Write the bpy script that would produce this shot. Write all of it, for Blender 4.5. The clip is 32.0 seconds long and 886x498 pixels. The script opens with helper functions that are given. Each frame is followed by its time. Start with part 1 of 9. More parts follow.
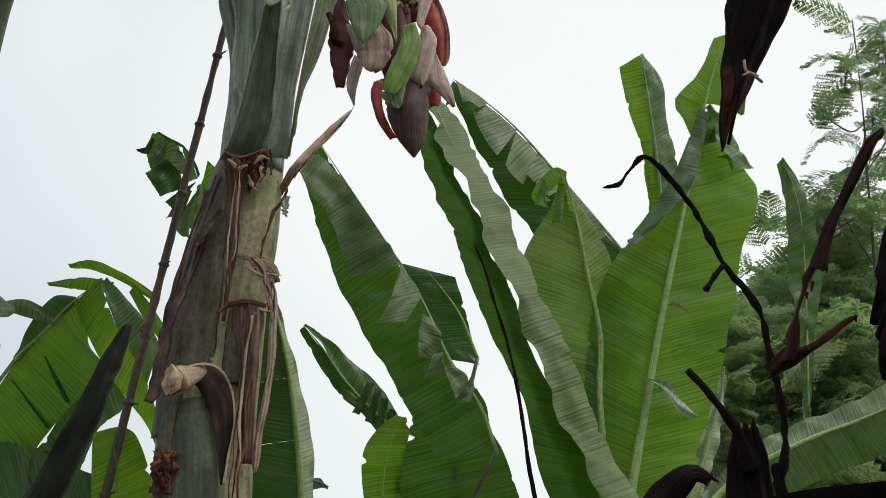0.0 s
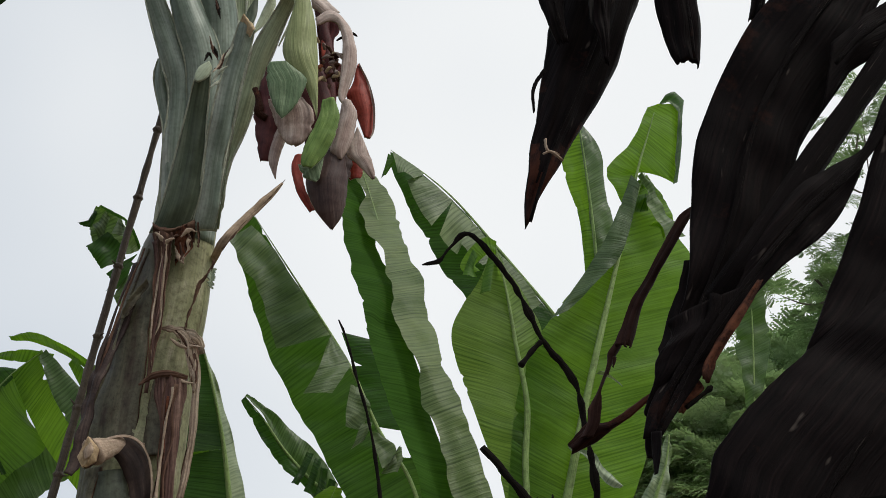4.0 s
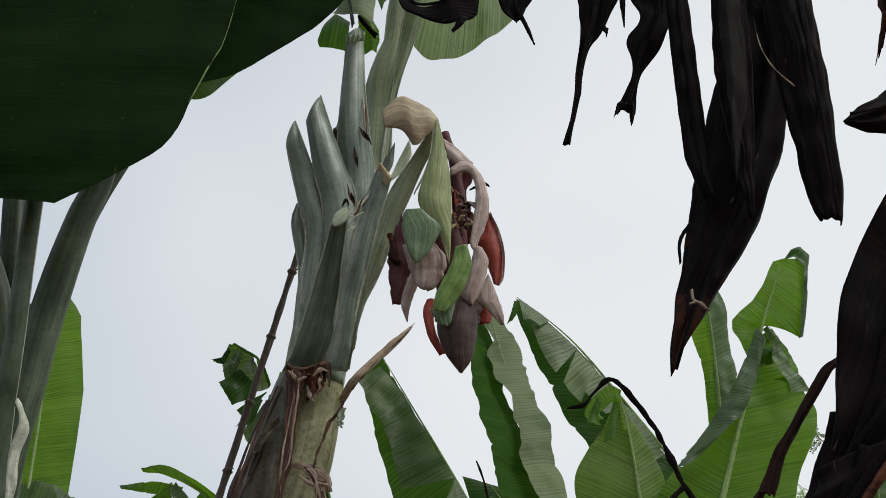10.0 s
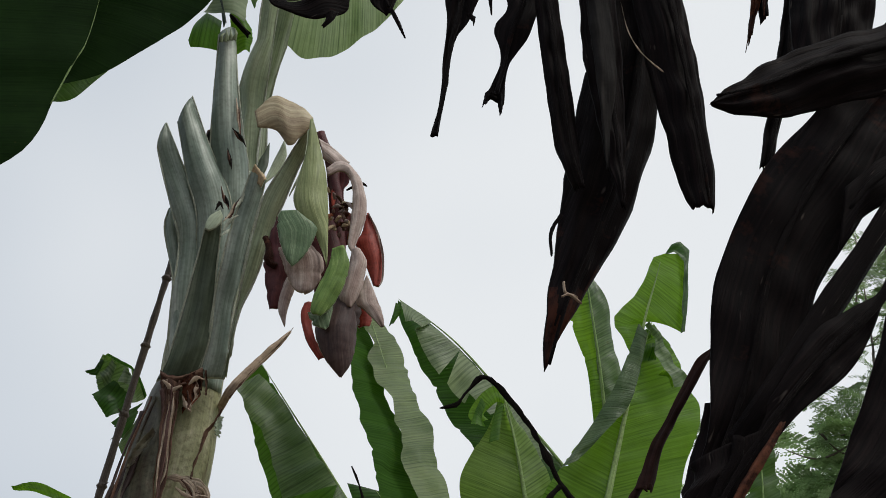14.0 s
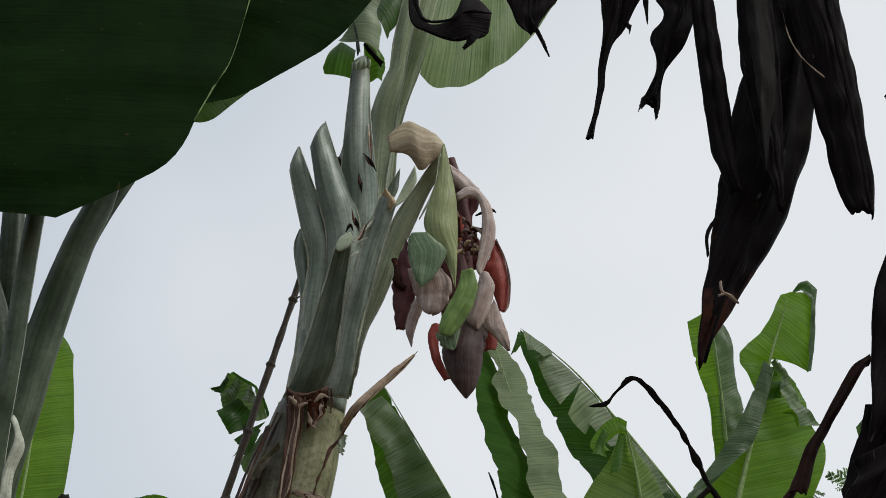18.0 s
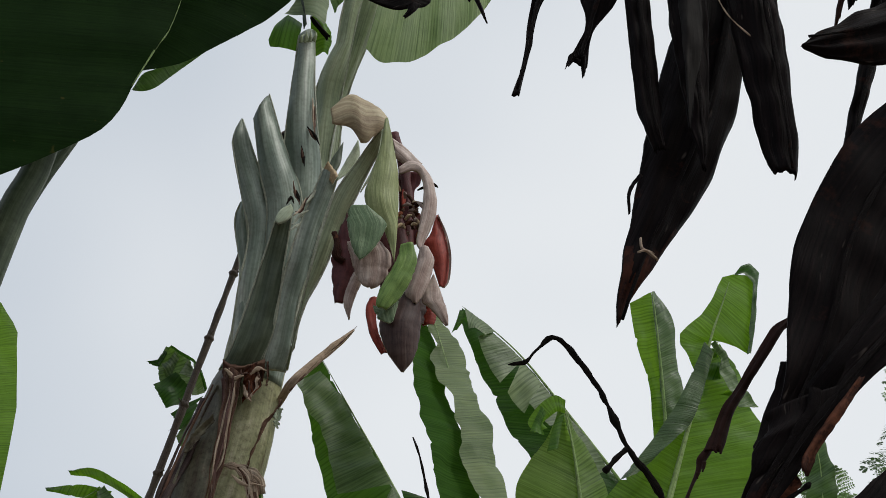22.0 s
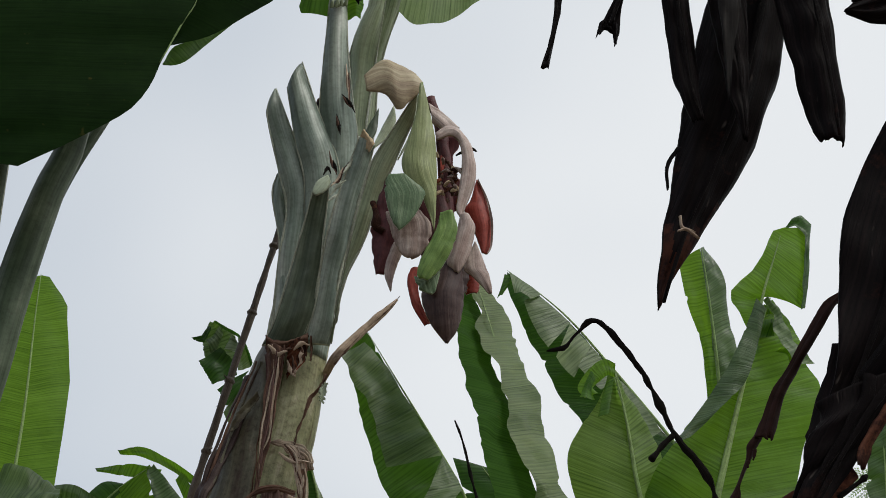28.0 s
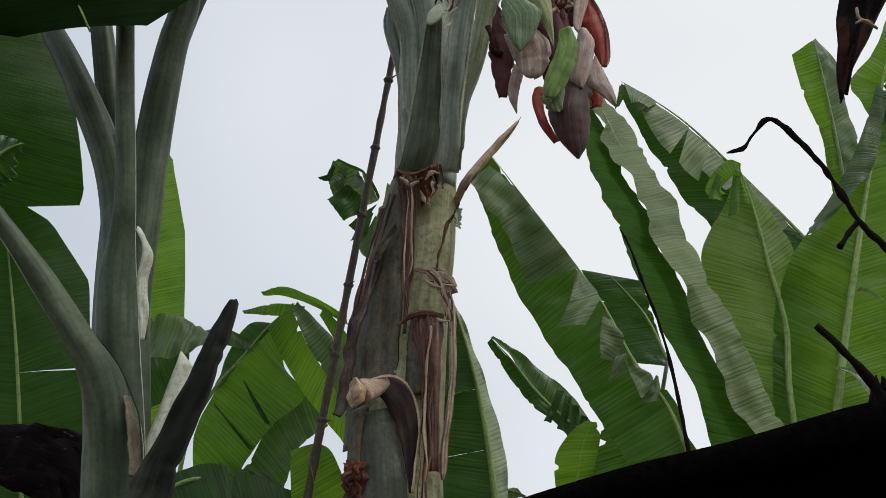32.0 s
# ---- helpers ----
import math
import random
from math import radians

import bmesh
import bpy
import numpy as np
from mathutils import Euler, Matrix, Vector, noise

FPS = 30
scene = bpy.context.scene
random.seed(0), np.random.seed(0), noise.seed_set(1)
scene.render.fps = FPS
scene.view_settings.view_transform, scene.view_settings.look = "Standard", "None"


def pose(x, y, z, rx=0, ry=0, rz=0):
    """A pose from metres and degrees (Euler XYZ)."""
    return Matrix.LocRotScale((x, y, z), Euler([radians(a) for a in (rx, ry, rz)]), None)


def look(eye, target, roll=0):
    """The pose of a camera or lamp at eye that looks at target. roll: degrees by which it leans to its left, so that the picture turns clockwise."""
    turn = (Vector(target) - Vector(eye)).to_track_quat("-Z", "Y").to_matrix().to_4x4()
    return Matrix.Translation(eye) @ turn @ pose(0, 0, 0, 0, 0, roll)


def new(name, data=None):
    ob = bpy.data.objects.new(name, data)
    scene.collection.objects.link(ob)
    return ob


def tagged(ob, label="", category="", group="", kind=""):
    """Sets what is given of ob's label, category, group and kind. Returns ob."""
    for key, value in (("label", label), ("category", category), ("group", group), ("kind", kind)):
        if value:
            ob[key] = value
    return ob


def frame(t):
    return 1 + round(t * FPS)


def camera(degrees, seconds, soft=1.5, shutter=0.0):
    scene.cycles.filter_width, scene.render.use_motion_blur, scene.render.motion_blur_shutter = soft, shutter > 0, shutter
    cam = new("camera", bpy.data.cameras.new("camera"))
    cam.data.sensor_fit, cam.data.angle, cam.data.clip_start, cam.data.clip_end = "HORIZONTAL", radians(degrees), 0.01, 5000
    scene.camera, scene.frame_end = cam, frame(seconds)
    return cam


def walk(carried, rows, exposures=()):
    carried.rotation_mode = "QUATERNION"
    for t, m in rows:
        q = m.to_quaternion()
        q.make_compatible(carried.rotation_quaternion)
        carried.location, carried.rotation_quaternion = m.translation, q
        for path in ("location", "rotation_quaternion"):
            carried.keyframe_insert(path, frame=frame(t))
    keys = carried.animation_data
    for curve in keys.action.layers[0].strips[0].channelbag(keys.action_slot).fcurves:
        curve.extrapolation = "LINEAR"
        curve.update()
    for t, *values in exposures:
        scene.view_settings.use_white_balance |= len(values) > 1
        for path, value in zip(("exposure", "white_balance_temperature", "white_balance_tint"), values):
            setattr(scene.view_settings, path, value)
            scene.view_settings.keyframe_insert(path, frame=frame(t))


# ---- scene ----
cam = camera(36.00, 32.0, soft=0.6)
PATH = [  # seconds, eye, target, roll
    (0, (0.051, 0.281, 1.7), (0.394, 2.122, 2.403), 1.9),
    (1, (0.112, 0.258, 1.69), (0.479, 2.081, 2.428), 3.2),
    (1.5, (0.138, 0.233, 1.683), (0.466, 2.062, 2.425), 4.6),
    (2, (0.139, 0.225, 1.679), (0.516, 2.038, 2.436), 4.2),
    (2.5, (0.217, 0.255, 1.729), (0.578, 2.044, 2.549), 2.3),
    (5, (0.281, 0.196, 1.694), (0.538, 2.023, 2.465), 2.7),
    (5.5, (0.235, 0.215, 1.684), (0.632, 1.995, 2.506), 0.3),
    (6, (0.237, 0.207, 1.681), (0.574, 1.984, 2.534), 1.5),
    (6.5, (0.25, 0.185, 1.673), (0.567, 1.956, 2.546), 2.3),
    (7, (0.27, 0.191, 1.671), (0.601, 1.961, 2.542), 2.6),
    (7.5, (0.256, 0.197, 1.693), (0.588, 1.952, 2.592), 2.0),
    (8, (0.211, 0.221, 1.71), (0.501, 1.982, 2.614), 2.0),
    (8.5, (0.205, 0.236, 1.708), (0.463, 2.032, 2.55), 2.6),
    (9, (0.205, 0.218, 1.702), (0.416, 1.994, 2.596), 2.9),
    (9.5, (0.21, 0.209, 1.699), (0.4, 1.973, 2.623), 3.4),
    (10, (0.224, 0.17, 1.682), (0.326, 1.916, 2.653), 6.1),
    (10.5, (0.235, 0.185, 1.694), (0.437, 1.928, 2.653), 4.5),
    (11, (0.244, 0.203, 1.702), (0.518, 1.921, 2.689), 3.1),
    (11.5, (0.237, 0.2, 1.703), (0.504, 1.907, 2.711), 2.9),
    (12, (0.244, 0.191, 1.699), (0.491, 1.909, 2.693), 3.7),
    (12.5, (0.261, 0.21, 1.717), (0.504, 1.933, 2.704), 3.8),
    (13, (0.243, 0.195, 1.704), (0.511, 1.91, 2.699), 2.4),
    (13.5, (0.257, 0.21, 1.698), (0.52, 1.933, 2.678), 2.4),
    (15.5, (0.248, 0.23, 1.721), (0.482, 1.927, 2.754), 1.7),
    (16, (0.237, 0.236, 1.712), (0.426, 1.943, 2.737), 2.8),
    (16.5, (0.238, 0.228, 1.714), (0.458, 1.917, 2.762), 1.8),
    (17, (0.241, 0.229, 1.702), (0.46, 1.921, 2.746), 2.1),
    (17.5, (0.226, 0.227, 1.671), (0.382, 1.915, 2.732), 4.2),
    (18, (0.204, 0.246, 1.633), (0.308, 1.945, 2.682), 6.8),
    (18.5, (0.209, 0.257, 1.602), (0.339, 1.956, 2.649), 7.9),
    (19, (0.223, 0.294, 1.606), (0.361, 1.996, 2.648), 7.9),
    (19.5, (0.222, 0.296, 1.617), (0.364, 1.996, 2.661), 7.1),
    (20, (0.228, 0.281, 1.597), (0.371, 1.983, 2.637), 7.6),
    (20.5, (0.241, 0.279, 1.613), (0.388, 1.973, 2.666), 6.8),
    (21, (0.254, 0.283, 1.62), (0.41, 1.986, 2.657), 6.8),
    (21.5, (0.251, 0.274, 1.618), (0.395, 1.973, 2.663), 6.8),
    (22, (0.257, 0.281, 1.612), (0.417, 1.976, 2.661), 6.9),
    (22.5, (0.265, 0.282, 1.613), (0.402, 1.992, 2.641), 7.3),
    (23, (0.264, 0.28, 1.611), (0.405, 1.995, 2.63), 7.1),
    (23.5, (0.264, 0.284, 1.61), (0.416, 1.999, 2.628), 6.9),
    (24, (0.255, 0.293, 1.612), (0.4, 2.029, 2.595), 7.0),
    (24.5, (0.262, 0.276, 1.63), (0.446, 1.982, 2.657), 5.4),
    (25, (0.256, 0.27, 1.619), (0.423, 1.987, 2.631), 5.8),
    (25.5, (0.242, 0.273, 1.628), (0.398, 2.005, 2.617), 5.1),
    (27.5, (0.273, 0.311, 1.69), (0.371, 2.067, 2.643), 4.7),
    (28, (0.277, 0.31, 1.677), (0.373, 2.052, 2.654), 5.8),
    (28.5, (0.255, 0.341, 1.641), (0.489, 2.04, 2.671), 6.1),
    (29, (0.237, 0.321, 1.589), (0.591, 1.997, 2.622), 5.6),
    (29.5, (0.251, 0.359, 1.643), (0.538, 2.06, 2.656), 4.8),
    (30, (0.215, 0.323, 1.6), (0.498, 2.046, 2.575), 5.4),
    (30.5, (0.212, 0.301, 1.615), (0.393, 2.097, 2.477), 3.6),
    (31, (0.204, 0.272, 1.651), (0.297, 2.121, 2.407), 0.6),
    (31.5, (0.205, 0.257, 1.65), (0.243, 2.092, 2.445), 1.4),
    (32, (0.154, 0.267, 1.643), (0.169, 2.126, 2.382), 1.5),
]

EXPOSURES = [(0.0, 0.22, 6700, 5), (1.0, 0.10, 6650, 5), (2.0, 0.14, 6650, 6), (5.0, 0.12, 6600, 7), (8.0, 0.0, 6500, 7), (14.0, 0.0, 6500, 7), (17.0, -0.05, 6450, 7), (20.0, -0.03, 6450, 7), (25.0, 0.0, 6500, 7), (30.0, 0.02, 6500, 7), (32.0, 0.06, 6500, 7)]
walk(cam, [(t, look(eye, target, roll)) for t, eye, target, roll in PATH], EXPOSURES)

# ---- light: bright overcast sky with a soft, veiled sun ----
world = bpy.data.worlds.new("overcast_sky")
scene.world = world
world.use_nodes = True
wn, wl = world.node_tree.nodes, world.node_tree.links
sky = wn.new("ShaderNodeTexSky")
sky.sky_type = "NISHITA"
sky.sun_disc = False
sky.sun_elevation = radians(58)
sky.sun_rotation = radians(128)
sky_level = wn.new("ShaderNodeVectorMath")
sky_level.operation = "SCALE"
sky_level.inputs["Scale"].default_value = 0.10
wl.new(sky.outputs[0], sky_level.inputs[0])
cloud_noise = wn.new("ShaderNodeTexNoise")
cloud_noise.inputs["Scale"].default_value = 1.6
cloud_noise.inputs["Detail"].default_value = 3.0
cloud_ramp = wn.new("ShaderNodeValToRGB")
cloud_ramp.color_ramp.elements[0].position, cloud_ramp.color_ramp.elements[1].position = 0.27, 0.78
cloud_ramp.color_ramp.elements[0].color = (0.51, 0.565, 0.655, 1)
cloud_ramp.color_ramp.elements[1].color = (0.86, 0.87, 0.90, 1)
sky_way = wn.new("ShaderNodeTexCoord")
split = wn.new("ShaderNodeSeparateXYZ")
wl.new(sky_way.outputs["Generated"], split.inputs[0])
toward_sun = wn.new("ShaderNodeMath")
toward_sun.operation = "MULTIPLY_ADD"
toward_sun.inputs[1].default_value = 0.75
wl.new(split.outputs["X"], toward_sun.inputs[0])
wl.new(cloud_noise.outputs["Fac"], toward_sun.inputs[2])
wl.new(toward_sun.outputs[0], cloud_ramp.inputs[0])
veil = wn.new("ShaderNodeMix")
veil.data_type = "RGBA"
veil.inputs[0].default_value = 0.92
wl.new(sky_level.outputs[0], veil.inputs[6])
wl.new(cloud_ramp.outputs[0], veil.inputs[7])
wl.new(veil.outputs[2], wn["Background"].inputs["Color"])
wn["Background"].inputs["Strength"].default_value = 1.0

sun = new("sun", bpy.data.lights.new("sun", "SUN"))
sun.data.energy, sun.data.angle, sun.data.color = 1.5, radians(18), (1.0, 0.96, 0.90)
sun.matrix_world = look((0, 0, 0), (-0.45, 0.35, -1.0))


# ---- materials ----
def nodes_of(name):
    m = bpy.data.materials.new(name)
    m.use_nodes = True
    return m, m.node_tree.nodes, m.node_tree.links


def ramp(n, stops):
    r = n.new("ShaderNodeValToRGB")
    while len(r.color_ramp.elements) < len(stops):
        r.color_ramp.elements.new(0.5)
    for e, (p, c) in zip(r.color_ramp.elements, stops):
        e.position, e.color = p, (*c, 1)
    return r


def leaf_material(name, dark, light, through_colour, share=0.45, rough=0.48, rib_tone=0.05, relief=0.25, spec=0.3, veins=1.0):
    """Banana blade: side veins along the uv's length grouped into strips of uneven tone, blotches, light passing through."""
    m, n, l = nodes_of(name)
    p = n["Principled BSDF"]

    def calc(op, a, b=None, c=None):
        k = n.new("ShaderNodeMath")
        k.operation = op
        for i, v in enumerate((a, b, c)):
            if isinstance(v, (int, float)):
                k.inputs[i].default_value = v
            elif v is not None:
                l.new(v, k.inputs[i])
        return k.outputs[0]

    def texture(vector, scale, detail, rough_detail=0.5):
        k = n.new("ShaderNodeTexNoise")
        k.inputs["Scale"].default_value, k.inputs["Detail"].default_value, k.inputs["Roughness"].default_value = scale, detail, rough_detail
        l.new(vector, k.inputs["Vector"])
        return k.outputs["Fac"]

    def blend(kind, share_in, a, b):
        k = n.new("ShaderNodeMix")
        k.data_type, k.blend_type = "RGBA", kind
        for i, v in ((0, share_in), (6, a), (7, b)):
            if isinstance(v, (int, float)):
                k.inputs[i].default_value = v
            elif isinstance(v, tuple):
                k.inputs[i].default_value = (*v, 1)
            else:
                l.new(v, k.inputs[i])
        return k.outputs[2]

    uv = n.new("ShaderNodeUVMap")
    uv.uv_map = "UVMap"
    geo = n.new("ShaderNodeNewGeometry")
    info = n.new("ShaderNodeObjectInfo")
    xy = n.new("ShaderNodeSeparateXYZ")
    l.new(uv.outputs[0], xy.inputs[0])
    # the side veins run slightly forward from the midrib and never quite straight
    bent = calc("MULTIPLY_ADD", texture(uv.outputs[0], 5.0, 0.0), 0.012, xy.outputs[1])
    shift = calc("ADD", bent, calc("MULTIPLY", info.outputs["Random"], 7.0))

    def strips(feature, rate):
        k = n.new("ShaderNodeTexVoronoi")
        k.voronoi_dimensions, k.feature = "1D", feature
        k.inputs["Scale"].default_value = rate
        l.new(shift, k.inputs["W"])
        return k

    tones = n.new("ShaderNodeSeparateColor")
    l.new(strips("F1", 17.0).outputs["Color"], tones.inputs[0])
    narrow = n.new("ShaderNodeSeparateColor")
    l.new(strips("F1", 75.0).outputs["Color"], narrow.inputs[0])
    seam = ramp(n, [(0.0, tuple(1 - (1 - v) * veins for v in (0.66, 0.70, 0.64))), (0.035, (1.0, 1.0, 1.0))])
    l.new(strips("DISTANCE_TO_EDGE", 17.0).outputs["Distance"], seam.inputs[0])
    fibre = n.new("ShaderNodeCombineXYZ")
    l.new(calc("MULTIPLY", xy.outputs[0], 7.0), fibre.inputs[0])
    l.new(calc("MULTIPLY", shift, 190.0), fibre.inputs[1])
    fine = texture(fibre.outputs[0], 1.0, 3.0, 0.6)
    blotch = texture(geo.outputs["Position"], 6.0, 6.0, 0.66)
    vein = ramp(n, [(0.0, (0.62, 0.66, 0.58)), (0.22, (0.98, 0.98, 0.97)), (0.42, (1.04, 1.03, 1.03))])
    l.new(strips("DISTANCE_TO_EDGE", 105.0).outputs["Distance"], vein.inputs[0])
    clear = ramp(n, [(0.36, (0.2 * veins,) * 3), (0.60, (veins,) * 3)])
    l.new(texture(geo.outputs["Position"], 8.0, 3.0), clear.inputs[0])
    level = calc("MULTIPLY_ADD", fine, 0.50 + rib_tone, calc("MULTIPLY", blotch, 0.34))
    # shading of unevenly tilted strips is put into the colour as tone
    level = calc("MULTIPLY_ADD", calc("SUBTRACT", tones.outputs[0], 0.5), 0.12 * veins, level)
    level = calc("MULTIPLY_ADD", calc("SUBTRACT", narrow.outputs[0], 0.5), 0.06 * veins, level)
    mid = tuple((x + y) / 2 for x, y in zip(dark, light))
    col = ramp(n, [(0.26, tuple(0.75 * x for x in dark)), (0.42, mid), (0.60, light)])
    l.new(level, col.inputs[0])
    spot = ramp(n, [(0.71, (0, 0, 0)), (0.77, (1, 1, 1))])
    l.new(texture(geo.outputs["Position"], 42.0, 2.0), spot.inputs[0])
    stained = blend("MIX", spot.outputs[0], col.outputs[0], tuple(0.5 * (x + y) for x, y in zip(light, (0.09, 0.07, 0.02))))
    # broad random lighter and darker patches
    broad_tone = ramp(n, [(0.33, (0.72, 0.76, 0.70)), (0.5, (1.0, 1.0, 1.0)), (0.66, (1.22, 1.18, 1.12))])
    l.new(texture(geo.outputs["Position"], 11.0, 6.0, 0.7), broad_tone.inputs[0])
    toned = blend("MULTIPLY", 1.0, blend("MULTIPLY", 1.0, stained, broad_tone.outputs[0]), seam.outputs[0])
    toned = blend("MULTIPLY", clear.outputs[0], toned, vein.outputs[0])
    hue = n.new("ShaderNodeHueSaturation")
    hv = n.new("ShaderNodeMapRange")
    hv.inputs["To Min"].default_value, hv.inputs["To Max"].default_value = 0.86, 1.16
    l.new(info.outputs["Random"], hv.inputs["Value"])
    l.new(hv.outputs[0], hue.inputs["Value"])
    l.new(toned, hue.inputs["Color"])
    l.new(hue.outputs[0], p.inputs["Base Color"])
    p.inputs["Specular IOR Level"].default_value = spec
    l.new(calc("MULTIPLY_ADD", blotch, 0.25, rough - 0.12), p.inputs["Roughness"])
    bump = n.new("ShaderNodeBump")
    bump.inputs["Strength"].default_value = min(1.0, relief * 2.2)
    bump.inputs["Distance"].default_value = 0.0022
    height = calc("MULTIPLY_ADD", fine, 0.9, calc("MULTIPLY", narrow.outputs[1], 0.5))
    l.new(calc("MULTIPLY_ADD", blotch, 0.8, height), bump.inputs["Height"])
    l.new(bump.outputs[0], p.inputs["Normal"])
    tr = n.new("ShaderNodeBsdfTranslucent")
    shade = ramp(n, [(0.26, (0.42, 0.45, 0.38)), (0.42, (0.80, 0.82, 0.78)), (0.62, (1.15, 1.1, 1.1))])
    l.new(level, shade.inputs[0])
    lit = blend("MULTIPLY", 1.0, blend("MULTIPLY", 0.85, through_colour, shade.outputs[0]), seam.outputs[0])
    l.new(blend("MULTIPLY", clear.outputs[0], lit, vein.outputs[0]), tr.inputs["Color"])
    l.new(bump.outputs[0], tr.inputs["Normal"])
    mix = n.new("ShaderNodeMixShader")
    mix.inputs[0].default_value = share
    l.new(p.outputs[0], mix.inputs[1])
    l.new(tr.outputs[0], mix.inputs[2])
    l.new(mix.outputs[0], n["Material Output"].inputs[0])
    return m


def skin_material(name, stops, scale=(9, 9, 1.5), rough=0.55, bump_d=0.003, blotch_scale=4.0, detail=6.0, spec=0.3, grain_share=0.7, streaks=0.35):
    """Plant skin or dry fibre: long streaks along z over broader patches."""
    m, n, l = nodes_of(name)
    p = n["Principled BSDF"]
    uv = n.new("ShaderNodeUVMap")
    uv.uv_map = "UVMap"
    mp = n.new("ShaderNodeMapping")
    mp.inputs["Scale"].default_value = (scale[0], scale[2], 1)
    l.new(uv.outputs[0], mp.inputs[0])
    streak = n.new("ShaderNodeTexNoise")
    streak.inputs["Scale"].default_value = 6.0
    streak.inputs["Detail"].default_value = detail
    l.new(mp.outputs[0], streak.inputs["Vector"])
    geo = n.new("ShaderNodeNewGeometry")
    patch = n.new("ShaderNodeTexNoise")
    patch.inputs["Scale"].default_value = blotch_scale
    patch.inputs["Detail"].default_value = 5.0
    l.new(geo.outputs["Position"], patch.inputs["Vector"])
    mx = n.new("ShaderNodeMath")
    mx.operation = "MULTIPLY_ADD"
    mx.inputs[1].default_value = 0.6
    sc = n.new("ShaderNodeMath")
    sc.operation = "MULTIPLY"
    sc.inputs[1].default_value = 0.4
    l.new(patch.outputs["Fac"], sc.inputs[0])
    l.new(streak.outputs["Fac"], mx.inputs[0])
    l.new(sc.outputs[0], mx.inputs[2])
    col = ramp(n, stops)
    l.new(mx.outputs[0], col.inputs[0])
    grain = n.new("ShaderNodeTexNoise")
    grain.inputs["Scale"].default_value = 95.0
    grain.inputs["Detail"].default_value = 4.0
    grain.inputs["Roughness"].default_value = 0.7
    l.new(geo.outputs["Position"], grain.inputs["Vector"])
    tone = ramp(n, [(0.33, (0.58, 0.55, 0.52)), (0.5, (1.0, 1.0, 1.0)), (0.68, (1.22, 1.22, 1.2))])
    l.new(grain.outputs["Fac"], tone.inputs[0])
    speck = n.new("ShaderNodeMix")
    speck.data_type, speck.blend_type = "RGBA", "MULTIPLY"
    speck.inputs[0].default_value = grain_share
    l.new(col.outputs[0], speck.inputs[6])
    l.new(tone.outputs[0], speck.inputs[7])
    thin = n.new("ShaderNodeMapping")
    thin.inputs["Scale"].default_value = (scale[0] * 38, scale[2] * 16, 1)
    l.new(uv.outputs[0], thin.inputs[0])
    fibre = n.new("ShaderNodeTexNoise")
    fibre.inputs["Scale"].default_value, fibre.inputs["Detail"].default_value = 1.0, 5.0
    l.new(thin.outputs[0], fibre.inputs["Vector"])
    thread = ramp(n, [(0.36, (0.52, 0.52, 0.50)), (0.5, (0.98, 0.98, 0.98)), (0.64, (1.40, 1.40, 1.38))])
    l.new(fibre.outputs["Fac"], thread.inputs[0])
    lined = n.new("ShaderNodeMix")
    lined.data_type, lined.blend_type = "RGBA", "MULTIPLY"
    lined.inputs[0].default_value = streaks
    l.new(speck.outputs[2], lined.inputs[6])
    l.new(thread.outputs[0], lined.inputs[7])
    l.new(lined.outputs[2], p.inputs["Base Color"])
    p.inputs["Roughness"].default_value = rough
    p.inputs["Specular IOR Level"].default_value = spec
    bump = n.new("ShaderNodeBump")
    bump.inputs["Strength"].default_value = 0.6
    bump.inputs["Distance"].default_value = bump_d
    l.new(streak.outputs["Fac"], bump.inputs["Height"])
    l.new(bump.outputs[0], p.inputs["Normal"])
    return m


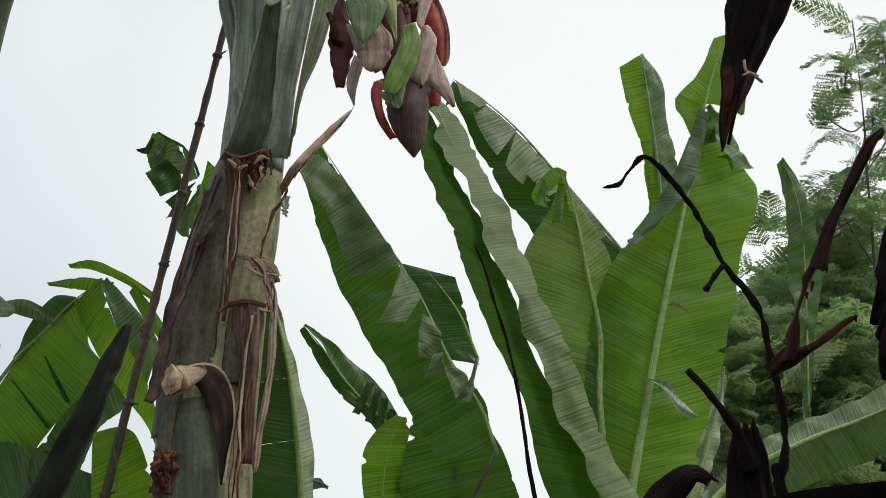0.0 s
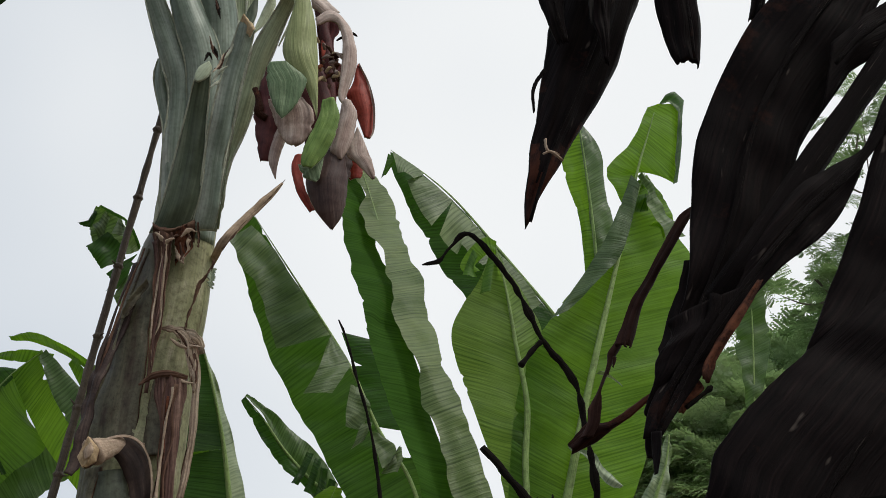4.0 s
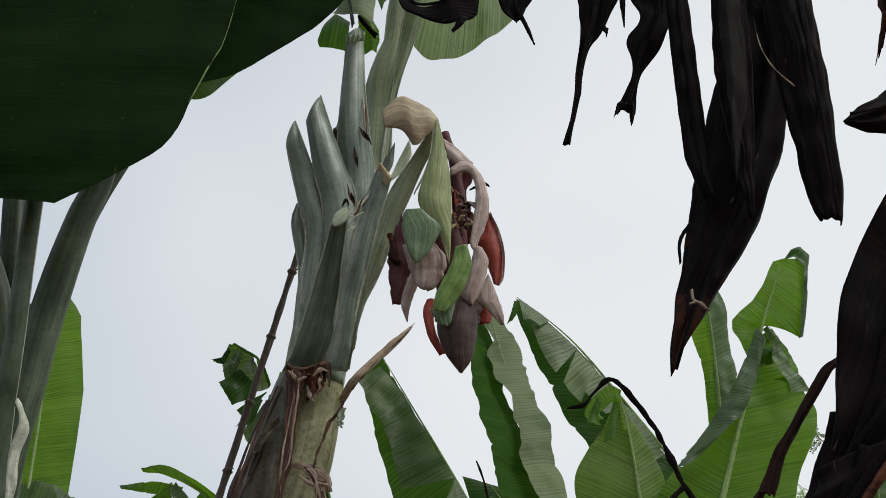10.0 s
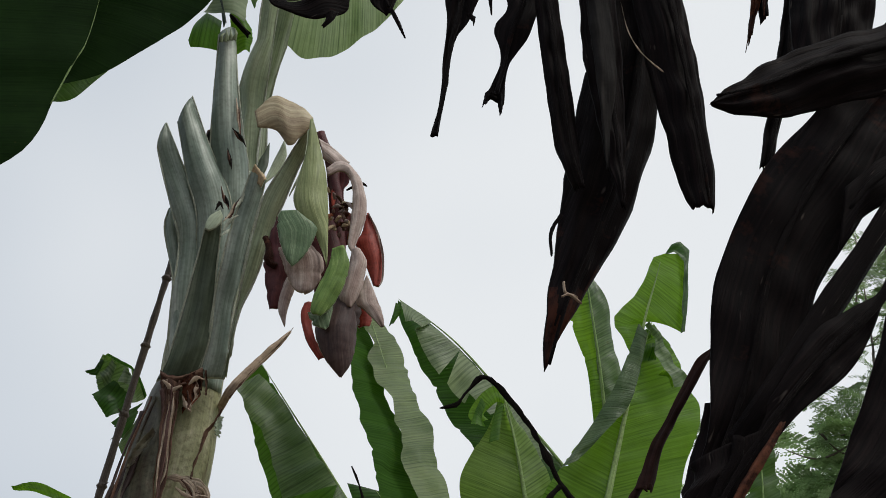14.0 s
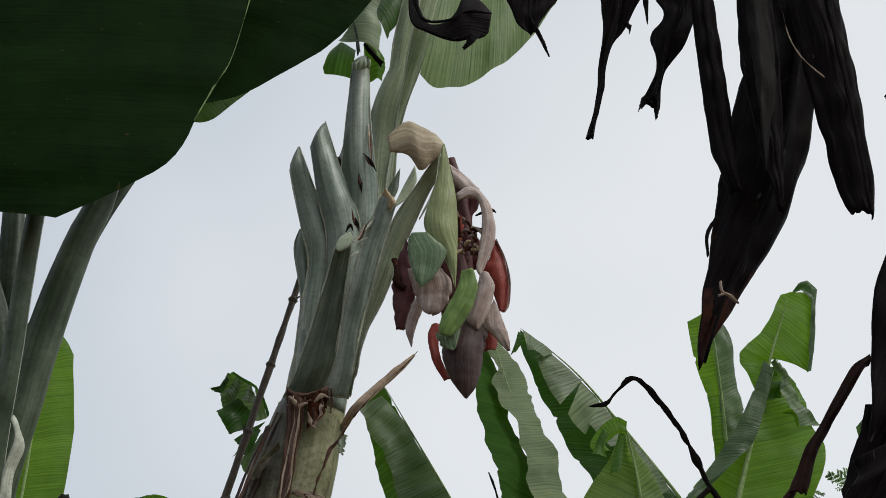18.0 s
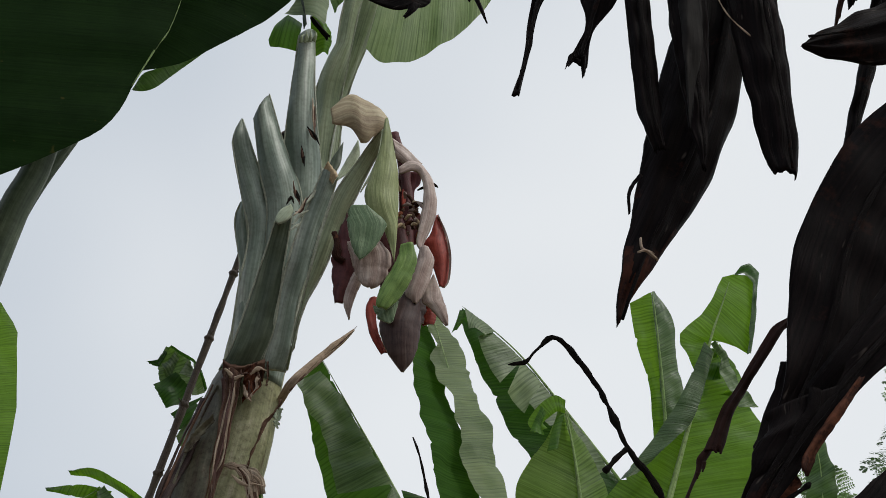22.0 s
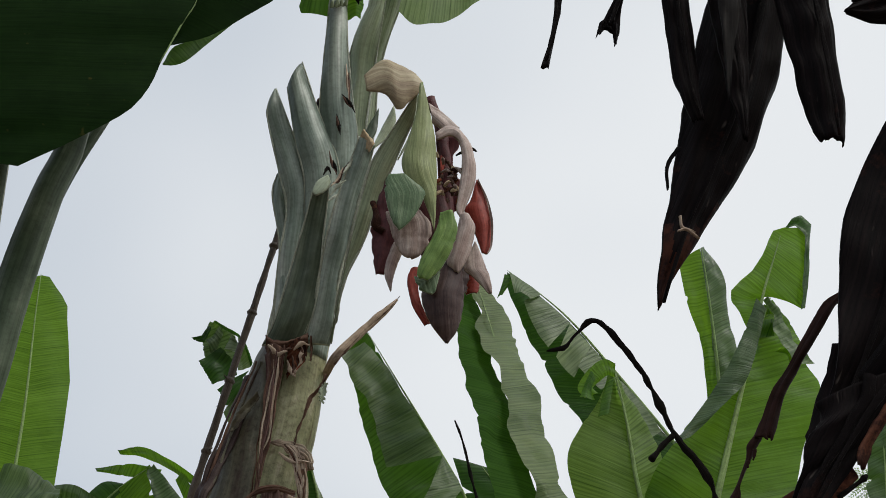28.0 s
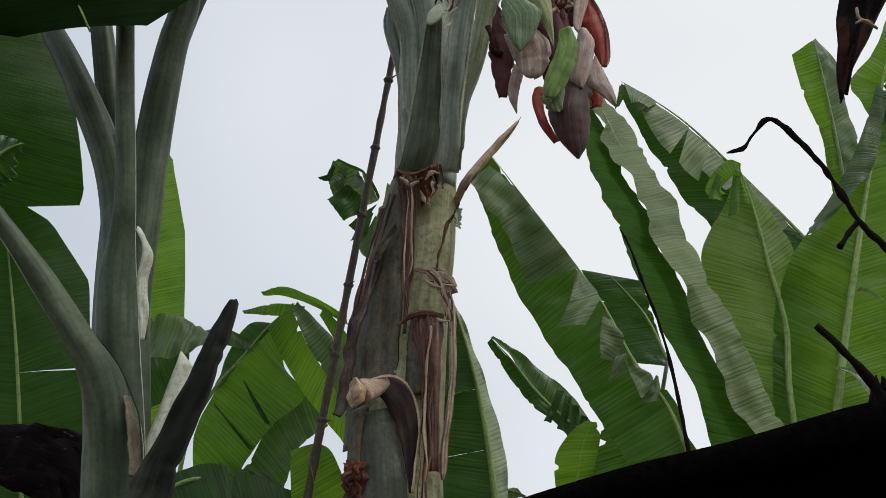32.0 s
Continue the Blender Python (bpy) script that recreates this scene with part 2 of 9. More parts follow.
def dead_material(name, dark, light, brown, share):
    """Dry dead leaf: fine pleats along its length, rusty patches that let some light through, pale mould flecks."""
    m, n, l = nodes_of(name)
    p = n["Principled BSDF"]
    uv = n.new("ShaderNodeUVMap")
    uv.uv_map = "UVMap"
    geo = n.new("ShaderNodeNewGeometry")
    mp = n.new("ShaderNodeMapping")
    mp.inputs["Scale"].default_value = (260, 9, 1)
    l.new(uv.outputs[0], mp.inputs[0])

    def texture(vector, scale, detail, rough_detail=0.6):
        k = n.new("ShaderNodeTexNoise")
        k.inputs["Scale"].default_value, k.inputs["Detail"].default_value, k.inputs["Roughness"].default_value = scale, detail, rough_detail
        l.new(vector, k.inputs["Vector"])
        return k.outputs["Fac"]

    lines = texture(mp.outputs[0], 1.0, 4.0)
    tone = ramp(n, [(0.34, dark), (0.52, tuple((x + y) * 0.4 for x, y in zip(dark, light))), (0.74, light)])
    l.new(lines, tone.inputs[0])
    patch = ramp(n, [(share - 0.05, (0, 0, 0)), (share + 0.06, (1, 1, 1))])
    l.new(texture(geo.outputs["Position"], 7.0, 7.0, 0.7), patch.inputs[0])
    rust = n.new("ShaderNodeMix")
    rust.data_type = "RGBA"
    l.new(patch.outputs[0], rust.inputs[0])
    l.new(tone.outputs[0], rust.inputs[6])
    rust.inputs[7].default_value = (*brown, 1)
    flecks = n.new("ShaderNodeMapping")
    flecks.inputs["Scale"].default_value = (70, 16, 1)
    l.new(uv.outputs[0], flecks.inputs[0])
    spot = ramp(n, [(0.675, (0, 0, 0)), (0.72, (0.55, 0.55, 0.55))])
    l.new(texture(flecks.outputs[0], 1.0, 2.0), spot.inputs[0])
    mould = n.new("ShaderNodeMix")
    mould.data_type = "RGBA"
    l.new(spot.outputs[0], mould.inputs[0])
    l.new(rust.outputs[2], mould.inputs[6])
    mould.inputs[7].default_value = (0.16, 0.13, 0.11, 1)
    l.new(mould.outputs[2], p.inputs["Base Color"])
    p.inputs["Roughness"].default_value = 0.7
    p.inputs["Specular IOR Level"].default_value = 0.07
    bump = n.new("ShaderNodeBump")
    bump.inputs["Strength"].default_value, bump.inputs["Distance"].default_value = 0.7, 0.004
    l.new(lines, bump.inputs["Height"])
    l.new(bump.outputs[0], p.inputs["Normal"])
    tr = n.new("ShaderNodeBsdfTranslucent")
    tr.inputs["Color"].default_value = (brown[0] * 2.4, brown[1] * 1.7, brown[2] * 1.2, 1)
    thin = n.new("ShaderNodeMath")
    thin.operation = "MULTIPLY"
    thin.inputs[1].default_value = 0.35
    l.new(patch.outputs[0], thin.inputs[0])
    mix = n.new("ShaderNodeMixShader")
    l.new(thin.outputs[0], mix.inputs[0])
    l.new(p.outputs[0], mix.inputs[1])
    l.new(tr.outputs[0], mix.inputs[2])
    l.new(mix.outputs[0], n["Material Output"].inputs[0])
    return m


def feather_material(name, dark, light, through_colour):
    """Small soft leaflets: uneven green that lets light through."""
    m, n, l = nodes_of(name)
    p = n["Principled BSDF"]
    geo = n.new("ShaderNodeNewGeometry")
    tex = n.new("ShaderNodeTexNoise")
    tex.inputs["Scale"].default_value, tex.inputs["Detail"].default_value = 5.0, 6.0
    l.new(geo.outputs["Position"], tex.inputs["Vector"])
    both = n.new("ShaderNodeMath")
    both.operation = "MULTIPLY_ADD"
    both.inputs[1].default_value = 0.4
    l.new(geo.outputs["Random Per Island"], both.inputs[0])
    l.new(tex.outputs["Fac"], both.inputs[2])
    tone = ramp(n, [(0.45, dark), (0.95, light)])
    l.new(both.outputs[0], tone.inputs[0])
    l.new(tone.outputs[0], p.inputs["Base Color"])
    p.inputs["Roughness"].default_value = 0.55
    p.inputs["Specular IOR Level"].default_value = 0.3
    tr = n.new("ShaderNodeBsdfTranslucent")
    tr.inputs["Color"].default_value = (*through_colour, 1)
    mix = n.new("ShaderNodeMixShader")
    mix.inputs[0].default_value = 0.4
    l.new(p.outputs[0], mix.inputs[1])
    l.new(tr.outputs[0], mix.inputs[2])
    l.new(mix.outputs[0], n["Material Output"].inputs[0])
    return m


LEAF_DEEP = leaf_material("leaf_deep_green", (0.013, 0.038, 0.008), (0.046, 0.105, 0.024), (0.070, 0.205, 0.016), 0.36, 0.40, 0.14, 0.3, 0.42)
LEAF_OLIVE = leaf_material("leaf_olive_green", (0.020, 0.053, 0.008), (0.060, 0.130, 0.024), (0.125, 0.305, 0.020), 0.44, 0.42, 0.10, 0.28, 0.36)
LEAF_MID = leaf_material("leaf_mid_green", (0.030, 0.078, 0.010), (0.092, 0.185, 0.034), (0.22, 0.47, 0.020), 0.48, 0.42, 0.10, 0.28, 0.35)
LEAF_FRESH = leaf_material("leaf_fresh_green", (0.040, 0.098, 0.010), (0.106, 0.206, 0.030), (0.29, 0.56, 0.030), 0.55, 0.45, 0.10, 0.28, 0.26, 0.9)
# pale waxy underside tone, with sky gloss on turned faces put into it
LEAF_PALE = leaf_material("leaf_pale_underside_sheen", (0.20, 0.26, 0.17), (0.40, 0.46, 0.32), (0.22, 0.34, 0.10), 0.22, 0.55, 0.12)
# darker leaf copy: the shade on overhead undersides is put into the colour
LEAF_OVERHEAD_DARK = leaf_material("leaf_overhead_shaded", (0.006, 0.016, 0.004), (0.012, 0.030, 0.007), (0.012, 0.040, 0.004), 0.25, 0.7, 0.0, 0.10, 0.05, 0.25)
# grey-green that carries the sky's sheen on leaf faces as colour
LEAF_SHEEN = leaf_material("leaf_sky_sheen", (0.034, 0.070, 0.024), (0.135, 0.190, 0.092), (0.12, 0.27, 0.030), 0.32, 0.38, 0.12, 0.35, 0.45)
STEM_GREEN = skin_material("pale_green_leaf_stalk", [(0.28, (0.13, 0.17, 0.095)), (0.43, (0.26, 0.31, 0.18)), (0.54, (0.385, 0.435, 0.275)), (0.70, (0.58, 0.61, 0.44))], (8, 8, 0.35), 0.42, 0.003, 7.0, grain_share=0.35, streaks=0.45)
LEAFLET = skin_material("bright_green_leaflet", [(0.3, (0.07, 0.14, 0.025)), (0.55, (0.17, 0.27, 0.06)), (0.7, (0.36, 0.46, 0.16))], (30, 30, 1.5), 0.5, 0.003, 30.0, grain_share=0.4)
LEAFLET_DARK = skin_material("dull_green_leaflet", [(0.3, (0.07, 0.125, 0.055)), (0.5, (0.13, 0.195, 0.10)), (0.7, (0.27, 0.34, 0.20))], (30, 30, 1.0), 0.42, 0.002, 16.0, grain_share=0.35, streaks=0.6)
LEAF_BACK = leaf_material("leaf_matte_green_back", (0.018, 0.050, 0.008), (0.048, 0.114, 0.020), (0.095, 0.26, 0.014), 0.46, 0.8, 0.10, 0.3, 0.06, 0.8)
# between sheen and underside tones; sky light on folded halves is in the colour
LEAF_SHEEN_LIGHT = leaf_material("leaf_light_sheen_green", (0.070, 0.112, 0.046), (0.215, 0.265, 0.150), (0.20, 0.37, 0.055), 0.34, 0.45, 0.14, 0.35, 0.35)
LEAF_FEATHER = feather_material("feathery_tree_leaf", (0.070, 0.118, 0.052), (0.24, 0.32, 0.165), (0.24, 0.38, 0.13))
# brighter feathery leaf: light lost to self-shading is put into the colour
LEAF_FEATHER_LIT = feather_material("feathery_leaf_brightened", (0.16, 0.235, 0.115), (0.46, 0.56, 0.33), (0.42, 0.60, 0.24))
# next two: lighter halves facing the sky, that light put into the colour
LEAF_WAVY = leaf_material("leaf_wavy_lit", (0.066, 0.110, 0.036), (0.205, 0.260, 0.118), (0.20, 0.37, 0.05), 0.38, 0.46, 0.24, 0.45, 0.28)
LEAF_TURNED = leaf_material("leaf_turned_lit_green", (0.058, 0.104, 0.032), (0.165, 0.235, 0.098), (0.17, 0.33, 0.04), 0.36, 0.42, 0.14, 0.35, 0.4)
LEAF_RIBBED = leaf_material("leaf_light_ribbed", (0.050, 0.102, 0.018), (0.160, 0.248, 0.066), (0.30, 0.51, 0.068), 0.48, 0.45, 0.22, 0.4, 0.28)
# still darker green: shade on the side leaves is put into the colour
LEAF_SHADE = leaf_material("leaf_shaded_green", (0.011, 0.031, 0.006), (0.032, 0.078, 0.015), (0.060, 0.175, 0.010), 0.40, 0.5, 0.06, 0.2, 0.2, 0.6)
LEAF_UNDER = leaf_material("leaf_light_underside", (0.10, 0.155, 0.066), (0.27, 0.33, 0.18), (0.30, 0.48, 0.09), 0.38, 0.5, 0.14)
RIB_GREEN = skin_material("midrib_green", [(0.3, (0.16, 0.26, 0.07)), (0.7, (0.36, 0.48, 0.18))])
STEM_GREY = skin_material("waxy_grey_green_stem", [(0.28, (0.085, 0.115, 0.090)), (0.43, (0.205, 0.255, 0.210)), (0.54, (0.350, 0.400, 0.340)), (0.68, (0.66, 0.69, 0.62))], (6, 6, 0.30), 0.38, 0.003, 5.0, grain_share=0.45, streaks=0.45)
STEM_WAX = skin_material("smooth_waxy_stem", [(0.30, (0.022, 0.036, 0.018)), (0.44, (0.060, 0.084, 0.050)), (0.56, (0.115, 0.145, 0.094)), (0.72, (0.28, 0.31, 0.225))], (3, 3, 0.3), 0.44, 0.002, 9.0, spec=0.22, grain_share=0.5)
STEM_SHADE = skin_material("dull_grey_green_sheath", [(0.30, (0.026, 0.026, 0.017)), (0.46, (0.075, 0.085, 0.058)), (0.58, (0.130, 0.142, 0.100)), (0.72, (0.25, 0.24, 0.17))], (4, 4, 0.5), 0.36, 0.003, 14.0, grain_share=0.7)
PLUM = skin_material("dark_plum_sheath", [(0.30, (0.009, 0.005, 0.004)), (0.5, (0.030, 0.016, 0.012)), (0.75, (0.10, 0.062, 0.045))], (9, 9, 0.8), 0.6, 0.004, 18.0, grain_share=0.9)
STEM_LOW = skin_material("green_brown_lower_stem", [(0.27, (0.055, 0.036, 0.022)), (0.36, (0.175, 0.145, 0.078)), (0.45, (0.285, 0.285, 0.150)), (0.56, (0.42, 0.405, 0.240)), (0.70, (0.66, 0.58, 0.43))], (7, 7, 0.6), 0.5, 0.005, 18.0, grain_share=0.9, streaks=0.25)
DRY = skin_material("dry_brown_sheath", [(0.30, (0.030, 0.014, 0.010)), (0.45, (0.10, 0.048, 0.032)), (0.6, (0.24, 0.135, 0.09)), (0.78, (0.46, 0.33, 0.23))], (26, 26, 1.0), 0.8, 0.006, 9.0)
STRAW = skin_material("dry_straw_fibre", [(0.3, (0.34, 0.23, 0.165)), (0.5, (0.54, 0.41, 0.305)), (0.7, (0.72, 0.61, 0.48))], (34, 34, 0.8), 0.75, 0.004)
CUT_FACE = skin_material("cut_petiole_face", [(0.3, (0.45, 0.30, 0.17)), (0.7, (0.70, 0.56, 0.36))], (8, 8, 8), 0.7)
PLUM_BROWN = skin_material("purple_brown_dead_base", [(0.30, (0.018, 0.010, 0.010)), (0.45, (0.050, 0.030, 0.027)), (0.6, (0.105, 0.070, 0.058)), (0.78, (0.24, 0.175, 0.135))], (12, 12, 0.8), 0.6, 0.005, 18.0, grain_share=0.8, streaks=0.6)
BAND = skin_material("reddish_pleated_sheath", [(0.30, (0.050, 0.020, 0.018)), (0.45, (0.135, 0.066, 0.055)), (0.6, (0.28, 0.165, 0.13)), (0.78, (0.52, 0.38, 0.31))], (26, 26, 0.8), 0.7, 0.006, 9.0, streaks=0.8)
# near black: the leaves' backlit silhouette is put into the colour
DEAD = dead_material("dead_leaf_silhouette", (0.0028, 0.0018, 0.0019), (0.015, 0.0088, 0.0086), (0.050, 0.020, 0.014), 0.66)
MAUVE = skin_material("mauve_brown_old_sheath", [(0.27, (0.020, 0.011, 0.009)), (0.38, (0.072, 0.046, 0.034)), (0.47, (0.112, 0.098, 0.062)), (0.58, (0.165, 0.152, 0.100)), (0.72, (0.36, 0.28, 0.20))], (7, 7, 0.7), 0.5, 0.005, 22.0, grain_share=0.9, streaks=0.25)
DEAD_BROWN = skin_material("dead_leaf_dark_brown", [(0.3, (0.012, 0.006, 0.005)), (0.55, (0.040, 0.017, 0.013)), (0.8, (0.13, 0.065, 0.04))], (24, 24, 1.0), 0.75, 0.005, 12.0, spec=0.1)
DEAD_GREY = skin_material("dead_leaf_grey_fold", [(0.3, (0.005, 0.004, 0.004)), (0.55, (0.014, 0.012, 0.011)), (0.8, (0.050, 0.043, 0.038))], (24, 24, 1.0), 0.75, 0.005, 12.0, spec=0.1)
DEAD_TIP = dead_material("dead_leaf_rusty_end", (0.012, 0.0048, 0.004), (0.052, 0.019, 0.013), (0.10, 0.036, 0.022), 0.55)
DEAD_RED = dead_material("dead_leaf_red_brown", (0.022, 0.009, 0.007), (0.10, 0.040, 0.026), (0.26, 0.10, 0.055), 0.52)
TWIG = skin_material("black_twig_bark", [(0.3, (0.008, 0.007, 0.006)), (0.7, (0.022, 0.017, 0.014))], (8, 8, 2), 0.95, 0.004, 18.0, spec=0.08)
STALK_BLACK = skin_material("near_black_stalk", [(0.3, (0.005, 0.006, 0.0045)), (0.5, (0.012, 0.014, 0.010)), (0.75, (0.045, 0.048, 0.036))], (14, 14, 0.8), 0.7, 0.005, 22.0, spec=0.1)
BAMBOO = skin_material("weathered_bamboo", [(0.3, (0.060, 0.042, 0.034)), (0.7, (0.20, 0.15, 0.115))], (10, 10, 1.0), 0.55)
BRACT_OUT = skin_material("bract_outside_mauve", [(0.28, (0.19, 0.115, 0.10)), (0.44, (0.35, 0.25, 0.215)), (0.56, (0.50, 0.395, 0.345)), (0.74, (0.74, 0.65, 0.58))], (18, 18, 0.6), 0.5, 0.003, 20.0, grain_share=0.5, streaks=0.5)
BRACT_IN = skin_material("bract_inside_red", [(0.3, (0.20, 0.022, 0.018)), (0.7, (0.42, 0.075, 0.045))], (24, 24, 1.2), 0.5, 0.002, 8.0)
BRACT_DARK = skin_material("bract_inside_dark_red", [(0.3, (0.05, 0.008, 0.010)), (0.7, (0.13, 0.03, 0.03))], (24, 24, 1.2), 0.5, 0.002, 8.0)
STEM_PALE = skin_material("pale_sheath_edge", [(0.3, (0.40, 0.43, 0.32)), (0.7, (0.68, 0.69, 0.57))], (10, 10, 1.0), 0.5)
BUD = skin_material("bud_dark_maroon", [(0.3, (0.030, 0.014, 0.014)), (0.55, (0.075, 0.042, 0.036)), (0.8, (0.18, 0.125, 0.10))], (26, 26, 1.0), 0.5, 0.003, 12.0)
CREAM = skin_material("cream_brown_spathe", [(0.28, (0.20, 0.135, 0.085)), (0.42, (0.33, 0.25, 0.155)), (0.55, (0.45, 0.37, 0.235)), (0.75, (0.66, 0.58, 0.42))], (16, 16, 0.6), 0.55, 0.003, 14.0, grain_share=0.4)
GREEN_SPATHE = skin_material("pale_green_spathe", [(0.3, (0.15, 0.19, 0.07)), (0.7, (0.40, 0.43, 0.20))], (26, 26, 1.0), 0.45, 0.003, grain_share=0.3)
# near black throughout, without gloss
BEAM = skin_material("black_roof_timber", [(0.3, (0.0015, 0.0015, 0.0015)), (0.7, (0.005, 0.0045, 0.004))], (3, 3, 20), 0.95, 0.006, 6.0, spec=0.0)
STEM_SLATE = skin_material("dull_slate_green_stalk", [(0.28, (0.028, 0.040, 0.025)), (0.43, (0.068, 0.088, 0.057)), (0.55, (0.135, 0.165, 0.112)), (0.70, (0.40, 0.43, 0.33))], (6, 6, 0.30), 0.38, 0.003, 5.0, grain_share=0.4, streaks=0.45)
CUT_PALE = skin_material("pale_green_cut", [(0.3, (0.34, 0.40, 0.27)), (0.7, (0.55, 0.60, 0.44))], (12, 12, 1.0), 0.55, 0.002, 12.0, grain_share=0.4)
EARTH = skin_material("leaf_littered_earth", [(0.3, (0.05, 0.035, 0.022)), (0.7, (0.14, 0.10, 0.065))], (1, 1, 1), 0.95, 0.02, 1.5)
BARK = skin_material("grey_tree_bark", [(0.3, (0.06, 0.05, 0.04)), (0.7, (0.2, 0.17, 0.14))], (6, 6, 1), 0.9, 0.01)
METAL = skin_material("worn_steel_blade", [(0.3, (0.35, 0.35, 0.36)), (0.7, (0.55, 0.55, 0.55))], (4, 4, 4), 0.35, 0.001)
METAL.node_tree.nodes["Principled BSDF"].inputs["Metallic"].default_value = 0.9


# ---- shapes ----
def vec(p):
    return Vector(p)


def along(pts, count, sharp=False):
    """Points of a smooth curve through pts, or of straight runs between them."""
    p = [vec(q) for q in pts]
    p = [2 * p[0] - p[1], *p, 2 * p[-1] - p[-2]]
    lens = [max((p[i + 1] - p[i]).length, 1e-4) for i in range(1, len(p) - 2)]
    total = sum(lens)
    out = []
    for k in range(count):
        d = total * k / (count - 1)
        i = 0
        while i < len(lens) - 1 and d > lens[i]:
            d -= lens[i]
            i += 1
        t = min(1.0, d / lens[i])
        a, b, c, e = p[i : i + 4]
        if sharp:
            out.append(b.lerp(c, t))
            continue
        out.append(0.5 * (2 * b + (c - a) * t + (2 * a - 5 * b + 4 * c - e) * t * t + (3 * b - a - 3 * c + e) * t**3))
    return out


def lerp_list(rows, s):
    """Value at s from rows of (s, value)."""
    return float(np.interp(s, [r[0] for r in rows], [r[1] for r in rows]))


def part(name, bm, material, parent=None, label="", smooth=True):
    me = bpy.data.meshes.new(name)
    for f in bm.faces:
        f.smooth = smooth
    bm.to_mesh(me)
    bm.free()
    for mat in material if isinstance(material, (list, tuple)) else (material,):
        me.materials.append(mat)
    ob = new(name, me)
    if parent is not None:
        ob.parent = parent
        ob.matrix_parent_inverse = parent.matrix_basis.inverted()
    if label:
        ob["label"] = label
    return ob


def thing(name, base, label, category, group="", kind=""):
    ob = new(name)
    ob.empty_display_size = 0.1
    ob.matrix_basis = pose(*base)
    return tagged(ob, label, category, group, kind)


def tube(pts, radii, sides=12, flat=1.0, facing=(0, -1, 0), count=None, rough=0.0, freq=9.0, hollow=0.0, cut=None, seed=0, lump=()):
    """A swept stem. radii: rows (s, r). flat: depth over breadth. hollow: how deep a channel lies in the side turned away from facing.
    cut: slope of an oblique cut at the end. lump: rows (s, r) of rings."""
    bm = bmesh.new()
    uvl = bm.loops.layers.uv.new("UVMap")
    n = count or max(8, 5 * len(pts))
    line = along(pts, n)
    rings, length = [], 0.0
    lens = []
    for i, c in enumerate(line):
        if i:
            length += (c - line[i - 1]).length
        lens.append(length)
    for i, c in enumerate(line):
        s = i / (n - 1)
        tan = (line[min(i + 1, n - 1)] - line[max(i - 1, 0)]).normalized()
        face = vec(facing)
        face = (face - tan * face.dot(tan)).normalized()
        side = tan.cross(face)
        r = lerp_list(radii, s)
        ring = []
        for k in range(sides):
            a = 2 * math.pi * k / sides
            x, y = math.cos(a), math.sin(a)
            if hollow and y < 0:
                y *= 1 - hollow * (1 - abs(x) ** 2) * 1.6
            q = c + side * (x * r) + face * (y * r * flat)
            if rough:
                q += (q - c).normalized() * rough * noise.noise(q * freq + vec((seed * 3.1, 0, 0)))
            if cut is not None and i == n - 1:
                q += tan * (cut * x * r)
            ring.append(bm.verts.new(q))
        rings.append(ring)
    for i in range(n - 1):
        for k in range(sides):
            f = bm.faces.new((rings[i][k], rings[i][(k + 1) % sides], rings[i + 1][(k + 1) % sides], rings[i + 1][k]))
            for lp, (u, v) in zip(f.loops, ((k, lens[i]), (k + 1, lens[i]), (k + 1, lens[i + 1]), (k, lens[i + 1]))):
                lp[uvl].uv = (u / sides * 0.5, v)
    bm.faces.new(rings[0][::-1])
    bm.faces.new(rings[-1])
    return bm


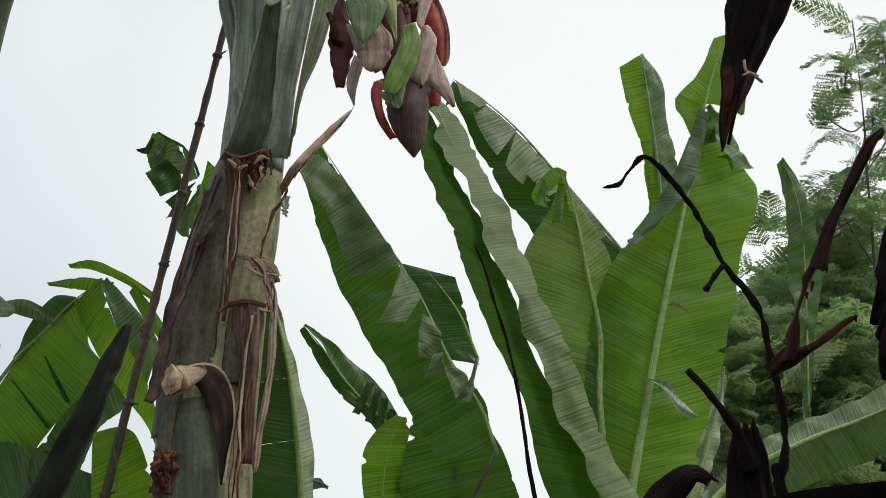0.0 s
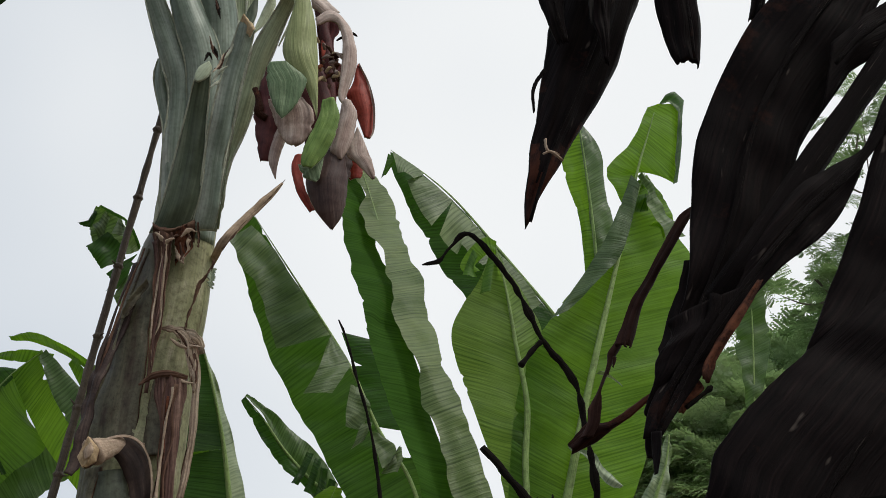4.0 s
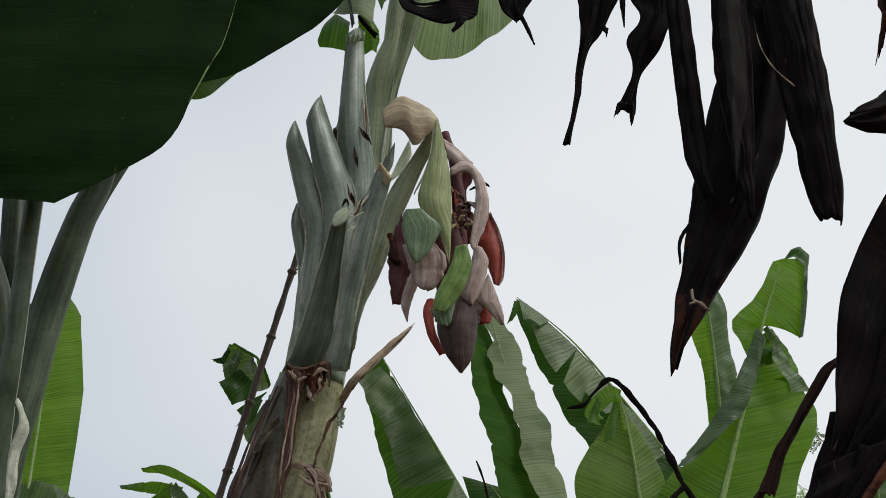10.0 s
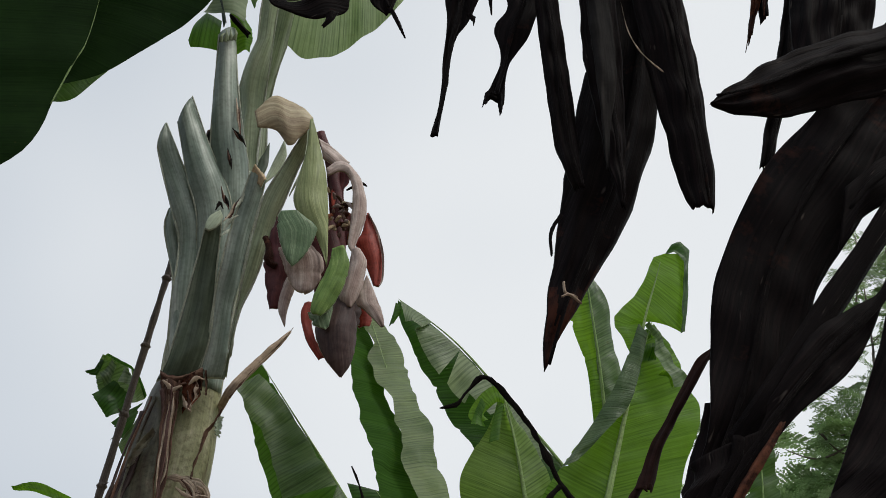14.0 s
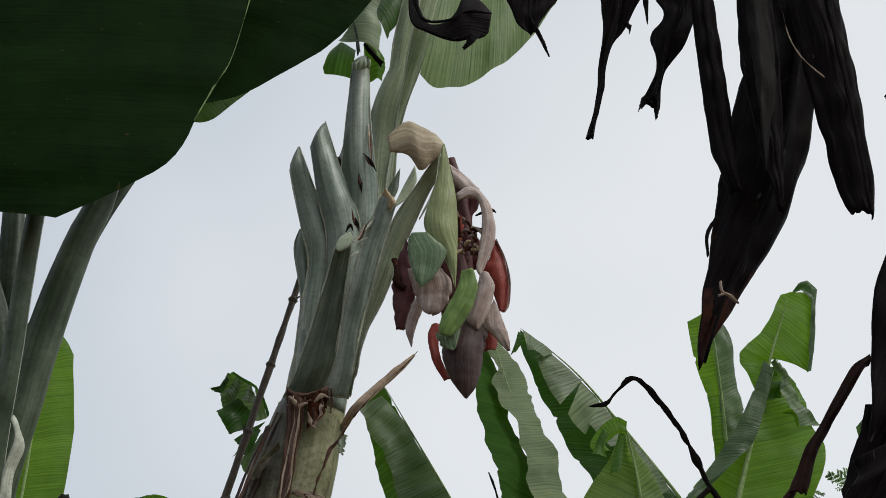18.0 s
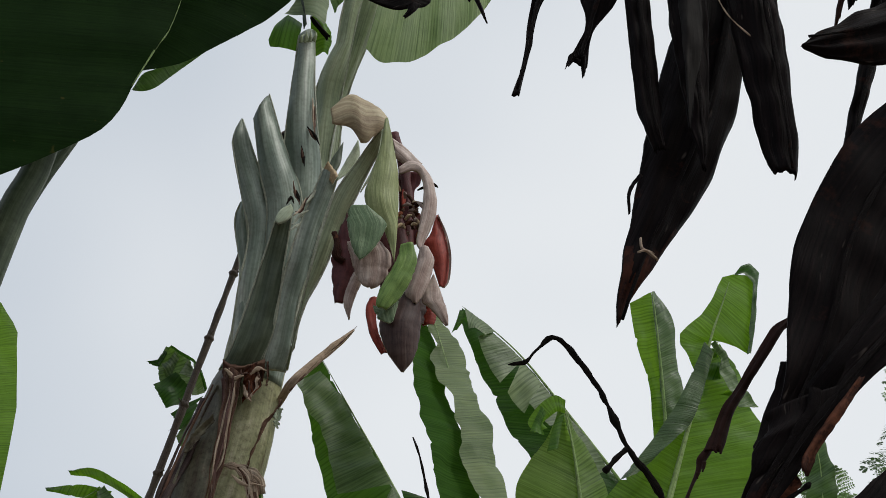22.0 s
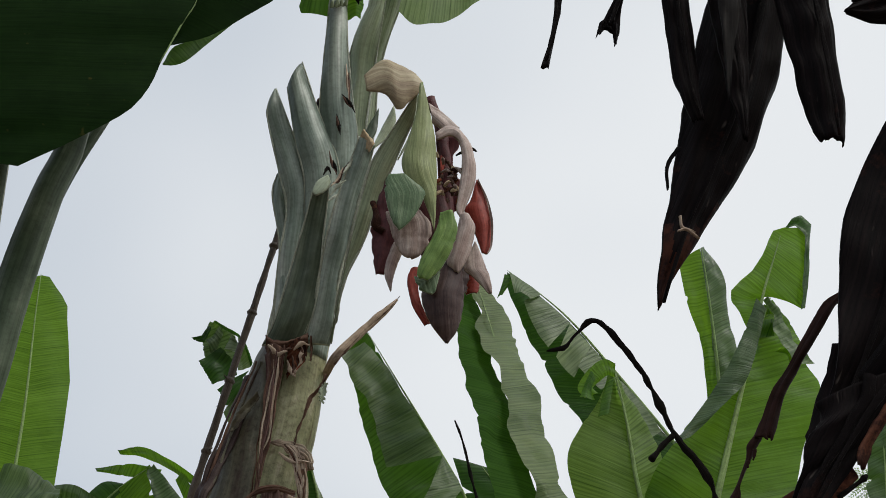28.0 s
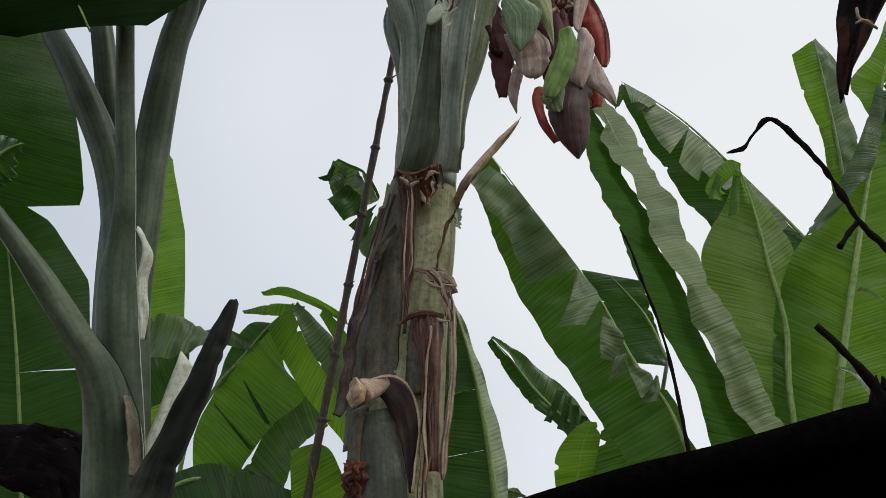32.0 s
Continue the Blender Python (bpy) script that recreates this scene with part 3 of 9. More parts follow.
def blade(pts, left, right, facing, fold=(15, 15), droop=(10, 10), wave=0.012, waves=7.0, tears=((), ()), roll=(0, 0), count=40, across=8, seed=0, crinkle=0.005, hook=0.0, pale=(0, 0), jag=0.0):
    """A banana blade along a midrib through pts, base to tip. left, right: rows (s, half width) on either side as seen from the side
    that facing points to. fold: degrees by which each half leans away from facing; droop: further bend towards the margin; roll: the
    margin's curl; tears: rows (s, gap) where a half is split to the rib."""
    bm = bmesh.new()
    uvl = bm.loops.layers.uv.new("UVMap")
    n = count
    line = along(pts, n)
    total = sum((line[i + 1] - line[i]).length for i in range(n - 1))
    rnd = random.Random(seed)
    tans = [(line[min(i + 2, n - 1)] - line[max(i - 2, 0)]).normalized() for i in range(n)]

    def frame_at(s):
        x = s * (n - 1)
        i = min(int(x), n - 2)
        c = line[i].lerp(line[i + 1], x - i)
        tan = tans[i].lerp(tans[i + 1], x - i).normalized()
        face = vec(facing)
        face = (face - tan * face.dot(tan)).normalized()
        return c, tan, face, tan.cross(face)

    for half, sign in ((0, 1.0), (1, -1.0)):
        widths = (left, right)[half]
        cuts = sorted(tears[half])
        edges = [0.0] + [c[0] for c in cuts] + [1.0]
        gaps = [0.0] + [c[1] for c in cuts] + [0.0]
        for j in range(len(edges) - 1):
            s0, s1 = edges[j], edges[j + 1]
            m = max(3, int(round((s1 - s0) * n)))
            extra = rnd.uniform(-1, 1) * 16 if len(cuts) > 0 else 0.0
            grid = []
            for i in range(m + 1):
                t = i / m
                s = s0 + (s1 - s0) * t
                row = []
                for k in range(across + 1):
                    u = k / across
                    # split edges draw back from one another towards the margin
                    pull = (gaps[j] * (1 - t) - gaps[j + 1] * t) * u**1.3 * 0.5
                    ss = min(1.0, max(0.0, s + pull))
                    c, tan, face, side = frame_at(ss)
                    w = lerp_list(widths, ss) * u * (1 + jag * noise.noise(vec((ss * total * 11, seed * 2.3, half))))
                    ang = radians(fold[half] + extra * u + droop[half] * u + roll[half] * max(0.0, u - 0.62) / 0.38)
                    q = c + (side * -sign) * (w * math.cos(ang)) - face * (w * math.sin(ang))
                    q += face * (wave * u * u * math.sin(waves * 2 * math.pi * s + sign + seed))
                    q += face * (crinkle * noise.noise(vec((s * total * 22, u * 2.0, seed * 1.7 + half))))
                    q += face * (0.012 * u * noise.noise(vec((s * total * 8, u * 1.4, seed * 2.9 + half * 3))))
                    q += tan * (0.5 * wave * u * u * noise.noise(vec((s * total * 10, seed, half * 5))))
                    q += tan * (hook * w * u)
                    row.append((bm.verts.new(q), sign * w, s * total - 0.3 * w))
                grid.append(row)
            for i in range(m):
                for k in range(across):
                    quad = (grid[i][k], grid[i][k + 1], grid[i + 1][k + 1], grid[i + 1][k])
                    if sign < 0:
                        quad = quad[::-1]
                    f = bm.faces.new([v[0] for v in quad])
                    f.material_index = pale[half]
                    for lp, v in zip(f.loops, quad):
                        lp[uvl].uv = (v[1], v[2])
    return bm


def banana_leaf(pts, left, right, facing=(0, -1, 0.25), mat=None, rib=0.010, parent=None, name="leaf", label="", category="leaf", group="banana leaves", stalk=(), rib_side=1.0, **kw):
    """Blade with its midrib, and a stalk to its plant where the leaf is a thing of its own."""
    if parent is None:
        root = thing("banana_leaf", tuple(stalk[0]) if stalk else tuple(pts[0]), label, category, group)
    else:
        root = parent
    top = part("leaf_blade" if parent is None else name, blade(pts, left, right, facing, **kw), [mat or LEAF_MID, LEAF_PALE], root, "" if parent is None else label)
    f = vec(facing).normalized() * (rib * 0.5 * rib_side)
    line = [q + f for q in along(pts, 12)]
    part("midrib", tube(line, [(0, rib), (0.6, rib * 0.6), (1, rib * 0.15)], 8, 0.8, facing), RIB_GREEN, root if parent is None else top, "pale green midrib")
    if stalk:
        part("leaf_stalk", tube([*stalk, pts[0]], [(0, rib * 2.2), (1, rib)], 10, 0.8, facing), STEM_GREY, root if parent is None else top, "waxy green leaf stalk")
    return root if parent is None else top


def shell(pts, widths, facing, cup=40, thick=0.004, count=16, across=10, mats=2, seed=0, crinkle=0.003, pleat=0.0, pleats=3.0, ragged=0.0, jag=0.0, slant=0.0, end_from=None):
    """A curved flap with two faces (outer and inner) and a rim. cup: degrees by which its edges bend away from facing."""
    bm = bmesh.new()
    uvl = bm.loops.layers.uv.new("UVMap")
    line = along(pts, count)
    layers = []
    length = 0.0
    for layer in (0, 1):
        grid = []
        length = 0.0
        for i, c in enumerate(line):
            s = i / (count - 1)
            if i:
                length += (c - line[i - 1]).length
            tan = (line[min(i + 1, count - 1)] - line[max(i - 1, 0)]).normalized()
            face = vec(facing)
            face = (face - tan * face.dot(tan)).normalized()
            side = tan.cross(face)
            w = max(lerp_list(widths, s) * (1 + jag * noise.noise(vec((s * 14, seed * 1.9, 0)))), 0.0008)
            bend = radians(cup) if not isinstance(cup, (list, tuple)) else radians(lerp_list(cup, s))
            row = []
            for k in range(across + 1):
                u = 2 * k / across - 1
                ang = bend * u
                r = w / max(math.sin(abs(bend)), 0.2) if abs(bend) < math.pi / 2 else w
                q = c + side * (r * math.sin(ang) if abs(bend) > 0.05 else w * u) - face * (r * (1 - math.cos(ang)) * (1 if bend > 0 else -1))
                q += face * (crinkle * noise.noise(q * 30 + vec((seed, 0, 0))))
                q += face * (pleat * w * math.sin(pleats * math.pi * u + seed + 2.2 * s))
                if ragged and i == count - 1:
                    q += tan * (ragged * noise.noise(vec((u * 6, seed, 0))))
                q += tan * (slant * u * w * s**8)
                q -= face * (thick * layer)
                row.append((bm.verts.new(q), u * w, length))
            grid.append(row)
        layers.append(grid)
    for layer, grid in enumerate(layers):
        for i in range(count - 1):
            for k in range(across):
                quad = [grid[i][k], grid[i][k + 1], grid[i + 1][k + 1], grid[i + 1][k]]
                if layer:
                    quad = quad[::-1]
                f = bm.faces.new([v[0] for v in quad])
                f.material_index = layer if mats == 2 else 0
                if end_from is not None and i / count + 0.22 * noise.noise(vec((i * 0.09, k * 0.22, seed))) + 0.06 * noise.noise(vec((i * 0.4, k * 0.4, seed))) > end_from:
                    f.material_index = 1
                for lp, v in zip(f.loops, quad):
                    lp[uvl].uv = (v[1], v[2])
    a, b = layers
    rim = [(i, 0) for i in range(count)] + [(count - 1, k) for k in range(1, across + 1)] + [(i, across) for i in range(count - 2, -1, -1)] + [(0, k) for k in range(across - 1, 0, -1)]
    for (i, k), (i2, k2) in zip(rim, rim[1:] + rim[:1]):
        bm.faces.new((a[i][k][0], a[i2][k2][0], b[i2][k2][0], b[i][k][0])).material_index = 1 if mats == 2 else 0
    bmesh.ops.recalc_face_normals(bm, faces=bm.faces)
    return bm


def panel(left, right, bow=0.0, thick=0.0, count=32, across=10, mats=1, seed=0, crinkle=0.004, wave=0.0, waves=4.0, facing=(0, -1, 0), jag=0.0, sharp=False, pleat=0.0, rate=0.05, notch=(0.0, 0.0), scallop=(0.0, 0.0), lean=0.0):
    """A sheet spanned between two margins, base to tip. bow: how far it swells towards facing, as a share of its breadth.
    With a thickness it gets a second face and a rim (second material). pleat: height of the folds between strips about rate
    wide; notch: share of the breadth by which the margins are nicked between strips; scallop: how far the margins wave."""
    bm = bmesh.new()
    uvl = bm.loops.layers.uv.new("UVMap")
    rnd = random.Random(seed * 7 + 3)
    reach = sum(((vec(p) + vec(r)) - (vec(q) + vec(t))).length * 0.5 for p, q, r, t in zip(left, left[1:], right, right[1:])) if len(left) == len(right) else (vec(left[-1]) - vec(left[0])).length
    folds = [(0.0, 0.0, 0.0, 0.0, 0.0)]
    if pleat:
        count = max(count, min(190, int(reach / 0.0055)))
        d = 0.0
        while d < reach * 1.3:
            d += rnd.uniform(0.45, 1.6) * rate
            folds.append((d, rnd.uniform(-1, 1), rnd.uniform(-1, 1), rnd.random() ** 7, rnd.random() ** 7))
    stops = [k[0] for k in folds]
    a, b = along(left, count, sharp), along(right, count, sharp)
    layers = []
    for layer in range(2 if thick else 1):
        grid, length = [], 0.0
        for i in range(count):
            s = i / (count - 1)
            l, r = a[i], b[i]
            if jag:
                shift = (r - l) * (jag * noise.noise(vec((s * 16, seed * 1.7, 0.3))))
                l, r = l + shift, r + (r - l) * (jag * noise.noise(vec((s * 16, seed * 1.7, 7.3))))
            if i:
                length += ((a[i] + b[i]) - (a[i - 1] + b[i - 1])).length * 0.5
            side = r - l
            w = max(side.length, 1e-6)
            curl = [noise.noise(vec((length * 11, seed * 1.3, 3.1 + 9 * k))) + 0.5 * noise.noise(vec((length * 27, seed * 1.3, 5.7 + 9 * k))) for k in (0, 1)]
            l, r = l + side * (scallop[0] * curl[0] / w), r + side * (scallop[1] * curl[1] / w)
            lift = tilt = 0.0
            if pleat:
                lift = pleat * float(np.interp(length, stops, [k[1] for k in folds]))
                tilt = pleat * float(np.interp(length, stops, [k[2] for k in folds]))
                near = min(range(len(folds)), key=lambda k: abs(stops[k] - length))
                cut = max(0.0, 1 - abs(stops[near] - length) / 0.007)
                l, r = l + side * (notch[0] * cut * folds[near][3]), r - side * (notch[1] * cut * folds[near][4])
            side = r - l
            w = side.length
            face = vec(facing)
            face = (face - side * (face.dot(side) / max(w * w, 1e-9))).normalized()
            row = []
            for k in range(across + 1):
                u = k / across
                q = l.lerp(r, u) + face * (bow * w * math.sin(math.pi * u) ** 0.8)
                q += face * (crinkle * noise.noise(vec((length * 30, u * 2.0, seed * 1.7))))
                q += face * (2.5 * crinkle * noise.noise(vec((length * 9, u * 1.5, seed * 2.9))))
                q += face * (wave * math.sin(waves * 2 * math.pi * s + seed + 1.5 * u) * (abs(2 * u - 1) if wave else 0))
                q += face * (lift * (0.4 + 0.6 * abs(2 * u - 1)) + tilt * (u - 0.5))
                q += face * (1.2 * scallop[0] * curl[0] * (1 - u) ** 2 + 1.2 * scallop[1] * curl[1] * u**2)
                q -= face * (thick * layer)
                row.append((bm.verts.new(q), (u - 0.5) * w, length + lean * (u - 0.5) * w))
            grid.append(row)
        layers.append(grid)
    for layer, grid in enumerate(layers):
        for i in range(count - 1):
            for k in range(across):
                quad = [grid[i][k], grid[i][k + 1], grid[i + 1][k + 1], grid[i + 1][k]]
                f = bm.faces.new([v[0] for v in (quad[::-1] if layer else quad)])
                f.material_index = layer if mats == 2 else 0
                for lp, v in zip(f.loops, quad[::-1] if layer else quad):
                    lp[uvl].uv = (v[1], v[2])
    if thick:
        f0, f1 = layers
        rim = [(i, 0) for i in range(count)] + [(count - 1, k) for k in range(1, across + 1)] + [(i, across) for i in range(count - 2, -1, -1)] + [(0, k) for k in range(across - 1, 0, -1)]
        for (i, k), (i2, k2) in zip(rim, rim[1:] + rim[:1]):
            f = bm.faces.new((f0[i][k][0], f0[i2][k2][0], f1[i2][k2][0], f1[i][k][0]))
            f.material_index = 1 if mats == 2 else 0
            for lp in f.loops:
                lp[uvl].uv = (lp.vert.co.x, lp.vert.co.z)
        bmesh.ops.recalc_face_normals(bm, faces=bm.faces)
    return bm


def strands(root, line, spread, number, width, mats, seed=0, y_step=0.002):
    """Dry ribbons of torn sheath hanging side by side along a line; spread: breadth of the bundle at its ends."""
    rnd = random.Random(seed)
    count = 44
    path = along(line, count)
    for k in range(number):
        across = (k + rnd.uniform(0.2, 0.8)) / number - 0.5
        first, last = int(rnd.uniform(0, 0.12) * count), int(count * (1 - rnd.uniform(0, 0.35) ** 1.5))
        twist, wide = rnd.uniform(-0.6, 0.6), width * rnd.uniform(0.6, 1.35)
        left, right = [], []
        for i in range(first, max(last, first + 8)):
            s = i / (count - 1)
            wander = vec((noise.noise(vec((s * 5, seed + k * 1.7, 0))), 0.6 * noise.noise(vec((s * 5, seed + k * 1.7, 9))), 0)) * (0.006 + 0.004 * s)
            c = path[i] + vec((across * (spread[0] * (1 - s) + spread[1] * s), -y_step * (k % 3), 0)) + wander
            turn = twist + 1.3 * noise.noise(vec((s * 4, seed * 2.3 + k, 4)))
            w = wide * (0.75 + 0.5 * noise.noise(vec((s * 9, k, seed)))) * (0.35 + 0.65 * min(1.0, 4 * (max(last, first + 8) - i) / count))
            d = vec((math.cos(turn), math.sin(turn), 0)) * (w * 0.5)
            left.append(c - d)
            right.append(c + d)
        part("dry_strip", panel(left, right, 0.35, 0.0012, len(left), 4, 1, seed=seed + k, crinkle=0.002, jag=0.10, sharp=True), mats[k % len(mats)], root)


# ---- ground ----
def build_ground():
    bm = bmesh.new()
    uvl = bm.loops.layers.uv.new("UVMap")
    rings = [0.0, 1, 2, 3, 4.5, 6, 8, 11, 15, 22, 40, 90, 250, 900, 2500]
    sides = 48
    rows = []
    for r in rings:
        row = []
        for k in range(sides):
            a = 2 * math.pi * k / sides
            x, y = r * math.cos(a), 2 + r * math.sin(a)
            row.append(bm.verts.new((x, y, 0.05 * noise.noise(vec((x * 0.9, y * 0.9, 0))) - 0.02 if r < 60 else -0.02)))
        rows.append(row)
    for i in range(len(rings) - 1):
        for k in range(sides):
            q = (rows[i][k], rows[i][(k + 1) % sides], rows[i + 1][(k + 1) % sides], rows[i + 1][k])
            f = bm.faces.new(q if i else (q[0], q[2], q[3]))
            for lp in f.loops:
                lp[uvl].uv = lp.vert.co.xy
    bmesh.ops.remove_doubles(bm, verts=bm.verts, dist=1e-5)
    bmesh.ops.recalc_face_normals(bm, faces=bm.faces)
    for f in bm.faces:
        if f.normal.z < 0:
            f.normal_flip()
    tagged(part("ground", bm, EARTH), "bare brown earth of the banana garden", "ground", kind="structure")


build_ground()

# ---- main banana plant with its cut leaf stalks ----
def build_main_plant():
    base = (0.122, 3.000, 1.185)
    root = thing("banana_plant", (base[0], base[1], 0), "banana plant with cut leaf stalks and dried brown sheaths", "banana plant", "banana plants")
    low = [(base[0] - 0.03, 3.0, -0.03), (base[0] - 0.01, 3.0, 1.2), (0.091, 3.000, 2.190), (0.102, 3.000, 2.450), (0.122, 3.000, 2.677), (0.132, 3.000, 2.809), (0.134, 3.000, 2.918), (0.137, 3.000, 3.058)]
    part("pseudostem", tube(low, [(0, 0.15), (0.5, 0.1185), (0.62, 0.1082), (0.76, 0.0940), (0.86, 0.0786), (0.93, 0.0695), (1, 0.0670)], 32, 1.0, count=60, rough=0.006, freq=7), STEM_LOW, root, "green and brown mottled lower stem")
    mid = [(0.133, 2.990, 2.872), (0.137, 2.980, 2.947), (0.138, 2.970, 3.086), (0.139, 2.960, 3.231), (0.151, 2.950, 3.353)]
    part("upper_stem", tube(mid, [(0, 0.0670), (0.4, 0.0592), (0.7, 0.0567), (1, 0.0438)], 32, 0.9, count=30, rough=0.004, freq=6), STEM_GREY, root, "waxy grey-green upper stem")
    def sheath(left, right, mat=STEM_GREY, bow=0.34, seed=0, label="", **kw):
        stalk = part("leaf_stalk", panel(left, right, bow * 1.5, 0.007, 44, 16, 2, seed=seed, crinkle=0.0028, **kw), [mat, STEM_PALE], root, label)
        # pale margin lines; edge highlights are put into their colour
        for margin in (left, right):
            part("stalk_edge", tube([vec(q) + vec((0, -0.002, 0)) for q in margin], [(0, 0.0006), (0.3, 0.0024), (1, 0.0017)], 6, 0.8, count=30, rough=0.001, freq=30), STEM_PALE, stalk)

    sheath([(0.081, 3.030, 2.795), (0.079, 2.966, 2.901), (0.072, 2.938, 3.026), (0.064, 2.930, 3.113), (0.031, 2.930, 3.228), (0.035, 2.930, 3.283)], [(0.134, 3.030, 2.804), (0.136, 2.966, 2.912), (0.106, 2.938, 3.032), (0.079, 2.930, 3.139), (0.062, 2.930, 3.213), (0.040, 2.930, 3.289)], seed=1)
    sheath([(0.080, 3.020, 2.790), (0.076, 2.969, 2.902), (0.070, 2.926, 3.062), (0.069, 2.909, 3.185), (0.042, 2.900, 3.265), (-0.006, 2.900, 3.405), (-0.010, 2.900, 3.448), (-0.002, 2.900, 3.488)], [(0.146, 3.020, 2.802), (0.146, 2.969, 2.915), (0.126, 2.926, 3.073), (0.119, 2.909, 3.195), (0.111, 2.900, 3.264), (0.065, 2.900, 3.355), (0.034, 2.900, 3.422), (0.001, 2.900, 3.491)], seed=2, label="knife-cut pointed leaf stalk", bow=0.17)
    sheath([(0.104, 3.020, 2.794), (0.117, 2.960, 2.933), (0.111, 2.912, 3.150), (0.098, 2.888, 3.254), (0.066, 2.880, 3.345), (0.027, 2.880, 3.485)], [(0.173, 3.020, 2.807), (0.190, 2.960, 2.947), (0.185, 2.912, 3.166), (0.169, 2.888, 3.300), (0.107, 2.880, 3.429), (0.051, 2.880, 3.561)], seed=3, label="obliquely cut leaf stalk", bow=0.17)
    sheath([(0.122, 3.020, 2.798), (0.149, 2.981, 2.950), (0.148, 2.943, 3.177), (0.128, 2.913, 3.308), (0.108, 2.887, 3.433), (0.100, 2.870, 3.565), (0.094, 2.870, 3.692), (0.091, 2.870, 3.742)], [(0.177, 3.020, 2.808), (0.199, 2.981, 2.959), (0.210, 2.943, 3.190), (0.204, 2.913, 3.372), (0.181, 2.887, 3.469), (0.153, 2.870, 3.595), (0.139, 2.870, 3.687), (0.127, 2.870, 3.765)], seed=4, bow=0.24)
    sheath([(0.134, 3.030, 2.804), (0.165, 3.000, 3.049), (0.174, 2.970, 3.323), (0.164, 2.945, 3.551), (0.154, 2.930, 3.642), (0.171, 2.915, 3.732), (0.183, 2.910, 3.772), (0.182, 2.910, 3.887), (0.199, 2.910, 4.147)], [(0.176, 3.030, 2.812), (0.198, 2.996, 3.053), (0.225, 2.961, 3.328), (0.215, 2.939, 3.454), (0.217, 2.921, 3.594), (0.220, 2.910, 3.730), (0.224, 2.910, 3.898), (0.245, 2.910, 4.159)], STEM_GREEN, seed=5, bow=0.24)
    sheath([(0.153, 3.030, 2.835), (0.201, 3.010, 3.166), (0.197, 2.990, 3.439), (0.200, 2.980, 3.620), (0.203, 2.970, 3.794), (0.207, 2.970, 3.946), (0.220, 2.970, 4.211)], [(0.177, 3.030, 2.840), (0.224, 3.013, 3.173), (0.235, 2.996, 3.452), (0.229, 2.984, 3.595), (0.235, 2.976, 3.704), (0.257, 2.970, 3.825), (0.281, 2.970, 3.964), (0.314, 2.970, 4.236)], STEM_GREEN, seed=6, bow=0.24)
    sheath([(0.200, 2.925, 2.884), (0.205, 2.900, 2.915), (0.208, 2.875, 2.960), (0.214, 2.850, 3.026), (0.219, 2.825, 3.079), (0.230, 2.800, 3.170), (0.242, 2.775, 3.248), (0.275, 2.750, 3.314), (0.303, 2.725, 3.368), (0.317, 2.700, 3.388)], [(0.209, 2.925, 2.885), (0.210, 2.900, 2.916), (0.212, 2.875, 2.939), (0.220, 2.850, 3.002), (0.249, 2.825, 3.085), (0.270, 2.800, 3.184), (0.295, 2.775, 3.270), (0.313, 2.750, 3.324), (0.325, 2.725, 3.348), (0.323, 2.700, 3.385)], STEM_GREEN, seed=9, bow=0.16, label="pale leaf stalk bending out to the blossom")
    sheath([(0.139, 2.915, 2.864), (0.152, 2.899, 2.900), (0.160, 2.884, 2.950), (0.163, 2.868, 3.014), (0.165, 2.852, 3.064), (0.169, 2.837, 3.100), (0.178, 2.821, 3.175), (0.194, 2.806, 3.252), (0.208, 2.790, 3.318)], [(0.205, 2.930, 2.880), (0.206, 2.912, 2.914), (0.204, 2.895, 2.962), (0.206, 2.878, 3.033), (0.215, 2.860, 3.094), (0.220, 2.843, 3.141), (0.227, 2.825, 3.200), (0.238, 2.808, 3.269), (0.242, 2.790, 3.296)], STEM_GREY, seed=8, bow=0.13, label="dull green cut leaf stalk")
    sheath([(0.064, 2.935, 2.863), (0.082, 2.905, 2.900), (0.096, 2.880, 2.982), (0.107, 2.860, 3.053), (0.119, 2.835, 3.129), (0.126, 2.805, 3.171)], [(0.149, 2.915, 2.865), (0.157, 2.895, 2.906), (0.164, 2.880, 2.949), (0.164, 2.865, 3.027), (0.161, 2.845, 3.089), (0.160, 2.825, 3.152), (0.159, 2.805, 3.192)], STEM_SLATE, seed=7, bow=0.12, label="short dark stalk with an oval cut")
    part("cut_face", panel([(0.126, 2.795, 3.165), (0.127, 2.795, 3.181), (0.135, 2.795, 3.202), (0.153, 2.795, 3.217)], [(0.135, 2.795, 3.159), (0.148, 2.795, 3.168), (0.157, 2.795, 3.182), (0.161, 2.795, 3.202)], 0.20, 0.0050, 16, 8, 2, seed=3, crinkle=0.003), [CUT_PALE, STEM_PALE], root, "oval pale cut face")
    part("stalk_stump", panel([(0.214, 2.800, 3.306), (0.223, 2.800, 3.359), (0.233, 2.800, 3.381)], [(0.236, 2.800, 3.317), (0.244, 2.800, 3.351), (0.242, 2.800, 3.408)], 0.20, 0.0050, 16, 8, 2, seed=3, crinkle=0.003), [STEM_SLATE, STEM_PALE], root, "forked dark green stump")
    part("stalk_stump", panel([(0.239, 2.790, 3.296), (0.254, 2.790, 3.353), (0.273, 2.790, 3.413)], [(0.242, 2.790, 3.291), (0.271, 2.790, 3.332), (0.283, 2.790, 3.374)], 0.20, 0.0050, 16, 8, 2, seed=3, crinkle=0.003), [CUT_PALE, STEM_PALE], root, "pale pointed cut stump")
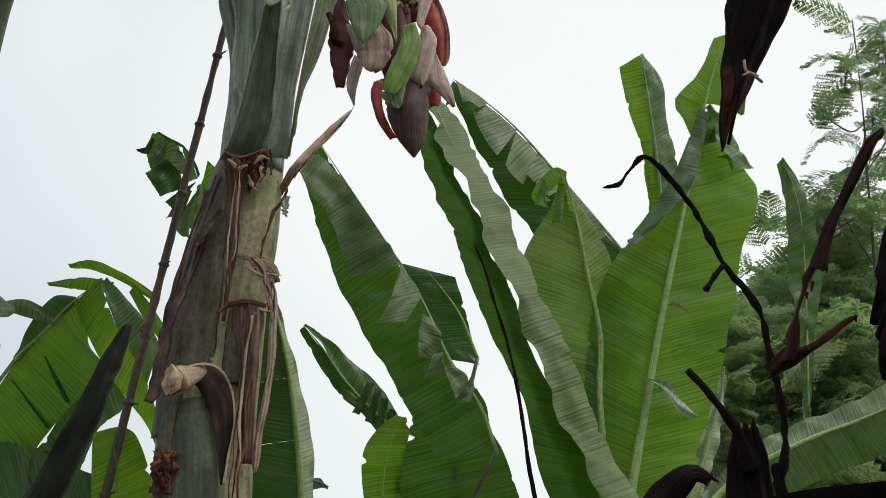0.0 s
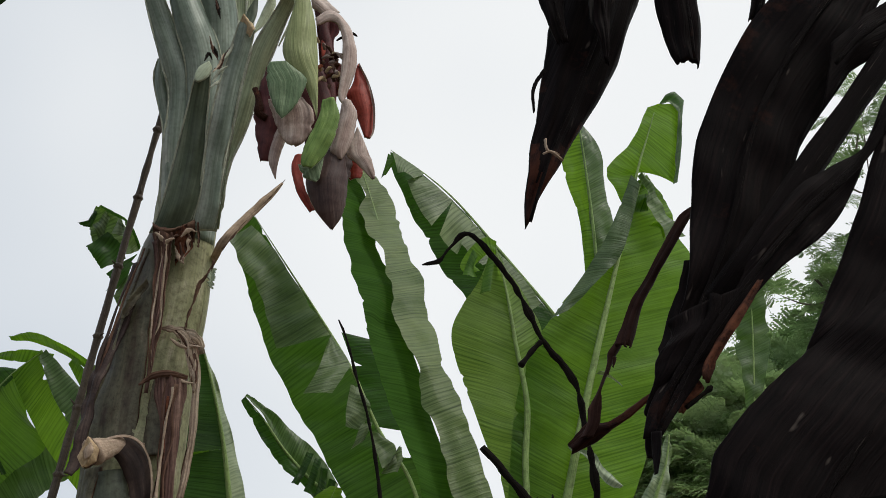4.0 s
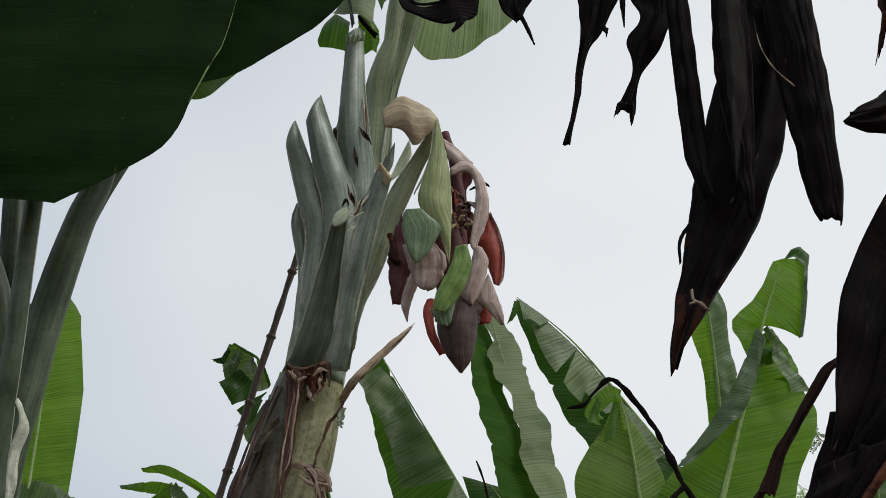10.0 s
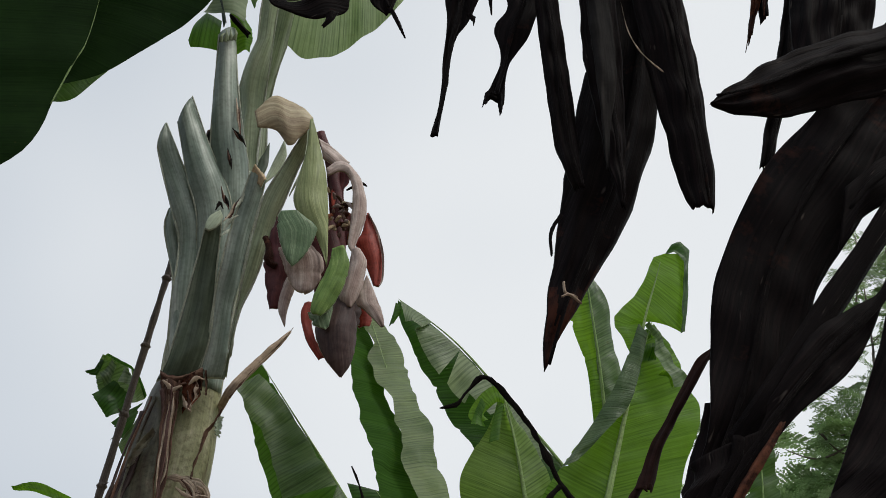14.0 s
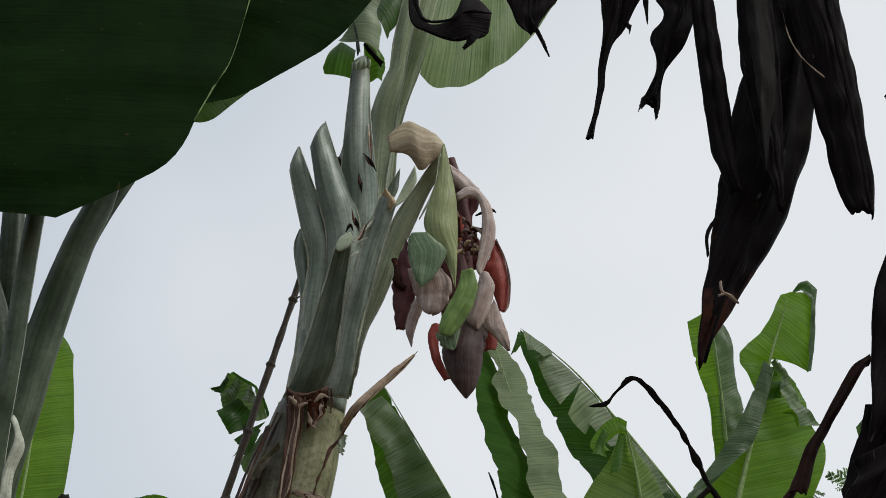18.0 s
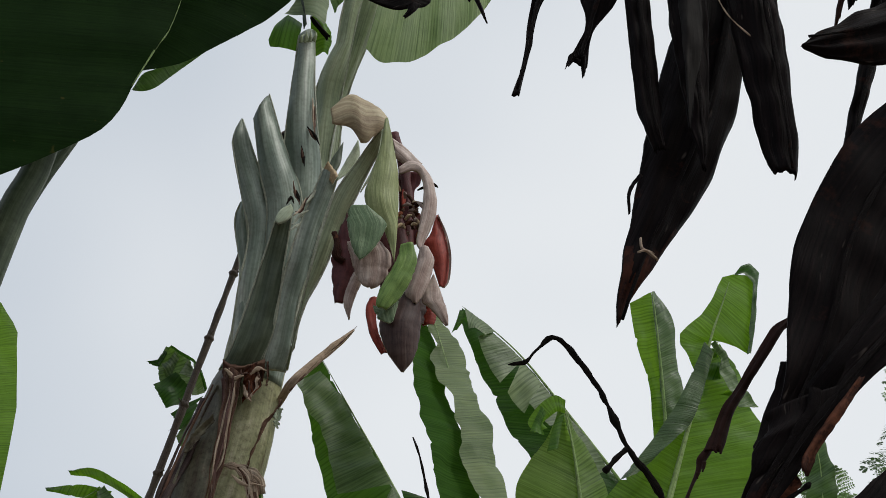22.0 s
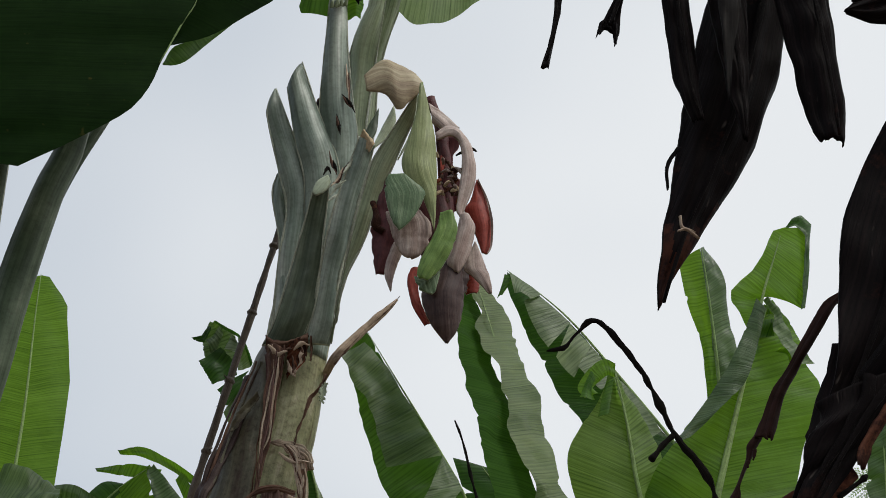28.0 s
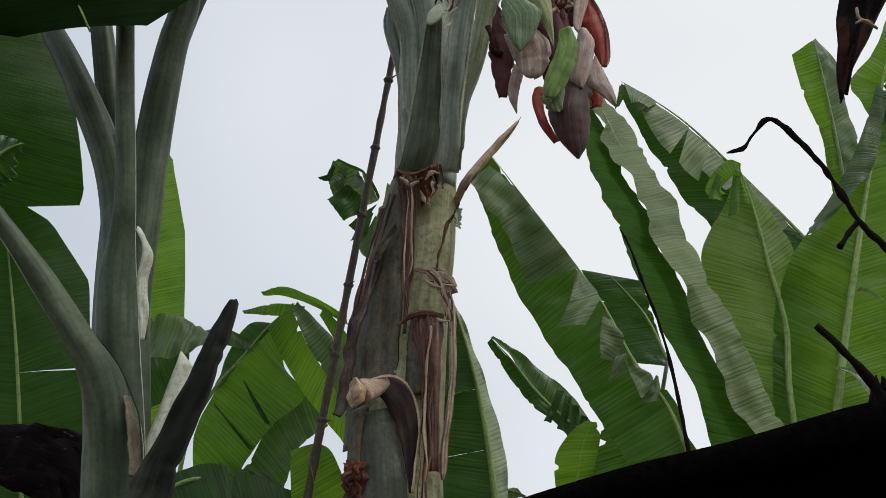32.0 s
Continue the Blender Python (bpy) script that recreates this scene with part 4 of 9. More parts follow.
    part("cut_face", panel([(0.210, 2.780, 3.319), (0.216, 2.780, 3.303), (0.235, 2.780, 3.279)], [(0.216, 2.780, 3.329), (0.227, 2.780, 3.319), (0.244, 2.780, 3.298)], 0.20, 0.0050, 16, 8, 2, seed=5, crinkle=0.003, jag=0.2), [CUT_FACE, STEM_PALE], root, "yellowish cut edge")
    part("stalk_edge", panel([(0.295, 2.690, 3.209), (0.311, 2.690, 3.264), (0.320, 2.690, 3.315), (0.320, 2.690, 3.382)], [(0.297, 2.690, 3.208), (0.316, 2.690, 3.263), (0.327, 2.690, 3.324), (0.325, 2.690, 3.379)], 0.10, 0.0020, 24, 8, 2, seed=6, crinkle=0.003, jag=0.1), [CUT_PALE, CUT_FACE], root, "pale stalk margin")
    # torn fibres; the black ones stand in for shaded slits and a hole
    for line, wide, tint in (
            ([(0.143, 2.800, 3.217), (0.150, 2.800, 3.240), (0.159, 2.800, 3.224)], 0.0042, TWIG),
            ([(0.164, 2.800, 3.168), (0.175, 2.800, 3.192), (0.193, 2.800, 3.210)], 0.0042, STEM_PALE),
            ([(0.163, 2.800, 3.190), (0.176, 2.800, 3.215), (0.182, 2.800, 3.243)], 0.0034, STRAW),
            ([(0.161, 2.800, 3.152), (0.172, 2.800, 3.165), (0.181, 2.800, 3.178)], 0.0042, STEM_PALE),
            ([(0.184, 2.800, 3.224), (0.194, 2.800, 3.248), (0.204, 2.800, 3.273)], 0.0042, STEM_PALE),
            ([(0.149, 2.855, 3.413), (0.157, 2.855, 3.388), (0.164, 2.855, 3.359)], 0.0042, TWIG),
            ([(0.149, 2.855, 3.405), (0.154, 2.855, 3.388), (0.159, 2.855, 3.370)], 0.0034, DRY),
            ([(0.153, 2.855, 3.557), (0.162, 2.855, 3.507), (0.172, 2.855, 3.454)], 0.0034, STRAW),
            ([(0.161, 2.855, 3.533), (0.168, 2.855, 3.483), (0.176, 2.855, 3.443)], 0.0034, DRY),
            ([(0.153, 2.855, 3.472), (0.172, 2.855, 3.454), (0.189, 2.855, 3.426)], 0.0042, TWIG),
            ([(0.157, 2.855, 3.464), (0.169, 2.855, 3.450), (0.179, 2.855, 3.439)], 0.0034, DRY),
            ([(0.148, 2.800, 3.280), (0.158, 2.800, 3.251), (0.172, 2.800, 3.222)], 0.0034, DRY),
            ([(0.159, 2.800, 3.258), (0.166, 2.800, 3.240), (0.171, 2.800, 3.229)], 0.0042, TWIG),
            ([(0.196, 2.800, 3.264), (0.183, 2.800, 3.231), (0.181, 2.800, 3.212)], 0.0034, DRY),
            ([(0.165, 2.800, 3.202), (0.174, 2.800, 3.205), (0.182, 2.800, 3.220)], 0.0034, DRY)):
        part("torn_fibre", shell(line, [(0, 0.2 * wide), (0.5, wide), (1, 0.15 * wide)], (0, -1, 0), 45, 0.0015, 14, 6, 1, seed=int(wide * 1e5), crinkle=0.010, jag=0.5), tint, root)
    # dried sheaths and hanging strips
    def flap(name, pts, widths, cup=60, facing=(0, -1, 0), mat=DRY, label="", **kw):
        kw.setdefault("jag", 0.25)
        part(name, shell(pts, widths, facing, cup, 0.003, 24, 12, 1, **kw), mat, root, label)

    part("old_sheath", panel([(-0.017, 2.985, 2.276), (-0.016, 2.985, 2.406), (0.001, 2.985, 2.566), (0.026, 2.985, 2.720), (0.050, 2.985, 2.840), (0.068, 2.985, 2.884)], [(0.081, 2.910, 2.261), (0.088, 2.910, 2.388), (0.089, 2.910, 2.543), (0.089, 2.910, 2.693), (0.089, 2.910, 2.808), (0.090, 2.910, 2.851)], 0.12, 0.004, 36, 12, 2, seed=3, crinkle=0.004, jag=0.03), [MAUVE, DRY], root, "mauve-brown old leaf sheath")
    part("old_sheath", panel([(0.111, 2.900, 2.374), (0.111, 2.900, 2.492), (0.115, 2.900, 2.535)], [(0.176, 2.925, 2.383), (0.178, 2.925, 2.502), (0.179, 2.925, 2.551)], 0.2, 0.004, 24, 10, 2, seed=4, crinkle=0.004, jag=0.04), [MAUVE, DRY], root)
    flap("dry_sheath", [(0.066, 2.950, 2.884), (0.084, 2.925, 2.863), (0.106, 2.915, 2.869), (0.130, 2.918, 2.877), (0.156, 2.935, 2.902)], [(0, 0.0039), (0.3, 0.0090), (0.6, 0.0064), (0.85, 0.0116), (1, 0.0052)], 50, crinkle=0.014, pleat=0.15, pleats=5, mat=STRAW, label="ragged dry brown sheath collar", jag=0.5)
    part("dry_sheath", panel([(0.070, 2.905, 2.874), (0.094, 2.905, 2.863), (0.125, 2.905, 2.870), (0.157, 2.905, 2.893)], [(0.076, 2.905, 2.845), (0.100, 2.905, 2.835), (0.131, 2.905, 2.847), (0.162, 2.905, 2.840)], 0.30, 0.003, 40, 12, 2, seed=71, crinkle=0.006, jag=0.10, pleat=0.003, rate=0.02, notch=(0.3, 0.3)), [DRY, DRY], root, "ragged dry brown sheath collar")
    part("dry_sheath", panel([(0.073, 2.897, 2.852), (0.086, 2.897, 2.802), (0.100, 2.897, 2.736)], [(0.115, 2.897, 2.845), (0.117, 2.897, 2.788), (0.113, 2.897, 2.734)], 0.20, 0.003, 40, 12, 2, seed=72, crinkle=0.006, jag=0.10, pleat=0.003, rate=0.02, notch=(0.3, 0.3)), [DRY, DRY], root, "torn brown sheath tapering to a strip")
    part("dry_sheath", panel([(0.119, 2.900, 2.849), (0.125, 2.900, 2.811), (0.128, 2.900, 2.782)], [(0.158, 2.900, 2.885), (0.161, 2.900, 2.843), (0.144, 2.900, 2.805)], 0.20, 0.003, 40, 12, 2, seed=73, crinkle=0.006, jag=0.10, pleat=0.003, rate=0.02, notch=(0.3, 0.3)), [DEAD_RED, DEAD_RED], root)
    flap("dry_sheath", [(0.111, 2.908, 2.647), (0.137, 2.900, 2.642), (0.166, 2.900, 2.633), (0.192, 2.915, 2.622), (0.201, 2.925, 2.601)], [(0, 0.0039), (0.3, 0.0090), (0.6, 0.0129), (0.85, 0.0116), (1, 0.0064)], 50, crinkle=0.016, pleat=0.2, pleats=4, mat=STRAW, seed=5, jag=0.5)
    flap("dry_sheath", [(0.170, 2.905, 2.630), (0.184, 2.900, 2.598), (0.193, 2.905, 2.563)], [(0, 0.0129), (0.5, 0.0116), (1, 0.0052)], 50, crinkle=0.014, pleat=0.2, seed=52)
    part("dead_flap", panel([(0.035, 2.940, 2.698), (0.020, 2.934, 2.656), (0.010, 2.929, 2.620), (-0.006, 2.923, 2.563), (-0.017, 2.917, 2.497), (-0.021, 2.911, 2.424), (-0.028, 2.906, 2.352), (-0.031, 2.900, 2.327)], [(0.054, 2.925, 2.706), (0.045, 2.920, 2.654), (0.032, 2.915, 2.602), (0.022, 2.910, 2.547), (0.009, 2.905, 2.502), (0.003, 2.900, 2.439), (-0.004, 2.895, 2.391), (-0.006, 2.890, 2.345), (-0.016, 2.885, 2.321)], 0.22, 0.003, 60, 14, 1, seed=41, crinkle=0.006, jag=0.05, pleat=0.004, rate=0.03, notch=(0.12, 0.05)), PLUM_BROWN, root, "dark purple-brown dead leaf base")
    part("dead_flap", panel([(0.028, 2.905, 2.653), (0.038, 2.905, 2.685), (0.054, 2.905, 2.711), (0.075, 2.905, 2.743)], [(0.045, 2.900, 2.662), (0.052, 2.900, 2.682), (0.065, 2.900, 2.702), (0.081, 2.900, 2.733)], 0.15, 0.002, 40, 10, 1, seed=42, crinkle=0.006, jag=0.25, pleat=0.004, rate=0.02, notch=(0.3, 0.3)), MAUVE, root, "ragged upper edge of the dead leaf base")
    part("inner_sheath", panel([(0.028, 2.890, 2.012), (0.017, 2.890, 2.144), (0.014, 2.890, 2.243), (0.016, 2.890, 2.328)], [(0.142, 2.872, 2.016), (0.122, 2.872, 2.148), (0.106, 2.872, 2.245), (0.079, 2.872, 2.340)], 0.16, 0.004, 30, 14, 2, seed=8, crinkle=0.002), [STEM_SHADE, PLUM], root, "dull grey-green sheath")
    # plum sheath; the shadow under its arch is put into the same colour
    part("sheath_hood", panel([(0.122, 2.860, 2.171), (0.112, 2.860, 2.227), (0.098, 2.860, 2.284), (0.076, 2.860, 2.336), (0.050, 2.860, 2.367), (0.020, 2.860, 2.373)], [(0.127, 2.858, 2.171), (0.131, 2.858, 2.228), (0.137, 2.858, 2.288), (0.133, 2.858, 2.330), (0.117, 2.858, 2.372), (0.093, 2.858, 2.395), (0.064, 2.858, 2.399), (0.024, 2.858, 2.387)], 0.10, 0.004, 34, 12, 2, seed=9, crinkle=0.003, jag=0.05), [PLUM, DRY], root, "dark plum hood and its shade over the inner sheath")
    part("sheath_hood", panel([(0.011, 2.900, 2.012), (0.001, 2.900, 2.147), (-0.003, 2.900, 2.265), (0.003, 2.900, 2.338)], [(0.052, 2.875, 2.011), (0.035, 2.875, 2.145), (0.024, 2.875, 2.251), (0.036, 2.875, 2.342)], 0.10, 0.004, 26, 10, 2, seed=10, crinkle=0.004, jag=0.05), [MAUVE, DRY], root)
    part("sheath_rim", panel([(0.031, 2.850, 2.382), (0.064, 2.850, 2.395), (0.093, 2.850, 2.392), (0.117, 2.850, 2.369), (0.133, 2.850, 2.325), (0.137, 2.850, 2.280), (0.129, 2.850, 2.214), (0.126, 2.850, 2.169)], [(0.030, 2.848, 2.386), (0.063, 2.848, 2.399), (0.095, 2.848, 2.396), (0.121, 2.848, 2.371), (0.137, 2.848, 2.325), (0.140, 2.848, 2.279), (0.133, 2.848, 2.214), (0.131, 2.848, 2.169)], 0.2, 0.002, 40, 6, 1, seed=11, crinkle=0.003, jag=0.2), STRAW, root, "dry curled rim of the hood")
    # papery pleated band that hangs from the lowest collar
    flap("dry_sheath", [(0.147, 2.862, 2.536), (0.150, 2.862, 2.493), (0.156, 2.862, 2.440), (0.161, 2.862, 2.367), (0.165, 2.862, 2.295), (0.167, 2.862, 2.215)], [(0, 0.0330), (0.10, 0.0330), (0.28, 0.0205), (0.6, 0.0135), (1, 0.0110)], 70, mat=BAND, label="pleated reddish-brown strip of sheath", crinkle=0.006, pleat=0.22, pleats=7, seed=83, jag=0.10)
    flap("dry_sheath", [(0.088, 2.856, 2.504), (0.112, 2.856, 2.526), (0.148, 2.856, 2.534), (0.181, 2.856, 2.528)], [(0, 0.0020), (0.5, 0.0075), (1, 0.0030)], 60, crinkle=0.010, pleat=0.2, seed=84, label="curled collar of dry sheath")
    part("torn_edge", panel([(0.205, 2.895, 2.801), (0.196, 2.895, 2.769), (0.178, 2.895, 2.742), (0.172, 2.895, 2.705), (0.165, 2.895, 2.681), (0.162, 2.895, 2.641)], [(0.209, 2.895, 2.798), (0.202, 2.895, 2.766), (0.185, 2.895, 2.738), (0.176, 2.895, 2.700), (0.170, 2.895, 2.679), (0.165, 2.895, 2.640)], 0.1, 0.002, 40, 6, 1, seed=31, crinkle=0.004, jag=0.5), DRY, root)
    part("torn_edge", panel([(0.204, 2.895, 2.782), (0.196, 2.895, 2.762), (0.202, 2.895, 2.737)], [(0.213, 2.895, 2.780), (0.211, 2.895, 2.756), (0.211, 2.895, 2.733)], 0.1, 0.002, 40, 6, 1, seed=31, crinkle=0.004, jag=0.5), CUT_PALE, root)
    part("torn_edge", panel([(0.162, 2.895, 2.881), (0.167, 2.895, 2.847), (0.170, 2.895, 2.823)], [(0.166, 2.895, 2.881), (0.172, 2.895, 2.847), (0.173, 2.895, 2.824)], 0.1, 0.002, 40, 6, 1, seed=31, crinkle=0.004, jag=0.5), DRY, root)
    part("torn_fibre", shell([(0.088, 2.882, 2.835), (0.103, 2.882, 2.825), (0.122, 2.882, 2.832)], [(0, 0.001), (0.5, 0.0045), (1, 0.001)], (0, -1, 0.3), 55, 0.0015, 18, 6, 1, seed=0, crinkle=0.02, jag=0.5), STRAW, root)
    part("torn_fibre", shell([(0.115, 2.882, 2.835), (0.129, 2.882, 2.846), (0.144, 2.882, 2.840)], [(0, 0.001), (0.5, 0.0045), (1, 0.001)], (0, -1, 0.3), 55, 0.0015, 18, 6, 1, seed=1, crinkle=0.02, jag=0.5), DRY, root)
    part("torn_fibre", shell([(0.134, 2.882, 2.837), (0.151, 2.882, 2.857), (0.166, 2.882, 2.854)], [(0, 0.001), (0.5, 0.0045), (1, 0.001)], (0, -1, 0.3), 55, 0.0015, 18, 6, 1, seed=2, crinkle=0.02, jag=0.5), STRAW, root)
    part("torn_fibre", shell([(0.080, 2.882, 2.845), (0.095, 2.882, 2.831), (0.110, 2.882, 2.821)], [(0, 0.001), (0.5, 0.0045), (1, 0.001)], (0, -1, 0.3), 55, 0.0015, 18, 6, 1, seed=3, crinkle=0.02, jag=0.5), STRAW, root)
    part("torn_fibre", shell([(0.133, 2.882, 2.826), (0.140, 2.882, 2.804), (0.138, 2.882, 2.787)], [(0, 0.001), (0.5, 0.0045), (1, 0.001)], (0, -1, 0.3), 55, 0.0015, 18, 6, 1, seed=4, crinkle=0.02, jag=0.5), DRY, root)
    part("torn_fibre", shell([(0.125, 2.882, 2.816), (0.136, 2.882, 2.792), (0.144, 2.882, 2.782)], [(0, 0.001), (0.5, 0.0045), (1, 0.001)], (0, -1, 0.3), 55, 0.0015, 18, 6, 1, seed=5, crinkle=0.02, jag=0.5), STRAW, root)
    part("torn_fibre", shell([(0.137, 2.870, 2.615), (0.159, 2.870, 2.602), (0.180, 2.870, 2.595)], [(0, 0.001), (0.5, 0.0045), (1, 0.001)], (0, -1, 0.3), 55, 0.0015, 18, 6, 1, seed=6, crinkle=0.02, jag=0.5), STRAW, root)
    part("torn_fibre", shell([(0.153, 2.870, 2.615), (0.173, 2.870, 2.612), (0.191, 2.870, 2.601)], [(0, 0.001), (0.5, 0.0045), (1, 0.001)], (0, -1, 0.3), 55, 0.0015, 18, 6, 1, seed=7, crinkle=0.02, jag=0.5), DRY, root)
    part("torn_fibre", shell([(0.177, 2.870, 2.595), (0.188, 2.870, 2.600), (0.206, 2.870, 2.593)], [(0, 0.001), (0.5, 0.0045), (1, 0.001)], (0, -1, 0.3), 55, 0.0015, 18, 6, 1, seed=8, crinkle=0.02, jag=0.5), STRAW, root)
    part("torn_fibre", shell([(0.137, 2.870, 2.525), (0.159, 2.870, 2.526), (0.192, 2.870, 2.518)], [(0, 0.001), (0.5, 0.0045), (1, 0.001)], (0, -1, 0.3), 55, 0.0015, 18, 6, 1, seed=9, crinkle=0.02, jag=0.5), STRAW, root)
    # bundles of torn dry ribbons
    flap("dry_sheath", [(0.094, 2.893, 2.834), (0.101, 2.893, 2.785), (0.103, 2.893, 2.723), (0.105, 2.893, 2.649), (0.104, 2.893, 2.583), (0.101, 2.893, 2.501)], [(0, 0.0200), (0.25, 0.0135), (0.5, 0.0080), (1, 0.0035)], 60, mat=BAND, label="torn brown sheath hanging from the collar", crinkle=0.005, pleat=0.20, pleats=5, seed=86, jag=0.12)
    strands(root, [(0.100, 2.886, 2.847), (0.105, 2.886, 2.785), (0.104, 2.886, 2.721), (0.106, 2.886, 2.633), (0.103, 2.886, 2.497)], (0.034, 0.008), 5, 0.0060, (DRY, STRAW, BAND, STRAW), 3)
    strands(root, [(0.059, 2.930, 2.823), (0.037, 2.924, 2.722), (0.013, 2.918, 2.605), (-0.001, 2.912, 2.492), (-0.011, 2.906, 2.395), (-0.017, 2.900, 2.326)], (0.030, 0.014), 3, 0.0070, (PLUM_BROWN, DRY, MAUVE), 5)
    flap("dry_sheath", [(0.182, 2.885, 2.610), (0.197, 2.885, 2.553), (0.199, 2.885, 2.495), (0.201, 2.885, 2.419), (0.196, 2.885, 2.337), (0.188, 2.885, 2.275), (0.186, 2.885, 2.203)], [(0, 0.0050), (0.2, 0.0078), (0.75, 0.0070), (0.93, 0.0085), (1, 0.0030)], 70, mat=STRAW, label="long dry strip with a curled end", crinkle=0.008, pleat=0.25, pleats=3, seed=85, jag=0.2)
    strands(root, [(0.187, 2.892, 2.606), (0.201, 2.892, 2.556), (0.197, 2.892, 2.490), (0.199, 2.892, 2.420), (0.190, 2.892, 2.338), (0.183, 2.892, 2.276)], (0.010, 0.006), 2, 0.0050, (DRY, STRAW), 7)
    strands(root, [(0.151, 2.850, 2.520), (0.151, 2.850, 2.430), (0.151, 2.850, 2.338), (0.150, 2.850, 2.249), (0.150, 2.850, 2.135)], (0.030, 0.018), 4, 0.0060, (DRY, DEAD_RED, STRAW, DRY, MAUVE), 9)
    strands(root, [(0.140, 2.892, 2.870), (0.150, 2.892, 2.828), (0.140, 2.892, 2.779)], (0.024, 0.008), 5, 0.0076, (DRY, DEAD_RED, STRAW), 11)
    strands(root, [(0.154, 2.880, 2.632), (0.172, 2.880, 2.608), (0.187, 2.880, 2.560), (0.193, 2.880, 2.500)], (0.028, 0.009), 6, 0.0086, (STRAW, DRY, STRAW), 13)
    strands(root, [(0.018, 2.862, 2.231), (0.011, 2.862, 2.193), (0.019, 2.862, 2.155)], (0.037, 0.024), 7, 0.0130, (DEAD_RED, DRY, DEAD_RED), 15)
    for left, right, mt in (([(-0.008, 2.868, 2.229), (-0.000, 2.868, 2.194), (-0.006, 2.868, 2.150)], [(0.023, 2.862, 2.224), (0.031, 2.862, 2.193), (0.033, 2.862, 2.150)], DRY), ([(0.016, 2.860, 2.219), (0.024, 2.860, 2.187), (0.026, 2.860, 2.149)], [(0.036, 2.868, 2.219), (0.049, 2.868, 2.200), (0.041, 2.868, 2.151)], BRACT_DARK)):
        part("dead_flap", panel(left, right, 0.2, 0.003, 30, 12, 1, seed=91, crinkle=0.010, jag=0.15, pleat=0.006, rate=0.02, notch=(0.3, 0.3)), mt, root)
    stub = part("leaf_stub", tube([(0.112, 2.885, 2.391), (0.064, 2.862, 2.383), (0.037, 2.838, 2.366), (0.021, 2.818, 2.354)], [(0, 0.0064), (0.4, 0.0167), (0.75, 0.0219), (1, 0.0270)], 14, 0.8, count=18, rough=0.005, freq=30), STRAW, root, "old leaf stub with a pale cut face")
    part("cut_face", panel([(0.006, 2.806, 2.321), (-0.005, 2.806, 2.341), (0.011, 2.806, 2.379)], [(0.014, 2.800, 2.321), (0.032, 2.800, 2.332), (0.036, 2.800, 2.356), (0.016, 2.800, 2.378)], 0.12, 0.008, 18, 10, 2, seed=13, crinkle=0.005, sharp=True), [CUT_FACE, DRY], stub, "pale cut face")
    part("cut_core", panel([(0.012, 2.795, 2.333), (0.007, 2.795, 2.350), (0.016, 2.795, 2.366)], [(0.020, 2.795, 2.337), (0.026, 2.795, 2.351), (0.021, 2.795, 2.365)], 0.2, 0.003, 12, 8, 1, seed=14, crinkle=0.004), STRAW, stub)
    part("dry_stalk", panel([(0.190, 3.000, 2.828), (0.212, 2.930, 2.862), (0.258, 2.940, 2.931), (0.305, 2.950, 2.992), (0.334, 2.960, 3.026)], [(0.203, 3.000, 2.823), (0.227, 2.930, 2.851), (0.272, 2.940, 2.918), (0.315, 2.950, 2.980), (0.337, 2.960, 3.021)], 0.25, 0.004, 36, 10, 2, seed=12, crinkle=0.004, jag=0.06), [STRAW, STRAW], root, "broken dry straw-coloured leaf stalk")
    part("dry_fibre", tube([(0.220, 2.925, 2.837), (0.269, 2.930, 2.919), (0.311, 2.940, 2.977), (0.340, 2.950, 3.028)], [(0, 0.0014), (0.6, 0.0014), (1, 0.0006)], 6, 0.7, count=20, rough=0.004, freq=40), DRY, root)

    # leaves at the crown
    crown = part("leaf_blade", panel([(0.286, 2.860, 4.078), (0.356, 2.880, 4.146), (0.472, 2.900, 4.244), (0.593, 2.920, 4.344)], [(0.256, 2.800, 3.688), (0.307, 2.810, 3.657), (0.391, 2.820, 3.710), (0.498, 2.830, 3.844), (0.575, 2.840, 4.013)], 0.05, 0.0, 48, 16, 1, seed=21, crinkle=0.003, wave=0.004), LEAF_UNDER, root, "blunt light green leaf underside")
    part("midrib", tube([(0.278, 2.860, 4.039), (0.356, 2.880, 4.146), (0.472, 2.900, 4.244), (0.593, 2.920, 4.344)], [(0, 0.008), (1, 0.003)], 8, 0.8, count=20), RIB_GREEN, crown, "pale green midrib")
    ragged = part("leaf_blade", panel([(0.095, 2.880, 3.702), (0.028, 2.880, 3.704), (0.021, 2.880, 3.725)], [(0.092, 2.900, 3.811), (0.052, 2.900, 3.829), (0.033, 2.900, 3.800)], 0.1, 0.0, 16, 10, 1, seed=22, crinkle=0.004, sharp=True), LEAF_OLIVE, root, "crumpled torn leaf at the crown")
